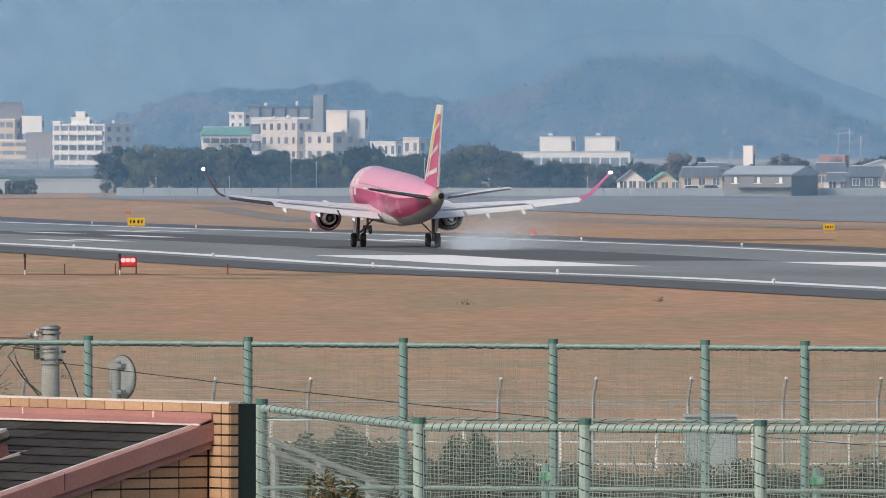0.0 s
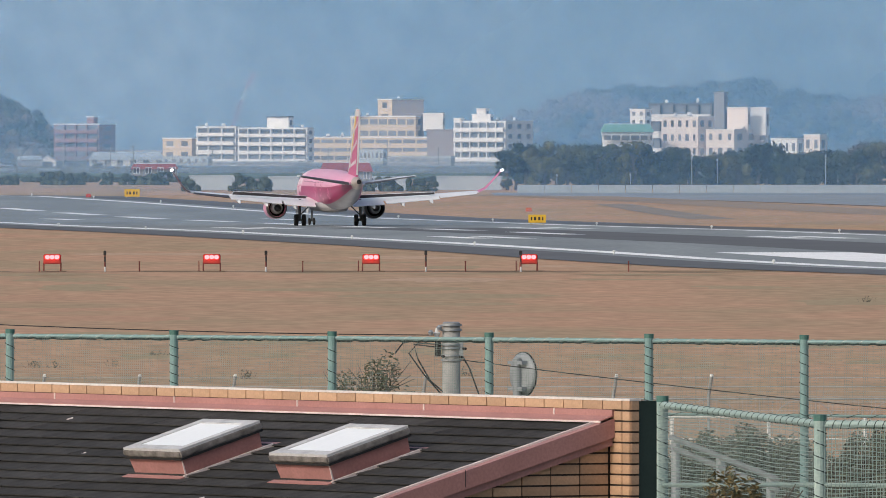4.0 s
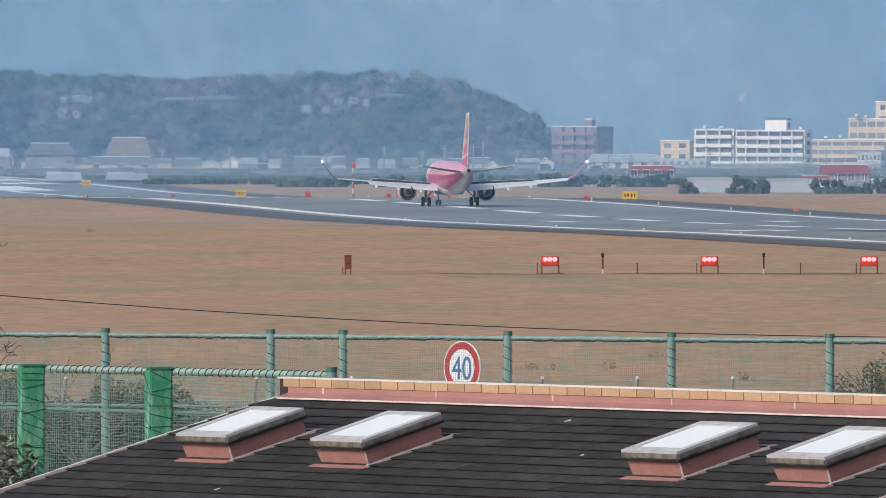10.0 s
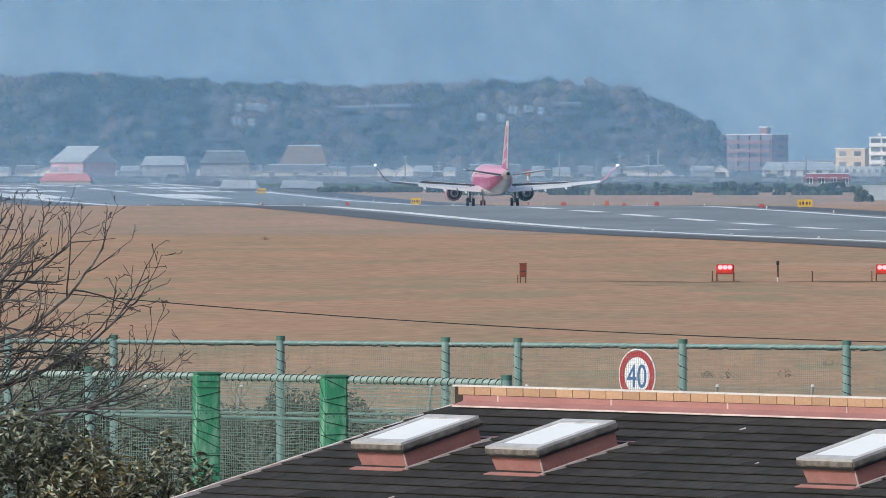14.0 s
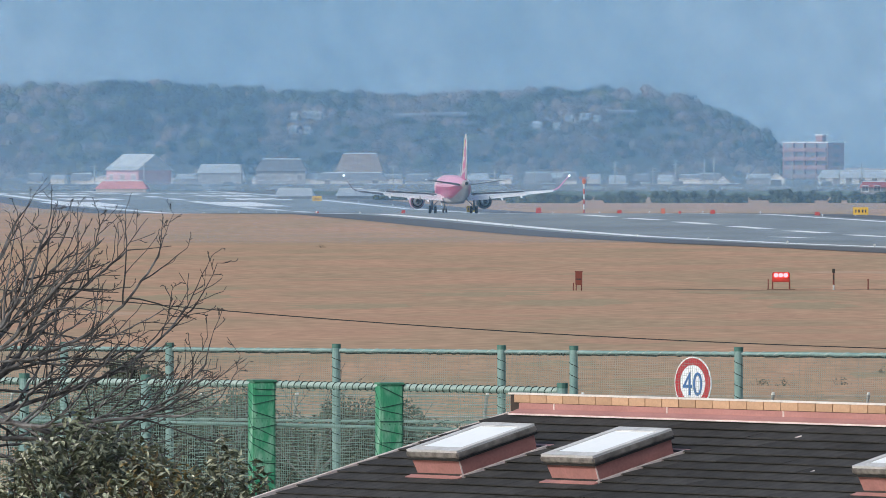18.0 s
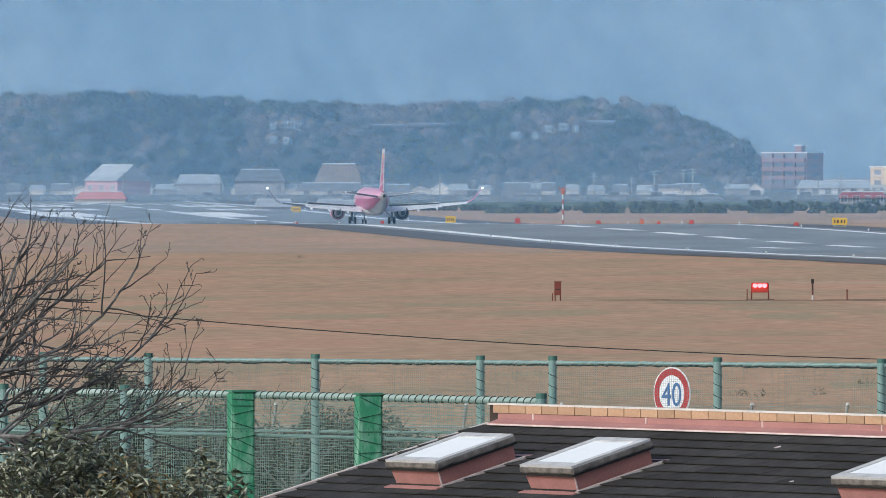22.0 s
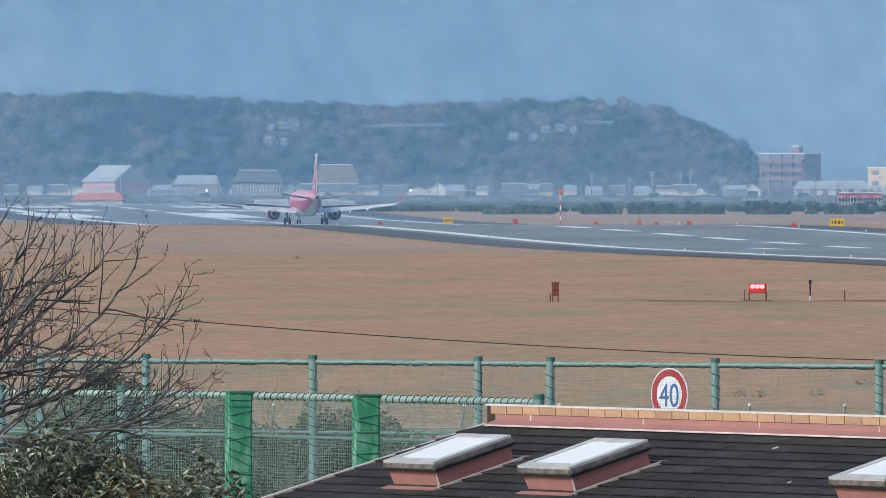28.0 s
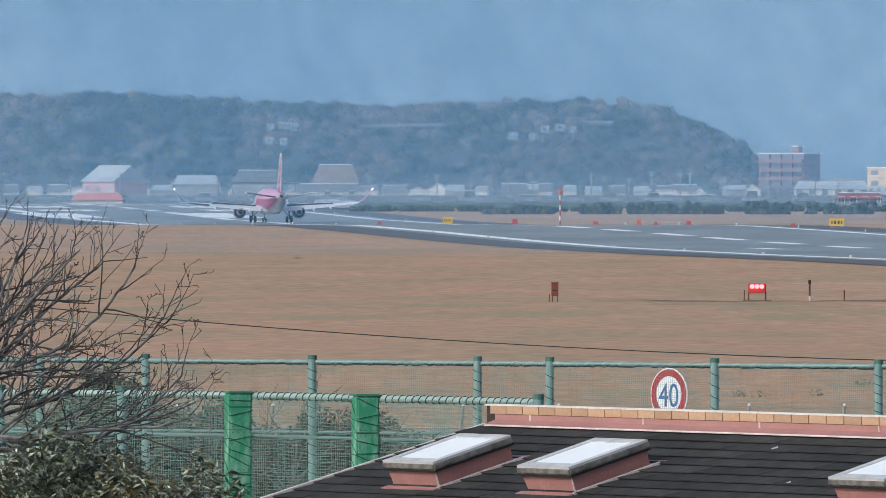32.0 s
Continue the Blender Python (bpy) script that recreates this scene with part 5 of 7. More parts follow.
def block(name, u0, uc, u1, v_top, dist, walls, label, floors=4, bays=5, side_bays=2, style="windows", v_foot=None, roof_mat=None, category="building"):
    """A flat-roofed building with its near corner at bearing uc; its long face runs from there to u0, its end face to u1."""
    k = dist / 24000
    turn = radians(24) if u1 > uc else 0.0
    la = (uc - u0) * k / math.cos(turn)
    lb = (u1 - uc) * k / math.sin(turn) if u1 > uc else 7.0
    p = survey(uc, v_top, dist)
    base = survey(uc, v_foot, dist).z if v_foot else level(dist)
    h = p.z - base
    t = thing(name, Matrix.Translation((p.x, p.y, base)) @ Matrix.Rotation(-turn, 4, "Z"), label, category, "town buildings")
    part("wall", Shape().box(-la, 0, 0, lb, -0.1, h), walls, t)
    part("roof", Shape().box(-la - 0.12, 0.12, -0.12, lb + 0.12, h, h + 0.22), roof_mat or wall_white, t, "roof slab with parapet")
    step = h / max(floors, 1)
    for f in range(floors):
        z0, z1 = step * f + step * 0.32, step * f + step * 0.78
        if style == "balconies":
            part("recess", Shape().box(-la + 0.3, -0.3, -0.05, 0.0, z0, step * f + step * 0.92), pane, t, "dark glazed recess")
            part("balcony", Shape().box(-la + 0.2, -0.2, -0.75, -0.05, step * f + 0.02, step * f + step * 0.42), walls if walls is wall_brown else wall_white, t)
            for b in range(1, bays):
                part("balcony_divider", Shape().box(-la * b / bays - 0.1, -la * b / bays + 0.1, -0.75, -0.05, step * f + step * 0.42, step * f + step * 0.95), walls, t)
        elif style == "bands":
            part("window_band", Shape().box(-la + 0.4, -0.4, -0.04, 0.0, z0, z1), pane, t)
            for b in range(1, bays):
                part("mullion", Shape().box(-la * b / bays - 0.14, -la * b / bays + 0.14, -0.07, -0.04, z0, z1), walls, t)
        elif style == "windows":
            for b in range(bays):
                c, w = -la * (b + 0.5) / bays, la / bays * RNG.uniform(0.3, 0.48)
                win = part("window", Shape().box(c - w / 2, c + w / 2, -0.05, 0.0, z0, z1), pane, t)
                part("window_sill", Shape().box(c - w / 2 - 0.08, c + w / 2 + 0.08, -0.12, -0.05, z0 - 0.1, z0), wall_white, win)
        if u1 > uc:
            for b in range(side_bays):
                c, w = lb * (b + 0.5) / side_bays, lb / side_bays * 0.4
                part("window", Shape().box(0.0, 0.05, c - w / 2, c + w / 2, z0, z1), pane, t)
    return t


def gabled(name, u0, u1, v_eave, v_ridge, dist, walls, roof_mat, label, v_foot=None, ridge_along=True, windows=0, hip=0.07, turn=0, deep=8.0):
    """A house with a pitched roof; ridge_along: the ridge runs across the view."""
    k = dist / 24000
    w = (u1 - u0) * k
    p = survey((u0 + u1) / 2, v_eave, dist)
    base = survey(u0, v_foot, dist).z if v_foot else level(dist)
    h, r = p.z - base, (v_eave - v_ridge) * k
    t = thing(name, Matrix.Translation((p.x, p.y, base)) @ Matrix.Rotation(radians(turn), 4, "Z"), label, "house", "houses")
    part("wall", Shape().box(-w / 2 + 0.2, w / 2 - 0.2, 0, deep, -0.1, h), walls, t)
    if ridge_along:
        sh = Shape()
        e = w * hip
        sh.add([(-w / 2, -0.5, h - 0.08), (w / 2, -0.5, h - 0.08), (w / 2 - e, deep / 2, h + r), (-w / 2 + e, deep / 2, h + r), (-w / 2, deep + 0.5, h - 0.08), (w / 2, deep + 0.5, h - 0.08)],
               [(0, 1, 2, 3), (3, 2, 5, 4), (0, 3, 4), (1, 5, 2), (0, 4, 5, 1)])
        rf = part("roof", sh, roof_mat, t)
        part("ridge_cap", Shape().tube([(-w / 2 + e, deep / 2, h + r), (w / 2 - e, deep / 2, h + r)], 0.16, 6), roof_pale, rf)
        for j in range(8):
            x = -w / 2 + e + (w - 2 * e) * (j + 0.5) / 8
            part("roof_rib", Shape().tube([(x + (x * 0.08), -0.45, h), (x, deep / 2, h + r + 0.02)], 0.05, 4), roof_mat, rf)
    else:
        sh = Shape().prism([(-w / 2, -0.4, h - 0.1), (0, -0.4, h + r), (w / 2, -0.4, h - 0.1), (w / 2, -0.4, h - 0.25), (0, -0.4, h + r - 0.18), (-w / 2, -0.4, h - 0.25)], (0, deep + 0.8, 0))
        part("roof", sh, roof_mat, t)
        part("gable", Shape().prism([(-w / 2 + 0.2, 0, h), (w / 2 - 0.2, 0, h), (0, 0, h + r - 0.2)], (0, 0.2, 0)), walls, t)
    for b in range(windows):
        c = -w / 2 + w * (b + 0.5) / windows
        win = part("window", Shape().box(c - 0.5, c + 0.5, -0.06, 0, h * 0.48, h * 0.48 + 1.0), pane, t)
        for x0, x1, z0, z1 in ((-0.04, 0.04, 0, 1.0), (-0.57, -0.5, -0.06, 1.06), (0.5, 0.57, -0.06, 1.06), (-0.5, 0.5, 1.0, 1.06), (-0.5, 0.5, -0.06, 0)):
            part("window_frame", Shape().box(c + x0, c + x1, -0.09, -0.03, h * 0.48 + z0, h * 0.48 + z1), wall_white, win)
    return t


block("apartment_block", 420, 500, 528, 222, 2690, wall_brown, "brown tiled apartment block with balconies", 5, 4, 1, "balconies")
block("roof_house", 478, 490, 497, 209, 2695, wall_brown, "brown lift tower on an apartment block", 1, 1, 1, "none", v_foot=224)
block("office_building", 612, 664, 690, 247, 2540, wall_cream, "cream low office block", 3, 2, 1)
block("hospital_wing", 672, 742, 745, 227, 2520, wall_white, "white hospital wing with balconies", 5, 3, 1, "balconies")
block("hospital_wing", 745, 868, 880, 229, 2530, wall_white, "white hospital wing with balconies", 5, 6, 1, "balconies")
block("roof_house", 797, 835, 843, 209, 2535, wall_white, "white roof house with a dark cap", 1, 1, 1, "none", v_foot=230, roof_mat=wall_dark)
block("hospital_wing", 868, 1085, 1090, 245, 2555, wall_cream, "long cream hospital wing with window bands", 4, 9, 1, "bands")
block("hospital_wing", 945, 1060, 1075, 208, 2570, wall_cream, "cream upper hospital storeys", 2, 7, 1, "bands", v_foot=248)
block("hospital_tower", 993, 1018, 1075, 178, 2575, wall_cream, "cream hospital tower with a shaded mauve flank", 6, 1, 1, "windows")
# shaded right flank of the cream tower, painted mauve on its own block
block("hospital_tower", 1019, 1074, 1074, 180, 2572, wall_mauve, "plain tower flank, its shade painted mauve-grey", 1, 1, 1, "none", roof_mat=wall_mauve)
block("roof_house", 1073, 1108, 1112, 203, 2568, wall_white, "white roof plant house", 1, 1, 1, "none", v_foot=232)
block("office_building", 1080, 1146, 1147, 232, 2540, wall_mauve, "mauve-grey office block with a plain flank", 3, 3, 1, "none", roof_mat=wall_mauve)
block("apartment_block", 1128, 1219, 1270, 217, 2520, wall_white, "white apartment block with long balconies", 5, 6, 3, "balconies")
for u0, u1, v0, v1 in ((1160, 1198, 205, 220), (1168, 1190, 195, 206), (1128, 1146, 212, 222)):
    block("roof_house", u0, u1 - 6, u1, v0, 2524, wall_white, "stepped white roof house", 1, 1, 1, "none", v_foot=v1)
block("school_building", 1391, 1474, 1480, 232, 2450, wall_white, "white building with a green roof", 3, 5, 1, "bands", roof_mat=roof_green)
gabled("roof_house", 1388, 1482, 234, 221, 2448, wall_white, roof_green, "green hipped roof on a white building", v_foot=240)
block("clinic_building", 1474, 1585, 1600, 186, 2480, wall_dark, "dark grey clinic with white floor bands", 4, 5, 1, "balconies", roof_mat=wall_dark)
block("stair_tower", 1588, 1606, 1613, 166, 2478, wall_grey, "plain grey concrete stair tower", 1, 1, 1, "none", roof_mat=wall_grey)
block("clinic_building", 1440, 1466, 1478, 196, 2476, wall_white, "white rounded corner block", 2, 2, 1, "windows", v_foot=225)
block("clinic_building", 1496, 1560, 1590, 209, 2455, wall_blush, "pale blush clinic block with windows", 4, 5, 2)
block("clinic_building", 1575, 1624, 1690, 232, 2445, wall_blush, "pale blush lower clinic wing", 3, 3, 3)
block("clinic_tower", 1612, 1648, 1652, 193, 2450, wall_blush, "pale blush rounded tower", 1, 1, 1, "none", v_foot=235)
block("clinic_tower", 1653, 1680, 1687, 193, 2452, wall_white, "white tower with a rounded top", 1, 1, 1, "none", v_foot=240)
block("small_building", 1690, 1735, 1748, 248, 2440, wall_white, "small white building with windows", 2, 4, 1)
block("small_building", 1748, 1776, 1790, 241, 2435, wall_blush, "small pale blush building beyond the trees", 2, 2, 1)
block("factory_hall", 1991, 2045, 2056, 239, 2500, wall_white, "white factory hall with panel walls", 2, 4, 1, "none", roof_mat=roof_pale)
block("factory_hall", 2071, 2124, 2136, 239, 2500, wall_white, "white factory hall with panel walls", 2, 4, 1, "none", roof_mat=roof_pale)
block("factory_hall", 1945, 2150, 2160, 266, 2470, wall_white, "long low white factory wing", 1, 12, 1, "bands", roof_mat=roof_pale)
block("small_building", 2352, 2368, 2374, 256, 2300, wall_white, "small white block on the horizon", 1, 1, 1, "none")
HOUSE_U, HOUSE_D = (2321, 2437, 2493), 1992
t = block("grey_house", *HOUSE_U, 307, HOUSE_D, wall_slate, "grey sided two-storey house with a pale blue roof", 0, 1, 1, "none", roof_mat=roof_pale)
la, lb = (HOUSE_U[1] - HOUSE_U[0]) * HOUSE_D / 24000 / math.cos(radians(24)), (HOUSE_U[2] - HOUSE_U[1]) * HOUSE_D / 24000 / math.sin(radians(24))
h = survey(HOUSE_U[1], 307, HOUSE_D).z - level(HOUSE_D) + 0.22
part("roof_slope", Shape().prism([(0.3, -0.5, h - 0.05), (0.3, lb / 2, h + 1.25), (0.3, lb + 0.5, h - 0.05)], (-la - 0.6, 0, 0)), roof_pale, t, "pale blue sheet roof")
part("canopy", Shape().box(-la * 0.78, -0.1, -1.0, 0.0, h * 0.36, h * 0.36 + 0.18), wall_dark, t, "dark canopy")
for f in (0.16, 0.5, 0.83):
    c = -la * (1 - f)
    win = part("window", Shape().box(c - 0.55, c + 0.55, -0.06, 0.0, h * 0.58, h * 0.58 + 0.95), pane, t)
    part("curtain", Shape().box(c - 0.12, c + 0.36, -0.08, -0.06, h * 0.58 + 0.05, h * 0.58 + 0.9), wall_white, win)
    part("window_sill", Shape().box(c - 0.62, c + 0.62, -0.14, -0.02, h * 0.58 - 0.08, h * 0.58), wall_white, win)
block("plant_building", 2488, 2532, 2540, 272, 2330, wall_brown, "reddish-brown plant building among the roofs", 1, 3, 1, "none", roof_mat=wall_grey)
for u0, u1, e, r, walls, rf in ((2130, 2180, 315, 296, wall_white, roof_grey), (2184, 2240, 318, 300, wall_cream, roof_green), (2240, 2316, 308, 292, wall_cream, roof_grey), (2500, 2560, 318, 302, wall_white, roof_grey),
                                (2540, 2610, 308, 290, wall_dark, roof_grey), (2600, 2690, 316, 300, wall_white, roof_grey), (2480, 2540, 300, 284, wall_cream, roof_grey), (2560, 2640, 290, 278, wall_white, roof_pale), (2270, 2330, 296, 284, wall_white, roof_grey)):
    gabled("town_house", u0, u1, e, r, 2010 + RNG.uniform(0, 60), walls, rf, "small tile-roofed town house by the field", windows=3, ridge_along=RNG.random() < 0.7)
gabled("farm_house", -793, -708, 270, 243, 2520, wall_pink, roof_pale, "farmhouse with pinkish walls and a steep pale roof", windows=3, hip=0.02, turn=-42, deep=8.5)
roof_pink = material("faded_red_sheet_roof", (0.68, 0.33, 0.33), (0.60, 0.28, 0.28), rough=0.6, scale=0.3, fine=3)
gabled("red_shed", -800, -706, 303, 290, 2400, wall_white, roof_pink, "low shed with a faded red sheet roof", v_foot=312, hip=0.12)
gabled("farm_house", -619, -539, 275, 261, 2520, wall_grey, roof_pale, "low white house with a pale roof", windows=3)
gabled("farm_house", -516, -424, 271, 251, 2530, wall_grey, roof_grey, "house with a tall pale tiled roof", windows=4, hip=0.13)
gabled("thatched_house", -374, -288, 273, 241, 2525, wall_grey, roof_thatch, "old house with a tall brownish thatched roof", windows=2, hip=0.16)
gabled("farm_house", -408, -280, 288, 275, 2512, wall_white, roof_grey, "low tiled house before the thatched roof", windows=3, hip=0.1)
for u0, u1, e, r, rf in ((-481, -412, 316, 304, roof_pale), (-372, -322, 315, 304, roof_pale), (-330, -296, 316, 306, roof_pale)):
    gabled("field_shed", u0, u1, e, r, 2215, wall_grey, rf, "low shed with a pale sheet roof", windows=0)
gabled("warehouse", 480, 617, 283, 271, 2500, wall_white, roof_pale, "long low white-roofed warehouse", windows=6)
gabled("red_roofed_hall", 890, 985, 304, 289, 2150, wall_grey, roof_red, "grey hall with a red sheet roof", windows=4)
gabled("red_roofed_hall", 856, 915, 319, 308, 2110, wall_white, roof_red, "low white shed with a red sheet roof", windows=3)
gabled("red_roofed_hall", 555, 640, 300, 291, 2290, wall_mauve, roof_red, "low hall with a dull red roof", windows=4)
for u0, u1, v in ((800, 880, 316), (1098, 1212, 315), (660, 740, 314), (985, 1050, 316)):
    block("greenhouse", u0, u1, u1, v, 2062, roof_pale, "long pale greenhouse wall", 1, 8, 1, "none", roof_mat=roof_pale)
for u0, u1, v in ((612, 700, 280), (700, 860, 288), (960, 1010, 268), (1010, 1130, 280), (840, 960, 290), (1130, 1215, 293), (1180, 1260, 290)):
    block("low_building", u0, u1 - 8, u1, v, 2490 + RNG.uniform(-20, 10), RNG.choice((wall_grey, wall_white, roof_pale, wall_grey)), "low hazy workshop building", 2, 6, 1, "windows", roof_mat=roof_pale)
# plant and water tanks on the town's flat roofs
for u, v, d, w, h in ((690, 227, 2522, 6, 5), (720, 227, 2522, 8, 4), (860, 229, 2532, 6, 4), (905, 245, 2557, 8, 4), (930, 245, 2557, 5, 6), (960, 208, 2572, 8, 6), (975, 208, 2572, 5, 4), (1030, 178, 2577, 5, 3), 
                      (1205, 217, 2526, 6, 4), (1235, 217, 2528, 5, 5), (1520, 209, 2458, 6, 5), (1545, 209, 2458, 9, 6), (1505, 186, 2482, 6, 5), (1560, 186, 2482, 5, 8), (1640, 232, 2448, 8, 4), (2010, 239, 2503, 9, 4), (2095, 239, 2503, 9, 4)):
    k = d / 24000
    q = survey(u, v, d)
    t = thing("roof_tank", Matrix.Translation((q.x, q.y + 2.0, q.z + 0.2)), "pale water tank on a flat roof", "tank", "roof tanks")
    part("tank", Shape().tube([(0, 0, 0.15), (0, 0, h * k), (0, 0, h * k + 0.15)], [w * k / 2, w * k / 2, w * k / 4], 10), wall_white, t)
    part("tank_stand", Shape().box(-w * k * 0.45, w * k * 0.45, -w * k * 0.45, w * k * 0.45, -0.1, 0.16), wall_grey, t)
# small roofs and sheds in a row at the hill's foot
for k in range(34):
    u = -930 + k * 40 + RNG.uniform(-10, 10)
    w = RNG.uniform(22, 52)
    gabled("village_house", u, u + w, 288 + RNG.uniform(-5, 3), 279 + RNG.uniform(-5, 2), 2560 + RNG.uniform(-40, 50), RNG.choice((wall_white, wall_grey, wall_white, wall_white)), RNG.choice((roof_grey, roof_pale, roof_pale, roof_pale, roof_grey)),
           "village house with a tiled roof", windows=0, ridge_along=RNG.random() < 0.75)
for u, v, w in ((-452, 170, 12), (-432, 167, 24), (-410, 170, 14), (-456, 194, 16), (-430, 196, 14), (32, 174, 18), (58, 171, 20), (84, 175, 12), (-26, 186, 20), (12, 187, 14)):
    t = (245 - v) / 100
    gabled("hillside_house", u, u + w, v + 4, v, 2745 + 90 * max(t, 0.1), wall_grey, roof_weathered, "small pale house among the hillside trees", v_foot=v + 10, windows=1)
for u0, u1, v in ((-270, -215, 171), (-205, -140, 169), (110, 160, 165)):
    block("retaining_wall", u0, u1, u1, v + 1, 2790, wall_dark, "pale retaining wall on the hillside", 1, 1, 1, "none", v_foot=v + 4, roof_mat=wall_grey)
for u, top in ((-800, 262), (-712, 255), (-620, 268), (-540, 260), (-270, 262), (-150, 258), (-90, 268), (-20, 262), (20, 270), (123, 255), (190, 265), (230, 252), (281, 250), (298, 248), (360, 262), (437, 256), (520, 262), (560, 258),
               (905, 262), (1010, 255), (700, 262), (1100, 262), (2260, 270), (2330, 262), (2420, 265), (2520, 230), (2540, 222), (2560, 236)):
    d = 2470
    t = stand("utility_pole", u, d, "distant grey utility pole with crossarms", "utility pole", "far utility poles")
    h = survey(u, top, d).z - level(d)
    part("pole", Shape().tube([(0, 0, -0.1), (0, 0, h)], [0.16, 0.11], 6), concrete_mat, t)
    for z in (0.2, 0.8):
        part("crossarm", Shape().box(-0.8, 0.8, -0.06, 0.06, h - z - 0.08, h - z), galvanised, t)
# the crane and the masts on the ridge
for u0, v0, u1, v1, mat in ((711, 300, 752, 180, red_paint), (752, 180, 760, 160, white_paint), (760, 160, 775, 130, red_paint)):
    p, q = survey(u0, v0, 2600), survey(u1, v1, 2600)
    t = thing("crane_boom", Matrix.Translation(p), "slender red and white crane boom section behind the hospital", "crane", "crane boom sections")
    s = Shape()
    d = q - p
    for ox, oz in ((-0.3, 0), (0.3, 0), (0, 0.4)):
        s.tube([(ox, 0, oz), (d.x + ox, 0, d.z + oz)], 0.022, 4)
    part("chord", s, mat, t)
    s = Shape()
    for k in range(8):
        a, b = d * (k / 8), d * ((k + 1) / 8)
        s.tube([(a.x - 0.3, 0, a.z), (b.x + 0.3, 0, b.z)], 0.015, 4)
    part("lattice", s, mat, t)
for u, v0, v1 in ((2056, 74, 124), (2034, 98, 118), (1950, 140, 160)):
    p = survey(u, v1, 4225)
    t = thing("radio_mast", Matrix.Translation(p), "thin pale radio mast on the wooded ridge", "mast", "ridge masts")
    h = (v1 - v0) * 4225 / 24000
    part("mast", Shape().tube([(0, 0, -9), (0, 0, h)], 0.14, 6), galvanised, t)
    part("antenna", Shape().box(-0.4, 0.4, -0.3, 0.3, h * 0.7, h * 0.76), galvanised, t)

# ---- the perimeter road: pole, mirror, sign, fences, plants ----
p = survey(1123, 573, 224)
t = thing("utility_pole", Matrix.Translation((p.x, p.y, 1.5)), "grey concrete utility pole with bands, cables and an insulator", "utility pole")
h = p.z - 1.5
part("pole", Shape().tube([(0, 0, -0.1), (0, 0, h)], [0.16, 0.145], 20), concrete_mat, t, smooth=True)
part("pole_cap", Shape().tube([(0, 0, h), (0, 0, h + 0.02)], [0.15, 0.12], 20), galvanised, t)
for z in (0.02, 0.1, 0.34, 0.40, 0.52, 0.60):
    part("band", Shape().tube([(0, 0, h - z - 0.03), (0, 0, h - z)], 0.175, 20), galvanised, t)
for x, z in ((-0.19, 0.36), (0.19, 0.42), (-0.12, 0.55), (0.14, 0.56)):
    part("bolt", Shape().tube([(x, -0.14, h - z), (x * 1.25, -0.2, h - z)], 0.022, 8), rubber, t)
for x, z in ((-0.2, 0.12), (-0.34, 0.2)):
    part("insulator", Shape().tube([(x, -0.1, h - z), (x, -0.1, h - z + 0.05), (x, -0.1, h - z + 0.09)], [0.035, 0.05, 0.02], 10), galvanised, t)
part("bracket", Shape().box(-0.28, -0.12, -0.06, 0.02, h - 0.27, h - 0.23), galvanised, t)
part("clamp", Shape().box(0.13, 0.2, -0.1, 0.0, h - 0.6, h - 0.3), galvanised, t, bevel=0.01)
ins = part("insulator", Shape().tube([(-0.24, -0.03, h - 0.23), (-0.24, -0.03, h - 0.16), (-0.24, -0.03, h - 0.14), (-0.24, -0.03, h - 0.08)], [0.03, 0.06, 0.03, 0.02], 10), white_paint, t)
part("clamp", Shape().box(-0.27, -0.17, -0.1, 0.0, h - 0.55, h - 0.28), black_paint, t, bevel=0.01)
for k, pts in enumerate((((-0.22, -0.04, h - 0.3), (-0.6, -0.04, h - 0.29), (-0.8, -0.04, h - 0.33), (-0.93, -0.04, h - 0.5)), ((-0.22, -0.04, h - 0.35), (-0.55, -0.04, h - 0.33), (-0.7, -0.04, h - 0.5), (-0.45, -0.04, h - 0.85), (-0.1, -0.04, h - 1.25)),
                         ((-0.22, -0.04, h - 0.4), (-0.62, -0.04, h - 0.35), (-0.55, -0.04, h - 0.6), (-0.35, -0.04, h - 0.95), (-0.12, -0.04, h - 1.15)), ((0.16, -0.04, h - 0.5), (0.3, -0.04, h - 0.75), (0.5, -0.04, h - 1.3)))):
    part("drop_cable", Shape().tube(pts, 0.013, 5), black_paint, t)
cable_mat = material("black_cable", (0.02, 0.02, 0.021), rough=0.6, scale=5, fine=30)


def cable(a, b, sag, label):
    a, b = Vector(a), Vector(b)
    pts = [a.lerp(b, k / 24) - Vector((0, 0, sag * 4 * (k / 24) * (1 - k / 24))) for k in range(25)]
    s = Shape().tube([q - a for q in pts], 0.0085, 5)
    ob = part("overhead_cable", s, cable_mat)
    ob.matrix_world = Matrix.Translation(a)
    return tagged(ob, label, "cable")


cable((p.x - 0.2, p.y, p.z - 0.2), survey(-1400, 434, 224), 0.34, "black overhead cable slung from the utility pole")
cable((p.x + 0.17, p.y - 0.05, p.z - 0.61), survey(2700, 795, 224), 0.1, "black overhead cable running down from the utility pole")
far_pole = survey(-1400, 420, 224)
t = thing("utility_pole", Matrix.Translation((far_pole.x, far_pole.y, 1.5)), "grey concrete utility pole along the road", "utility pole")
part("pole", Shape().tube([(0, 0, -0.1), (0, 0, far_pole.z - 1.4)], [0.16, 0.14], 14), concrete_mat, t)

# traffic mirror, seen from behind
mirror_back = material("pale_grey_enamel", (0.30, 0.325, 0.335), (0.23, 0.25, 0.265), rough=0.4, scale=4, fine=30)
p = survey(1249, 664, 228)
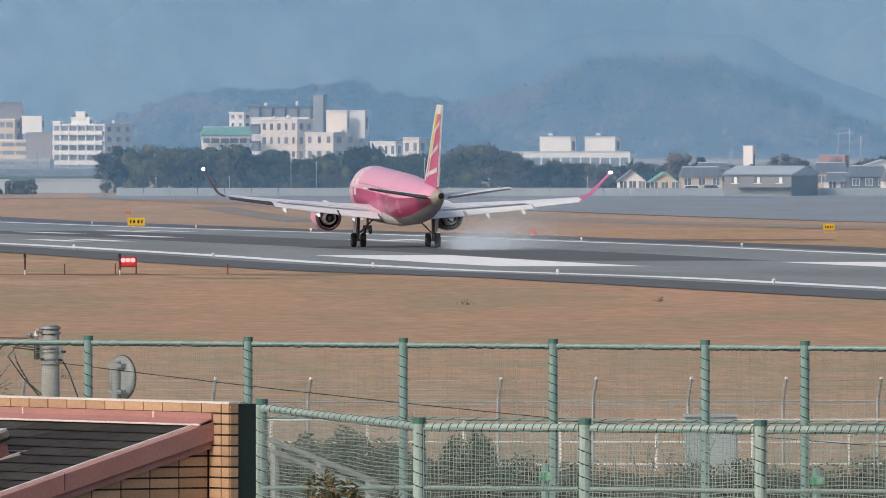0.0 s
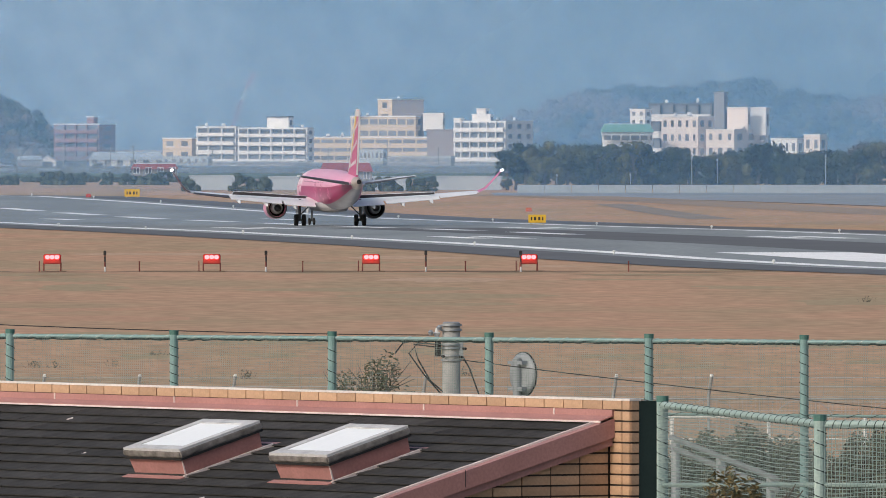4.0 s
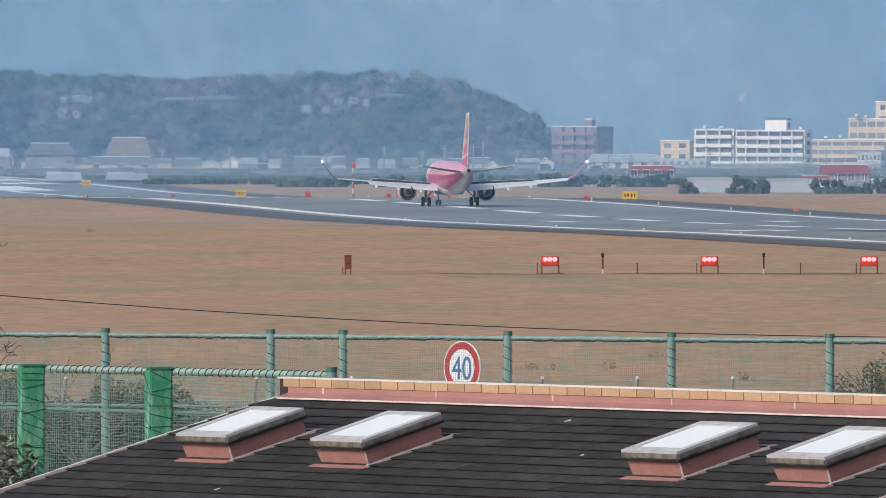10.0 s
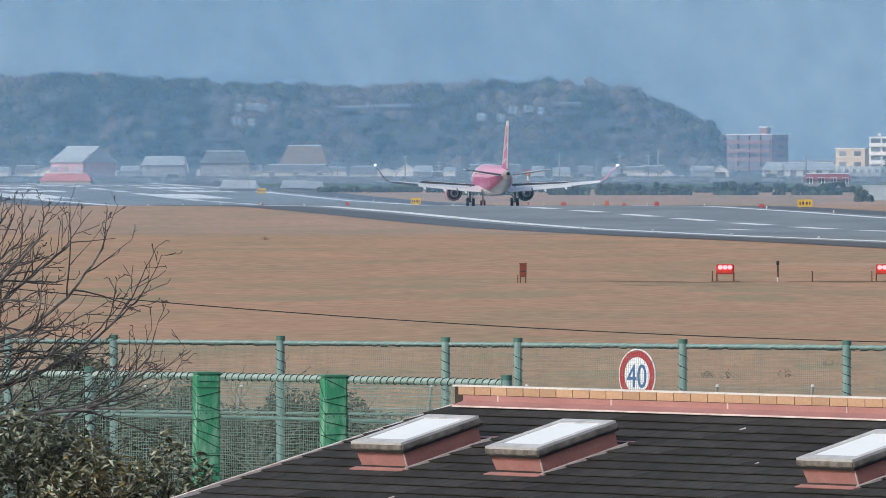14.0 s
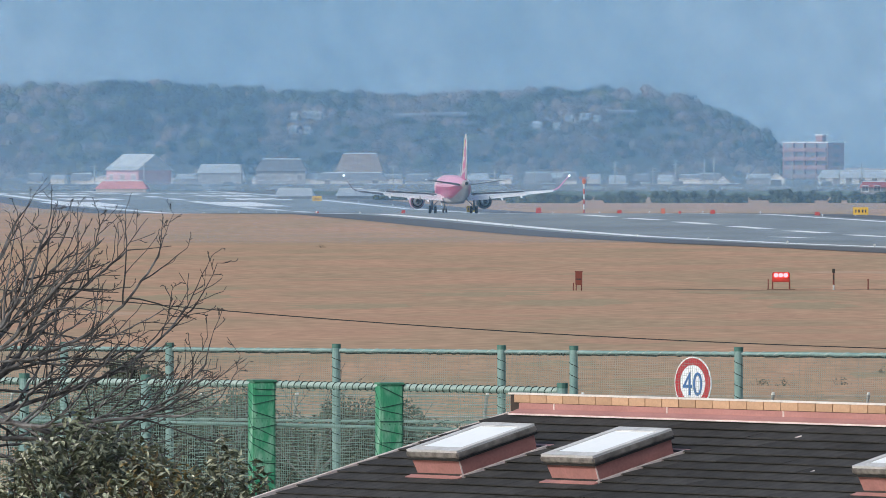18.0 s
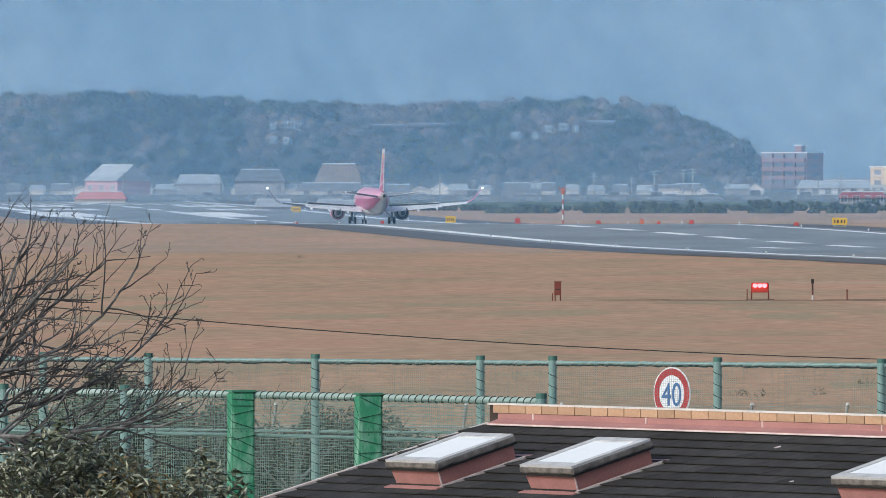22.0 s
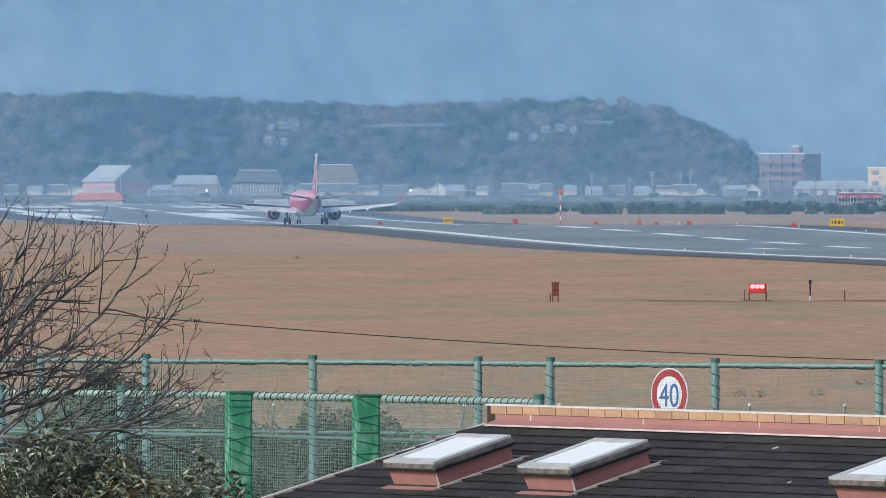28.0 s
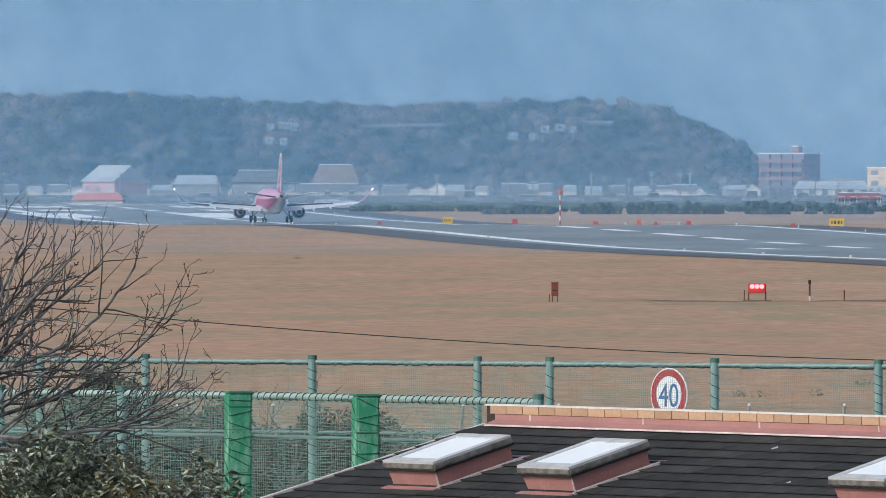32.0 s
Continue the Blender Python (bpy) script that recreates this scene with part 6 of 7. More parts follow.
t = thing("traffic_mirror", Matrix.Translation((p.x, p.y, 1.5)) @ Matrix.Rotation(radians(-55), 4, "Z"), "oval back of a grey roadside traffic mirror on its post", "traffic mirror")
h = p.z - 1.5
disc = Shape().loft([[(r * math.cos(k * math.pi / 16) * 0.36, y, h + r * math.sin(k * math.pi / 16) * 0.36) for k in range(32)] for r, y in ((1.0, 0.05), (1.02, 0.0), (0.9, -0.03), (0.5, -0.07))])
part("shell", disc, mirror_back, t, "pale grey mirror back", smooth=True)
part("rim", Shape().tube([(0.37 * math.cos(k * math.pi / 16), 0.02, h + 0.37 * math.sin(k * math.pi / 16)) for k in range(33)], 0.015, 6), rubber, t, "dark rubber rim")
part("post", Shape().tube([(0, -0.11, -0.1), (0, -0.11, h + 0.27)], 0.075, 14), mirror_back, t, "pale grey post")
for z in (-0.24, 0.2):
    part("clamp", Shape().box(-0.2, 0.2, -0.16, -0.05, h + z - 0.03, h + z + 0.03), galvanised, t)

# speed sign
sign_red = material("sign_red", (0.40, 0.018, 0.03), (0.34, 0.02, 0.03), rough=0.45, scale=4, fine=30)
sign_blue = material("sign_blue", (0.05, 0.16, 0.42), rough=0.45, scale=4, fine=30)
sign_white = material("sign_white", (0.80, 0.84, 0.88), (0.74, 0.78, 0.82), rough=0.45, scale=4, fine=30)
p = survey(261.0, 647.5, 218)
t = thing("speed_sign", Matrix.Translation((p.x, p.y, 1.5)) @ Matrix.Rotation(radians(-45), 4, "Z"), "round speed limit sign, blue 40 in a red ring", "road sign")
h = p.z - 1.5


def ring_disc(r0, r1, y0, y1):
    s = Shape()
    n = 40
    for r in (r1, r0):
        for y in (y0, y1):
            s.v += [(r * math.cos(2 * math.pi * k / n), y, h + r * math.sin(2 * math.pi * k / n)) for k in range(n)]
    for k in range(n):
        j = (k + 1) % n
        s.f += [(k, j, n + j, n + k), (2 * n + k, 3 * n + k, 3 * n + j, 2 * n + j), (k, 2 * n + k, 2 * n + j, j), (n + k, n + j, 3 * n + j, 3 * n + k)]
    return s


part("plate", Shape().loft([[(0.427 * math.cos(k * math.pi / 20), y, h + 0.427 * math.sin(k * math.pi / 20)) for k in range(40)] for y in (0.0, 0.012)]), sign_white, t, "white plate")
part("ring", ring_disc(0.295, 0.405, -0.006, -0.001), sign_red, t, "red ring")
text = bpy.data.curves.new("numerals", "FONT")
text.body, text.offset, text.size, text.align_x, text.align_y, text.extrude = "40", 0.0, 0.54, "CENTER", "CENTER", 0.003
text.materials.append(sign_blue)
num = new("numeral", text)
num.parent = t
num.matrix_basis = Matrix.Translation((0, -0.008, h - 0.035)) @ Matrix.Rotation(radians(90), 4, "X") @ Matrix.Diagonal((0.86, 1.0, 1, 1))
tagged(num, "blue numerals 40")
part("post", Shape().tube([(0, 0.05, -0.1), (0, 0.05, h + 0.3)], 0.03, 10), galvanised, t)
for z in (-0.2, 0.24):
    part("bracket", Shape().box(-0.16, 0.16, 0.012, 0.05, h + z - 0.02, h + z + 0.02), galvanised, t)

# boundary fence of the airfield: concrete posts, wire, mesh
t = thing("airfield_fence", Matrix.Translation((0, 289, level(289))), "airfield boundary fence of thin grey posts and wire mesh", "fence")
wire_mat = material("pale_wire", (0.45, 0.46, 0.45), (0.36, 0.37, 0.37), rough=0.5, metal=0.3, scale=3, fine=30)
UP = 1.88
for k in range(26):
    x = 7.54 + 2.031 * (k - 15)
    post = part("post", Shape().tube([(x, 0, -0.1), (x, 0, UP - 0.42), (x + 0.06, -0.12, UP)], 0.04, 6), galvanised, t)
    part("post_cap", Shape().tube([(x + 0.06, -0.12, UP), (x + 0.062, -0.124, UP + 0.05)], [0.05, 0.03], 6), white_paint, post)
    arc = [(x + 0.62 * math.cos(a), -0.06, UP - 0.92 + 0.42 * math.sin(a)) for a in [math.pi * j / 10 for j in range(11)]]
    part("wire_loop", Shape().tube(arc, 0.008, 4), wire_mat, post)
for z in (UP - 0.03, UP - 0.22, UP - 0.48, UP - 0.55, UP - 1.35):
    part("strand", Shape().tube([(-25, -0.1 if z > UP - 0.4 else 0, z), (30, -0.1 if z > UP - 0.4 else 0, z)], 0.02 if abs(z - UP + 0.48) < 0.02 else 0.008, 4), wire_mat, t)
mesh_s = Shape()
for k in range(600):
    x = -25 + 55 * k / 600
    mesh_s.add([(x - 0.003, 0, 0), (x + 0.003, 0, 0), (x + 0.003, 0, UP - 0.48), (x - 0.003, 0, UP - 0.48)], [(0, 1, 2, 3)])
for k in range(16):
    z = 0.05 + 0.1 * k
    mesh_s.add([(-25, 0, z - 0.003), (30, 0, z - 0.003), (30, 0, z + 0.003), (-25, 0, z + 0.003)], [(0, 1, 2, 3)])
part("mesh", mesh_s, wire_mat, t, "fine wire mesh", kind="stuff")
# white pipe rail along the road
t = thing("pipe_railing", Matrix.Translation((8, 281, level(281))), "white painted pipe railing with three rails", "railing")
for k in range(12):
    x = 0.55 + 2.0 * k
    part("post", Shape().tube([(x, 0, -0.1), (x, 0, 1.06)], 0.04, 8), white_paint, t)
for z in (1.06, 0.6, 0.14):
    part("rail", Shape().tube([(-0.5, 0, z), (26, 0, z)], 0.022, 6), white_paint, t)
box_blue = material("pale_blue_enamel", (0.33, 0.42, 0.47), (0.28, 0.36, 0.41), rough=0.5, scale=2, fine=20)
t = thing("roadside_box", Matrix.Translation(survey(2294, 800, 276) * 1.0), "pale blue-grey roadside cabinet", "cabinet")
t.location.z = level(276)
part("body", Shape().box(-0.52, 0.52, -0.3, 0.3, -0.05, 1.15), box_blue, t, bevel=0.03)
part("lid", Shape().box(-0.56, 0.56, -0.34, 0.34, 1.15, 1.2), box_blue, t)
rail_grey = material("weathered_dull_steel", (0.21, 0.215, 0.22), (0.15, 0.155, 0.16), rough=0.7, scale=4, fine=30)
# steel guard rail sloping away behind the near fence
a, b = survey(1512, 775, 190), survey(1700, 850, 170)
t = thing("guard_rail", Matrix.Translation((a.x, a.y, 1.5)), "weathered grey steel guard rail by the road", "guard rail")
zz = a.z - 1.5
d = Vector((b.x - a.x, b.y - a.y, b.z - a.z))
beam = [(0, 0, zz), (d.x * 0.5, d.y * 0.5, zz + d.z * 0.5), (d.x, d.y, zz + d.z)]
for off in (0, -0.14):
    part("beam", Shape().tube([(x, y, z + off) for x, y, z in beam], 0.04, 6), rail_grey, t)
for f in (0.05, 0.5, 0.95):
    part("post", Shape().tube([(d.x * f, d.y * f + 0.08, -0.1), (d.x * f, d.y * f + 0.08, zz + d.z * f)], 0.06, 8), galvanised, t)


# ---- plants near the camera ----
limb_mat = material("pale_grey_cherry_bark", (0.055, 0.051, 0.051), (0.22, 0.215, 0.215), rough=0.9, scale=9, fine=70, spread=0.16)
twig_mat = material("dark_grey_twigs", (0.028, 0.025, 0.026), (0.10, 0.095, 0.095), rough=0.9, scale=6, fine=60)


def bough(s, p, d, length, radius, order, rng, rise):
    """A crooked limb with shoots to both sides and short spurs; order: how often it may still fork."""
    n = max(3, int(length / 0.10))
    side = d.cross(Vector((rng.gauss(0, 0.5), rng.gauss(0, 1), rng.gauss(0, 1)))).normalized()
    pts, rad, ways = [p], [radius], [d]
    for i in range(n):
        kink = side * (0.17 if i % 2 else -0.17) * rng.uniform(0.3, 1.3)
        d = (d + kink + Vector((rng.gauss(0, 0.07), rng.gauss(0, 0.07), rng.gauss(0, 0.07) + rise * (0.4 + 0.6 * i / n)))).normalized()
        p = p + d * (length / n)
        pts.append(p)
        rad.append(max(radius * (1 - 0.66 * (i + 1) / n), 0.0032))
        ways.append(d)
    (s[0] if radius > 0.0105 else s[1]).tube(pts, rad, 7 if radius > 0.0105 else 4, caps=False)
    for i in range(1, n + 1):
        turn = side if i % 2 else -side
        out = (turn + Vector((rng.gauss(0, 0.5), rng.gauss(0, 0.6), rng.gauss(0.25, 0.4)))).normalized()
        if order and i > 0.2 * n and rng.random() < (0.62 if order > 1 else 0.5):
            a = radians(rng.uniform(28, 58))
            nd = (ways[i] * math.cos(a) + out * math.sin(a)).normalized()
            bough(s, pts[i], nd, length * rng.uniform(0.3, 0.62) * (1.05 - 0.62 * i / n), rad[i] * 0.68, order - 1, rng, rise * 1.25)
        elif order == 0 and rng.random() < 0.4:
            q = pts[i] + (ways[i] * 0.7 + out).normalized() * rng.uniform(0.015, 0.035)
            s[1].tube([pts[i], q], [0.004, 0.0035], 4)


def bare_tree(name, u, dist, base, fork, reach, label, seed, limbs, order=3, trunk=0.085, flat=0.7, rise=0.022, thick=0.33):
    """fork: height of the crotch over the base; limbs: (turn round the trunk, steepness, share of the reach), degrees."""
    rng = random.Random(seed)
    q = survey(u, 300, dist)
    t = thing(name, Matrix.Translation((q.x, q.y, base)), label, "tree")
    part("trunk", Shape().tube([(0, 0, -0.1), (0.04, 0, fork * 0.5), (0.0, 0.03, fork), (0.02, 0.05, fork + reach * 0.12)], [trunk, trunk * 0.85, trunk * 0.75, trunk * 0.4], 10), bark_mat, t)
    s = (Shape(), Shape())
    for turn, steep, share in limbs:
        a, b = radians(turn + rng.uniform(-6, 6)), radians(steep + rng.uniform(-4, 4))
        out = Vector((math.cos(a) * math.cos(b), math.sin(a) * math.cos(b) * flat, math.sin(b))).normalized()
        bough(s, Vector((0, 0.02, fork * rng.uniform(0.86, 1.0))), out, reach * share, trunk * thick, order, rng, rise)
    part("branch_work", s[0], limb_mat, t, "crooked pale grey boughs", kind="stuff")
    part("twig_work", s[1], twig_mat, t, "fine dark leafless twigs and spurs", kind="stuff")
    return t


bare_tree("bare_tree", -1090, 134, 1.5, 3.55, 2.15, "leafless cherry tree with fine spreading twigs", 4,
          ((8, -9, 1.1), (-24, -4, 1.3), (22, 1, 1.38), (-5, 6, 1.42), (14, 11, 1.38), (-18, 17, 1.3), (24, 24, 1.24), (-6, 31, 1.18), (12, 39, 1.14), (-18, 48, 1.08), (10, 60, 1.0),
           (100, 50, 0.8), (150, 30, 0.9), (185, 55, 0.9), (215, 25, 0.9), (255, 45, 0.8), (290, 60, 0.9)))
camellia = material("glossy_dark_leaves", (0.05, 0.066, 0.036), (0.115, 0.118, 0.068), rough=0.35, scale=3, fine=20, per_island=0.6)
bronze_leaf = material("bronze_leaves", (0.14, 0.115, 0.04), (0.17, 0.12, 0.05), rough=0.5, scale=3, fine=20, per_island=0.5)


# near-black green: the shade inside dense bushes painted as colour
shade_leaf = material("inner_shade_green", (0.018, 0.024, 0.014), (0.03, 0.034, 0.02), rough=0.8, scale=6, fine=30)
dull_leaf = material("dull_grey_leaves", (0.05, 0.056, 0.046), (0.08, 0.08, 0.066), rough=0.7, scale=3, fine=20, per_island=0.6)


def leafy_bush(name, u, v_top, dist, wide, base, mats, label, seed, count, leaf, lumps=9, dense=False):
    """A bush of single leaves on short stems; wide in metres."""
    rng = random.Random(seed)
    q = survey(u, v_top, dist)
    h = q.z - base
    t = thing(name, Matrix.Translation((q.x, q.y, base)), label, "shrub", "shrubs")
    st = Shape()
    heads = []
    for k in range(lumps):
        x, y = (k + 0.5) / lumps * wide - wide / 2 + rng.uniform(-0.1, 0.1), rng.uniform(-0.5, 0.5)
        z = h * (1 - 0.25 * abs(2 * x / wide) ** 2) * rng.uniform(0.86, 1.0) - 0.3
        heads.append((x, y, z))
        st.tube([(x * 0.3, y * 0.3, -0.1), (x * 0.7, y * 0.7, z * 0.6), (x, y, z)], [0.03, 0.022, 0.01], 5)
        for j in range(7):
            st.tube([(x, y, z - 0.3), (x + rng.uniform(-0.45, 0.45), y + rng.uniform(-0.4, 0.4), z + rng.uniform(-0.1, 0.35))], [0.009, 0.004], 4)
    part("stem", st, bark_mat, t, kind="stuff")
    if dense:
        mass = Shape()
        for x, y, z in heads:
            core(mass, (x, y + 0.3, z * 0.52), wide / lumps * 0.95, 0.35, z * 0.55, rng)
        part("inner_foliage_shade", mass, shade_leaf, t)
    for j, mat in enumerate(mats):
        s = Shape()
        for k in range(count // len(mats)):
            x, y, z = heads[rng.randrange(lumps)]
            d = Vector((rng.gauss(0, 1), rng.gauss(0, 1), rng.gauss(0, 1))).normalized() * rng.uniform(0.25, 1.0) ** 0.6
            c = Vector((x + d.x * wide / lumps * 1.15, y + d.y * 0.5, z + d.z * 0.42))
            if rng.random() < 0.4:
                c.z -= rng.uniform(0.2, 1.6)
            a = Vector((rng.gauss(0, 1), rng.gauss(0, 1), rng.gauss(-0.2, 0.6))).normalized() * leaf * rng.uniform(0.7, 1.25)
            b = a.cross(Vector((rng.gauss(0, 0.5), rng.gauss(0, 0.5), 1))).normalized() * leaf * 0.42
            n = (a.cross(b)).normalized() * leaf * 0.16
            s.add([c - a, c - a * 0.1 + b - n, c + a, c - a * 0.1 - b - n, c - a * 0.1 + n * 0.4], [(0, 1, 4), (1, 2, 4), (2, 3, 4), (3, 0, 4)])
        part("leaves", s, mat, t, kind="stuff")
    return t


camellia_leaf = material("camellia_leaves", (0.14, 0.17, 0.105), (0.33, 0.33, 0.25), rough=0.25, scale=3, fine=20, per_island=0.6)
leafy_bush("camellia_bush", -820, 712, 128, 2.3, 1.5, (camellia_leaf, camellia_leaf, camellia), "dense evergreen bush with glossy dark leaves", 8, 7000, 0.054, 10)
leafy_bush("camellia_bush", -600, 760, 127, 1.7, 1.5, (camellia_leaf, camellia_leaf, camellia), "dense evergreen bush with glossy dark leaves", 9, 5200, 0.05, 9)
leafy_bush("camellia_bush", -705, 762, 126.5, 1.5, 1.5, (camellia_leaf, camellia, bronze_leaf), "low evergreen bush with glossy leaves", 29, 4200, 0.05, 8)
leafy_bush("young_shrub", 1620, 797, 108, 0.72, 1.5, (bronze_leaf, camellia, bronze_leaf), "small shrub with yellowish-bronze leaves", 10, 4600, 0.034, 7)
leafy_bush("roadside_shrub", 985, 622, 226, 1.3, 1.5, (camellia, olive_leaf), "loose roadside shrub with sparse leaves", 12, 1900, 0.045, 6)
leafy_bush("roadside_shrub", 820, 677, 226, 0.5, 1.5, (olive_leaf, camellia), "low loose roadside shrub", 13, 120, 0.04, 3)
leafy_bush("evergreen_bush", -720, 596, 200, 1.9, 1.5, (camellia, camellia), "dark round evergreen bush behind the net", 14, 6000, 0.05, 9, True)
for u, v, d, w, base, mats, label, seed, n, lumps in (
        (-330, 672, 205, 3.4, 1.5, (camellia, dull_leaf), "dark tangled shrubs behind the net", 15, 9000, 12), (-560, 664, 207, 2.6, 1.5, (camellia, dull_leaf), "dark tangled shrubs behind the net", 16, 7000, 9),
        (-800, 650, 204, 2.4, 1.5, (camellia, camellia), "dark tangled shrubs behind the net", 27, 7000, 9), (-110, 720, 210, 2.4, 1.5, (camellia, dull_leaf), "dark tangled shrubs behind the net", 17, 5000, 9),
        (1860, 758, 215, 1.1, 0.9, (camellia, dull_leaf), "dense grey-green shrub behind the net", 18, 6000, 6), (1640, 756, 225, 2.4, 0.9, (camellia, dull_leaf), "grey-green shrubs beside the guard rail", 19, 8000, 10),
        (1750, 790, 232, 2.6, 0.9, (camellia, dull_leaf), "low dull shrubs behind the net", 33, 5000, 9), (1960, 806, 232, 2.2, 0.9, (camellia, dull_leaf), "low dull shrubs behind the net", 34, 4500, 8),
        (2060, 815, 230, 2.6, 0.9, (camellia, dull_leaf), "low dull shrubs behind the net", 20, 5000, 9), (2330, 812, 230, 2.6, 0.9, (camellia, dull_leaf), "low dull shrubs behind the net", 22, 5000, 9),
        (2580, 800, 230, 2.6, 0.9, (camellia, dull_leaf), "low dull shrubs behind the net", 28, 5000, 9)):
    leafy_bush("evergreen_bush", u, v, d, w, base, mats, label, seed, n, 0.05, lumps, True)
SPREAD = ((0, 40, 0.9), (50, 60, 1.0), (110, 45, 0.9), (170, 35, 1.0), (220, 60, 0.9), (280, 50, 1.0), (330, 75, 1.0))
bare_tree("bare_shrub", -410, 195, 1.5, 1.4, 1.5, "leafless shrub behind the net", 23, SPREAD, 2, 0.045)
bare_tree("bare_shrub", 2170, 225, 0.9, 0.4, 1.25, "leafless shrub behind the net", 24, SPREAD, 2, 0.045)
bare_tree("bare_shrub", 2260, 228, 0.9, 0.4, 1.2, "leafless shrub behind the net", 25, SPREAD, 2, 0.045)
bare_tree("bare_shrub", -560, 205, 1.5, 1.3, 1.3, "leafless shrub behind the net", 26, SPREAD, 2, 0.045)
for u, d in ((598, 465), (386, 440), (421, 440), (521, 442), (1008, 422), (1150, 425), (1858, 616), (2204, 628), (760, 420), (-398, 1120)):
    leafy_bush("weed_tuft", u, 243 + 24000 * (7.5 - level(d) - 0.22) / d, d, 0.32, level(d), (camellia, dull_leaf), "dark weed tuft in the dry grass", int(u) + 2000, 320, 0.04, 3)

# small green boxes strapped to short posts behind the fence
for u, v in ((2000, 817), (2482, 826)):
    q = survey(u, v, 162)
    t = thing("switch_box", Matrix.Translation((q.x, q.y, 1.5)), "small green box strapped to a short pipe post", "box", "switch boxes")
    h = q.z - 1.5
    part("post", Shape().tube([(0, 0, -0.1), (0, 0, h)], 0.05, 10), teal_pipe, t)
    part("box", Shape().box(-0.08, 0.09, -0.12, -0.05, h - 0.2, h - 0.1), bright_green, t, bevel=0.008)
    for z in (0.1, 0.2):
        part("strap", Shape().tube([(0, 0, h - z - 0.01), (0, 0, h - z + 0.01)], 0.058, 10), bright_green, t)
# low white tunnels and sheds along the far boundary road
for k in range(16):
    u = -900 + 88 * k + RNG.uniform(-25, 25)
    w, h = RNG.uniform(2.2, 5.0), RNG.uniform(0.9, 1.5)
    t = stand("polytunnel", u, 2447.5, "low white plastic tunnel by the boundary road", "greenhouse", "boundary tunnels")
    part("cover", Shape().loft([[(x, 1.0 * math.cos(a), h * math.sin(a)) for a in [math.pi * j / 8 for j in range(9)]] for x in (-w / 2, w / 2)]), wall_white, t, "white plastic cover")
    for x in (-w / 2, 0, w / 2):
        part("hoop", Shape().tube([(x, 1.03 * math.cos(math.pi * j / 8), (h + 0.03) * math.sin(math.pi * j / 8)) for j in range(9)], 0.03, 4), galvanised, t)
# vehicles parked along the far boundary road
car_glass = material("car_glass", (0.02, 0.024, 0.03), rough=0.1, scale=2, fine=20)
car_white = material("white_car_paint", (0.75, 0.76, 0.77), rough=0.3, scale=2, fine=20, fine_amount=0.05)
car_silver = material("silver_car_paint", (0.42, 0.44, 0.46), rough=0.3, metal=0.3, scale=2, fine=20, fine_amount=0.05)
for u, d, mat, tall in ((-180, 2444, car_white, 1.5), (236, 2444, car_white, 1.9), (262, 2443, car_silver, 1.5), (-620, 2444, car_silver, 1.5), (410, 2444, car_white, 2.2), (640, 2444, car_silver, 1.5), (2262, 2006, car_white, 1.5), (2296, 2006, car_silver, 1.6), (-840, 2444, car_white, 1.5), (-560, 2444, car_white, 1.9), (-470, 2444, car_white, 1.5), (-330, 2444, car_silver, 1.5), (-90, 2444, car_white, 2.2), (10, 2444, car_white, 1.5), (90, 2444, car_white, 1.5), (160, 2444, car_silver, 1.9), (330, 2444, car_white, 1.5), (500, 2444, car_white, 1.9), (570, 2444, car_white, 1.5)):
    t = stand("parked_car", u, d, "small parked car on the boundary road" if mat is car_silver else "small white parked car on the boundary road", "car", "parked cars")
    part("body", Shape().box(-2.0, 2.0, -0.8, 0.8, 0.3, 0.85), mat, t, bevel=0.08)
    part("cabin", Shape().loft([[(-1.5, -0.72, 0.85), (1.2, -0.72, 0.85), (1.2, 0.72, 0.85), (-1.5, 0.72, 0.85)], [(-1.2, -0.6, tall), (0.7, -0.6, tall), (0.7, 0.6, tall), (-1.2, 0.6, tall)]]), mat, t, bevel=0.03)
    part("side_window", Shape().loft([[(-1.35, -0.735, 0.92), (1.0, -0.735, 0.92), (1.0, -0.70, 0.92), (-1.35, -0.70, 0.92)], [(-1.1, -0.64, tall - 0.12), (0.65, -0.64, tall - 0.12), (0.65, -0.6, tall - 0.12), (-1.1, -0.6, tall - 0.12)]]), car_glass, t)
    for x in (-1.25, 1.25):
        for y in (-0.7, 0.7):
            part("wheel", Shape().tube([(x, y - 0.1, 0.3), (x, y + 0.1, 0.3)], 0.3, 12), tyre_mat, t)


# ---- pieces: slates, cap tiles, wall tiles ----
EXPOSE = 0.182 * math.cos(math.atan(SLOPE))
slate_shape = Shape().box(-0.453, 0.453, -0.228, 0.0, 0.007, 0.014)
slate_mesh = slate_shape.mesh("slate", slate_mat)
rng = random.Random(31)
tilt = math.atan(SLOPE)
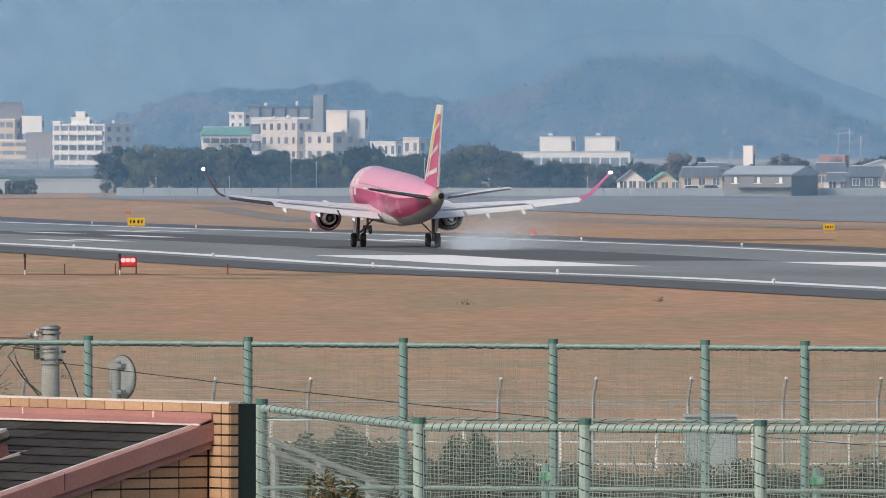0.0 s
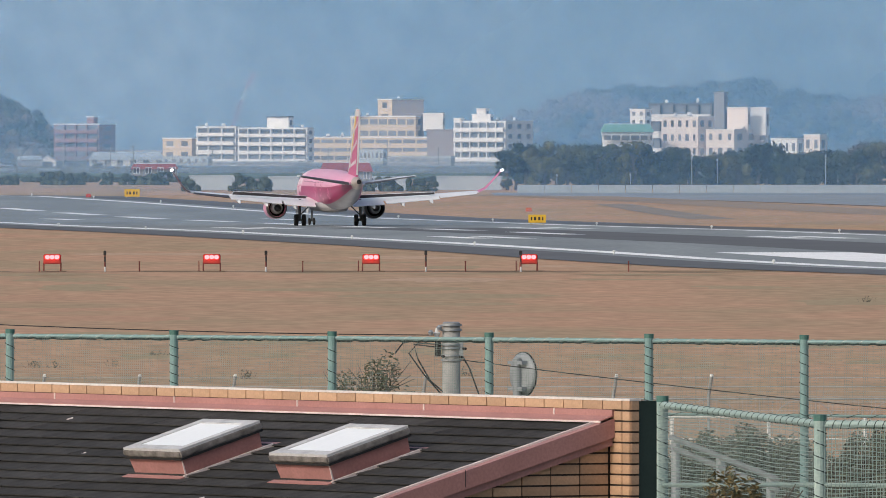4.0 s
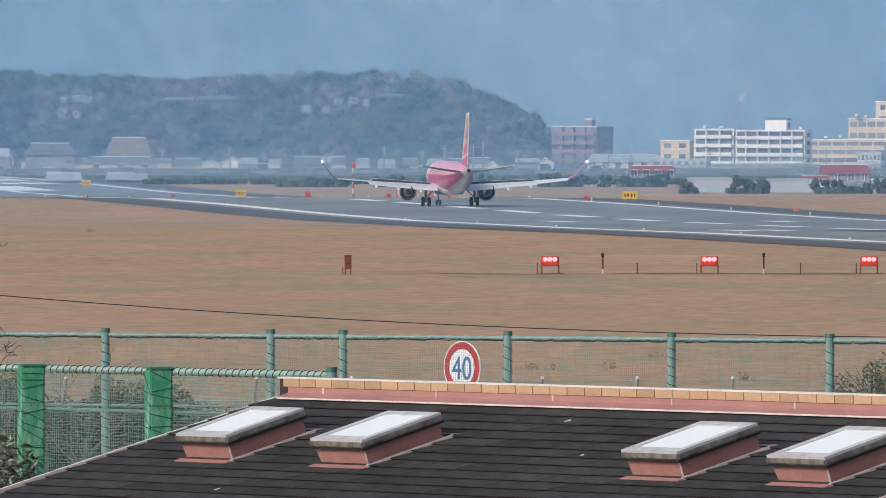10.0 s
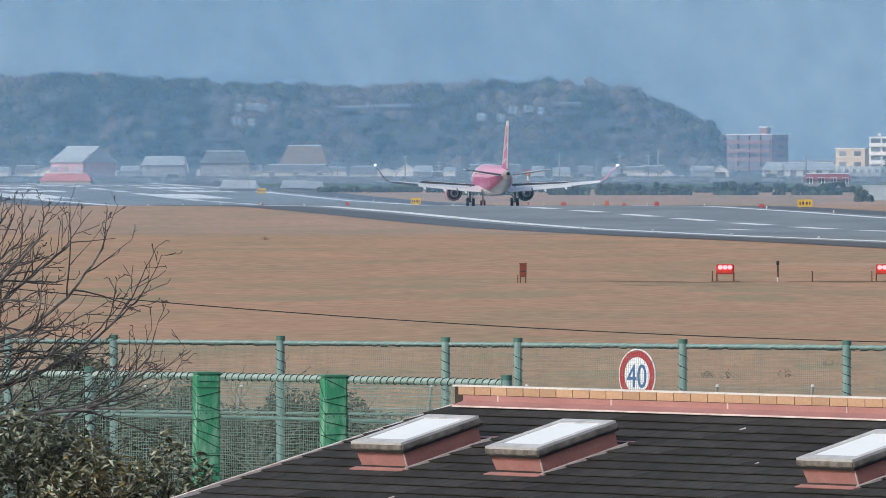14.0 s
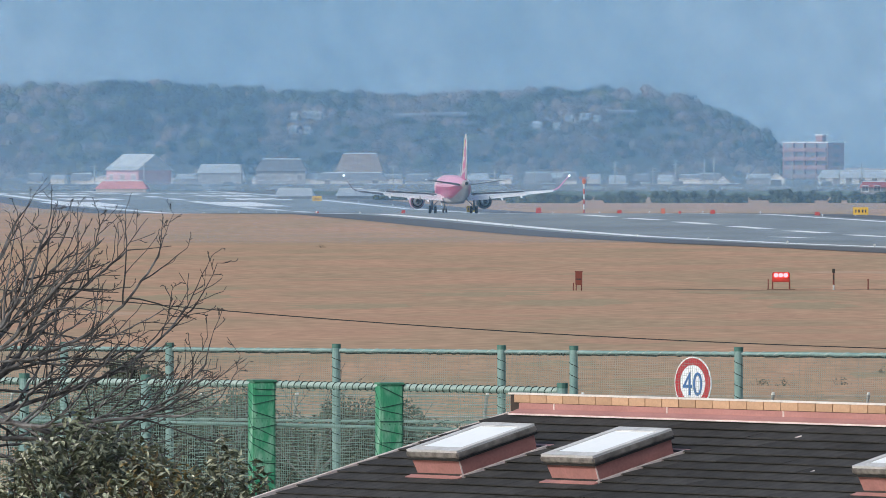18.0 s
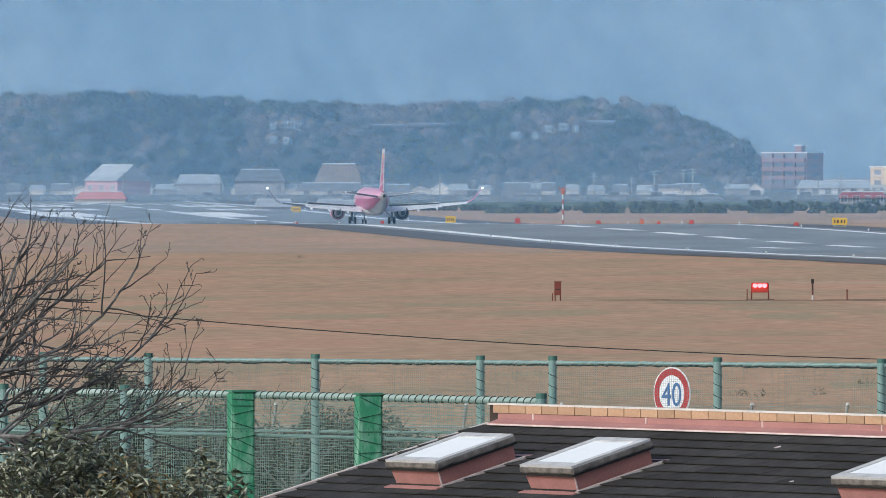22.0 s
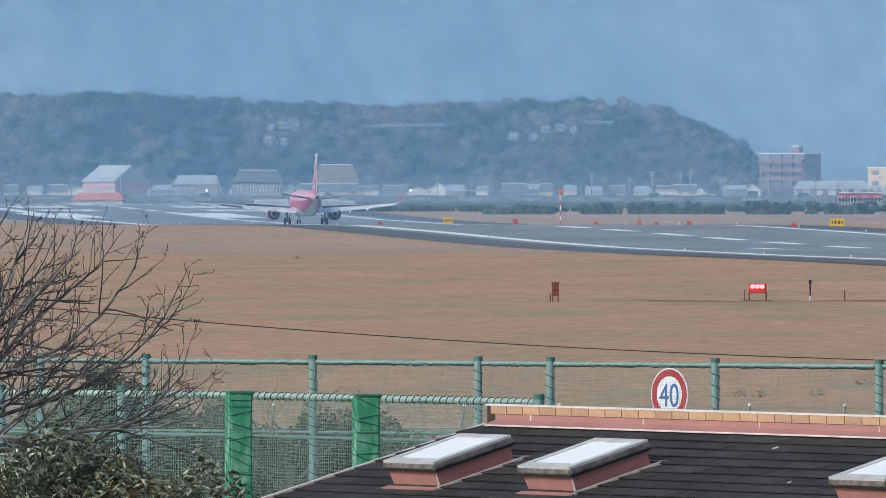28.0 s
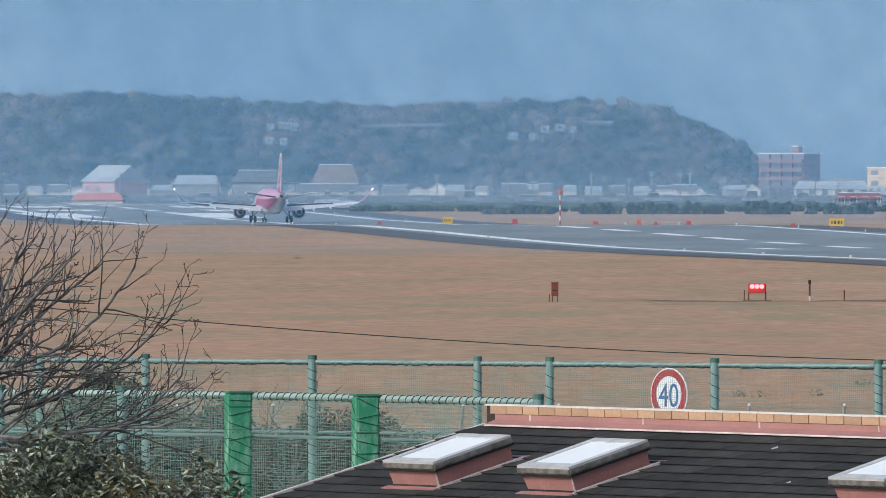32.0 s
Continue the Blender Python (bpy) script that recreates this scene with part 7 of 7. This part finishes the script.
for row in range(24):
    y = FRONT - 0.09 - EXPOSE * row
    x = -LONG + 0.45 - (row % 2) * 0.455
    # black strip paints the shade under this course's slate edges
    gap = part("course_gap_shade", Shape().box((0.275 - LONG) / 2 - 0.01 + 0.0, (LONG - 0.275) / 2 + 0.0, -0.213, -0.207, -0.006, 0.0068), rubber, roof)
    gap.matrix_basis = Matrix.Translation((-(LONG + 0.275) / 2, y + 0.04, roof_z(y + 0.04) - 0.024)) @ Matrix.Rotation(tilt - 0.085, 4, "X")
    while x < -0.27 + 0.46:
        lo, hi = max(x - 0.453, -LONG + 0.01), min(x + 0.453, -0.275)
        if hi - lo > 0.1:
            ob = new("slate", slate_mesh)
            ob.parent = roof
            ob.matrix_basis = Matrix.Translation(((lo + hi) / 2, y + 0.04, roof_z(y + 0.04) - 0.024)) @ Matrix.Rotation(tilt - 0.085 + rng.uniform(-0.008, 0.008), 4, "X") @ Matrix.Rotation(rng.uniform(-0.003, 0.003), 4, "Z") @ Matrix.Diagonal(((hi - lo) / 0.91, 1, 1, 1))
        x += 0.91


def tile(size, holder, at):
    """A glazed tile; alike sizes share one mesh."""
    if size not in TILES:
        TILES[size] = Shape().box(-size[0] / 2, size[0] / 2, -size[1] / 2, size[1] / 2, -size[2] / 2, size[2] / 2).mesh("wall_tile", tile_mat, bevel=0.0015)
    ob = new("wall_tile", TILES[size])
    ob.parent = holder
    ob.matrix_basis = Matrix.Translation(at)


TILES = {}
for x, y, w in ((-4.35, -0.55, 0.17), (-4.42, -0.86, 0.03), (-5.25, -1.18, 0.05), (-2.6, -0.7, 0.04), (-6.6, -0.45, 0.05), (-8.6, -2.2, 0.04), (-2.4, -2.0, 0.05), (-5.9, -2.6, 0.04)):
    ob = part("slate_chip", Shape().prism([(-w / 2, -0.02, 0), (w * 0.3, -0.03, 0), (w / 2, 0.01, 0), (-w * 0.2, 0.03, 0)], (0, 0, 0.004)), pale_edge, roof, "pale broken slate edge")
    ob.matrix_basis = Matrix.Translation((x, y, roof_z(y) + 0.002)) @ Matrix.Rotation(tilt, 4, "X")
k = 0
while -0.215 - 0.237 * k > -LONG:
    tile((0.227, 0.02, 0.058), wall, (-0.215 - 0.237 * k, FRONT + 0.007, -0.042))
    k += 1
for row in range(14):
    z = -0.042 - 0.0725 * row
    tile((0.085, 0.02, 0.06), wall, (-0.047, FRONT + 0.007, z))
    tile((0.012, 0.065, 0.06), wall, (-0.003, FRONT + 0.04, z))
    if row:
        tile((0.14, 0.02, 0.06), wall, (-0.17, FRONT + 0.007, z))
    for j in range(14):
        y = FRONT - 0.125 - 0.237 * j
        if z < roof_z(y) - 0.1:
            tile((0.012, 0.227, 0.06), gable, (GABLE - 0.005, y, z))


def motions():
    """The aircraft lands, brakes along the centre line and slows; its struts settle; the smoke drifts away."""
    run = ((0, 951.3), (1, 1013.7), (2, 1072.3), (3, 1130.3), (3.5, 1157.7), (5.5, 1264.7), (6, 1290.0), (7, 1337.9), (8, 1386.2), (9, 1433.0), (10, 1478.7),
           (11, 1519.8), (12, 1557.9), (13, 1589.9), (14, 1619.8), (14.5, 1635.9), (16.5, 1699.1), (17, 1714.2), (18, 1739.0), (19, 1761.2), (20, 1782.3), (21,
           1803.5), (22, 1823.9), (23, 1842.2), (24, 1859.5), (25, 1874.9), (25.5, 1882.9), (27.5, 1915.4), (28, 1923.2), (29, 1938.9), (30, 1952.5), (31,
           1967.0), (32, 1981.7))
    pitch = ((0, 2.1), (1, 1.3), (2, 0.6), (3, 0.1), (3.5, 0.0), (32, 0.0))
    settle = ((0, 0.42), (1, 0.24), (2, 0.1), (3, 0.02), (3.5, 0.0), (32, 0.0))

    def value(table, t):
        return float(np.interp(t, [p[0] for p in table], [p[1] for p in table]))

    walk(plane, [(t, pose(centre(y), y, level(y) + 0.03 + value(settle, t), value(pitch, t), 0, 7.69)) for t, y in run])
    for gear in GEAR.values():
        walk(gear, [(t, pose(0, 0, -lift)) for t, lift in settle])
    flex = {-1: ((0, 1.6), (1, 1.8), (1.8, 1.2), (3, 0.2), (3.5, 0.0), (32, 0.0)), 1: ((0, 0.5), (1, 1.8), (1.8, 1.2), (3, 0.2), (3.5, 0.0), (32, 0.0))}

    def bent(side, t):
        """The wing's bend about its root while the air still carries it."""
        root = Matrix.Translation((side * 1.2, 0, 2.05))
        return root @ Matrix.Rotation(radians(-side * value(flex[side], t)), 4, "Y") @ root.inverted()

    for side, pieces in WINGS:
        for piece in pieces:
            walk(piece, [(t, bent(side, t)) for t, up in flex[side]])
    for side, spoiler, at, turn, rise in SPOILERS:
        walk(spoiler, [(t, bent(side, t) @ pose(*at, up, rise, turn)) for t, up in ((0, 0), (1.2, 0), (1.8, -28), (3, -32), (3.5, -32), (32, -32))])
    for ob, x, y, z, speed, rise in PUFFS:
        walk(ob, [(t, pose(x + speed * t * (1 + 0.25 * min(t, 6)), y + 1.5 * t, level(y) + z - 0.4 + rise * min(t, 8) * 0.8)) for t in (0, 1, 2, 3, 4, 8, 16, 32)])


motions()
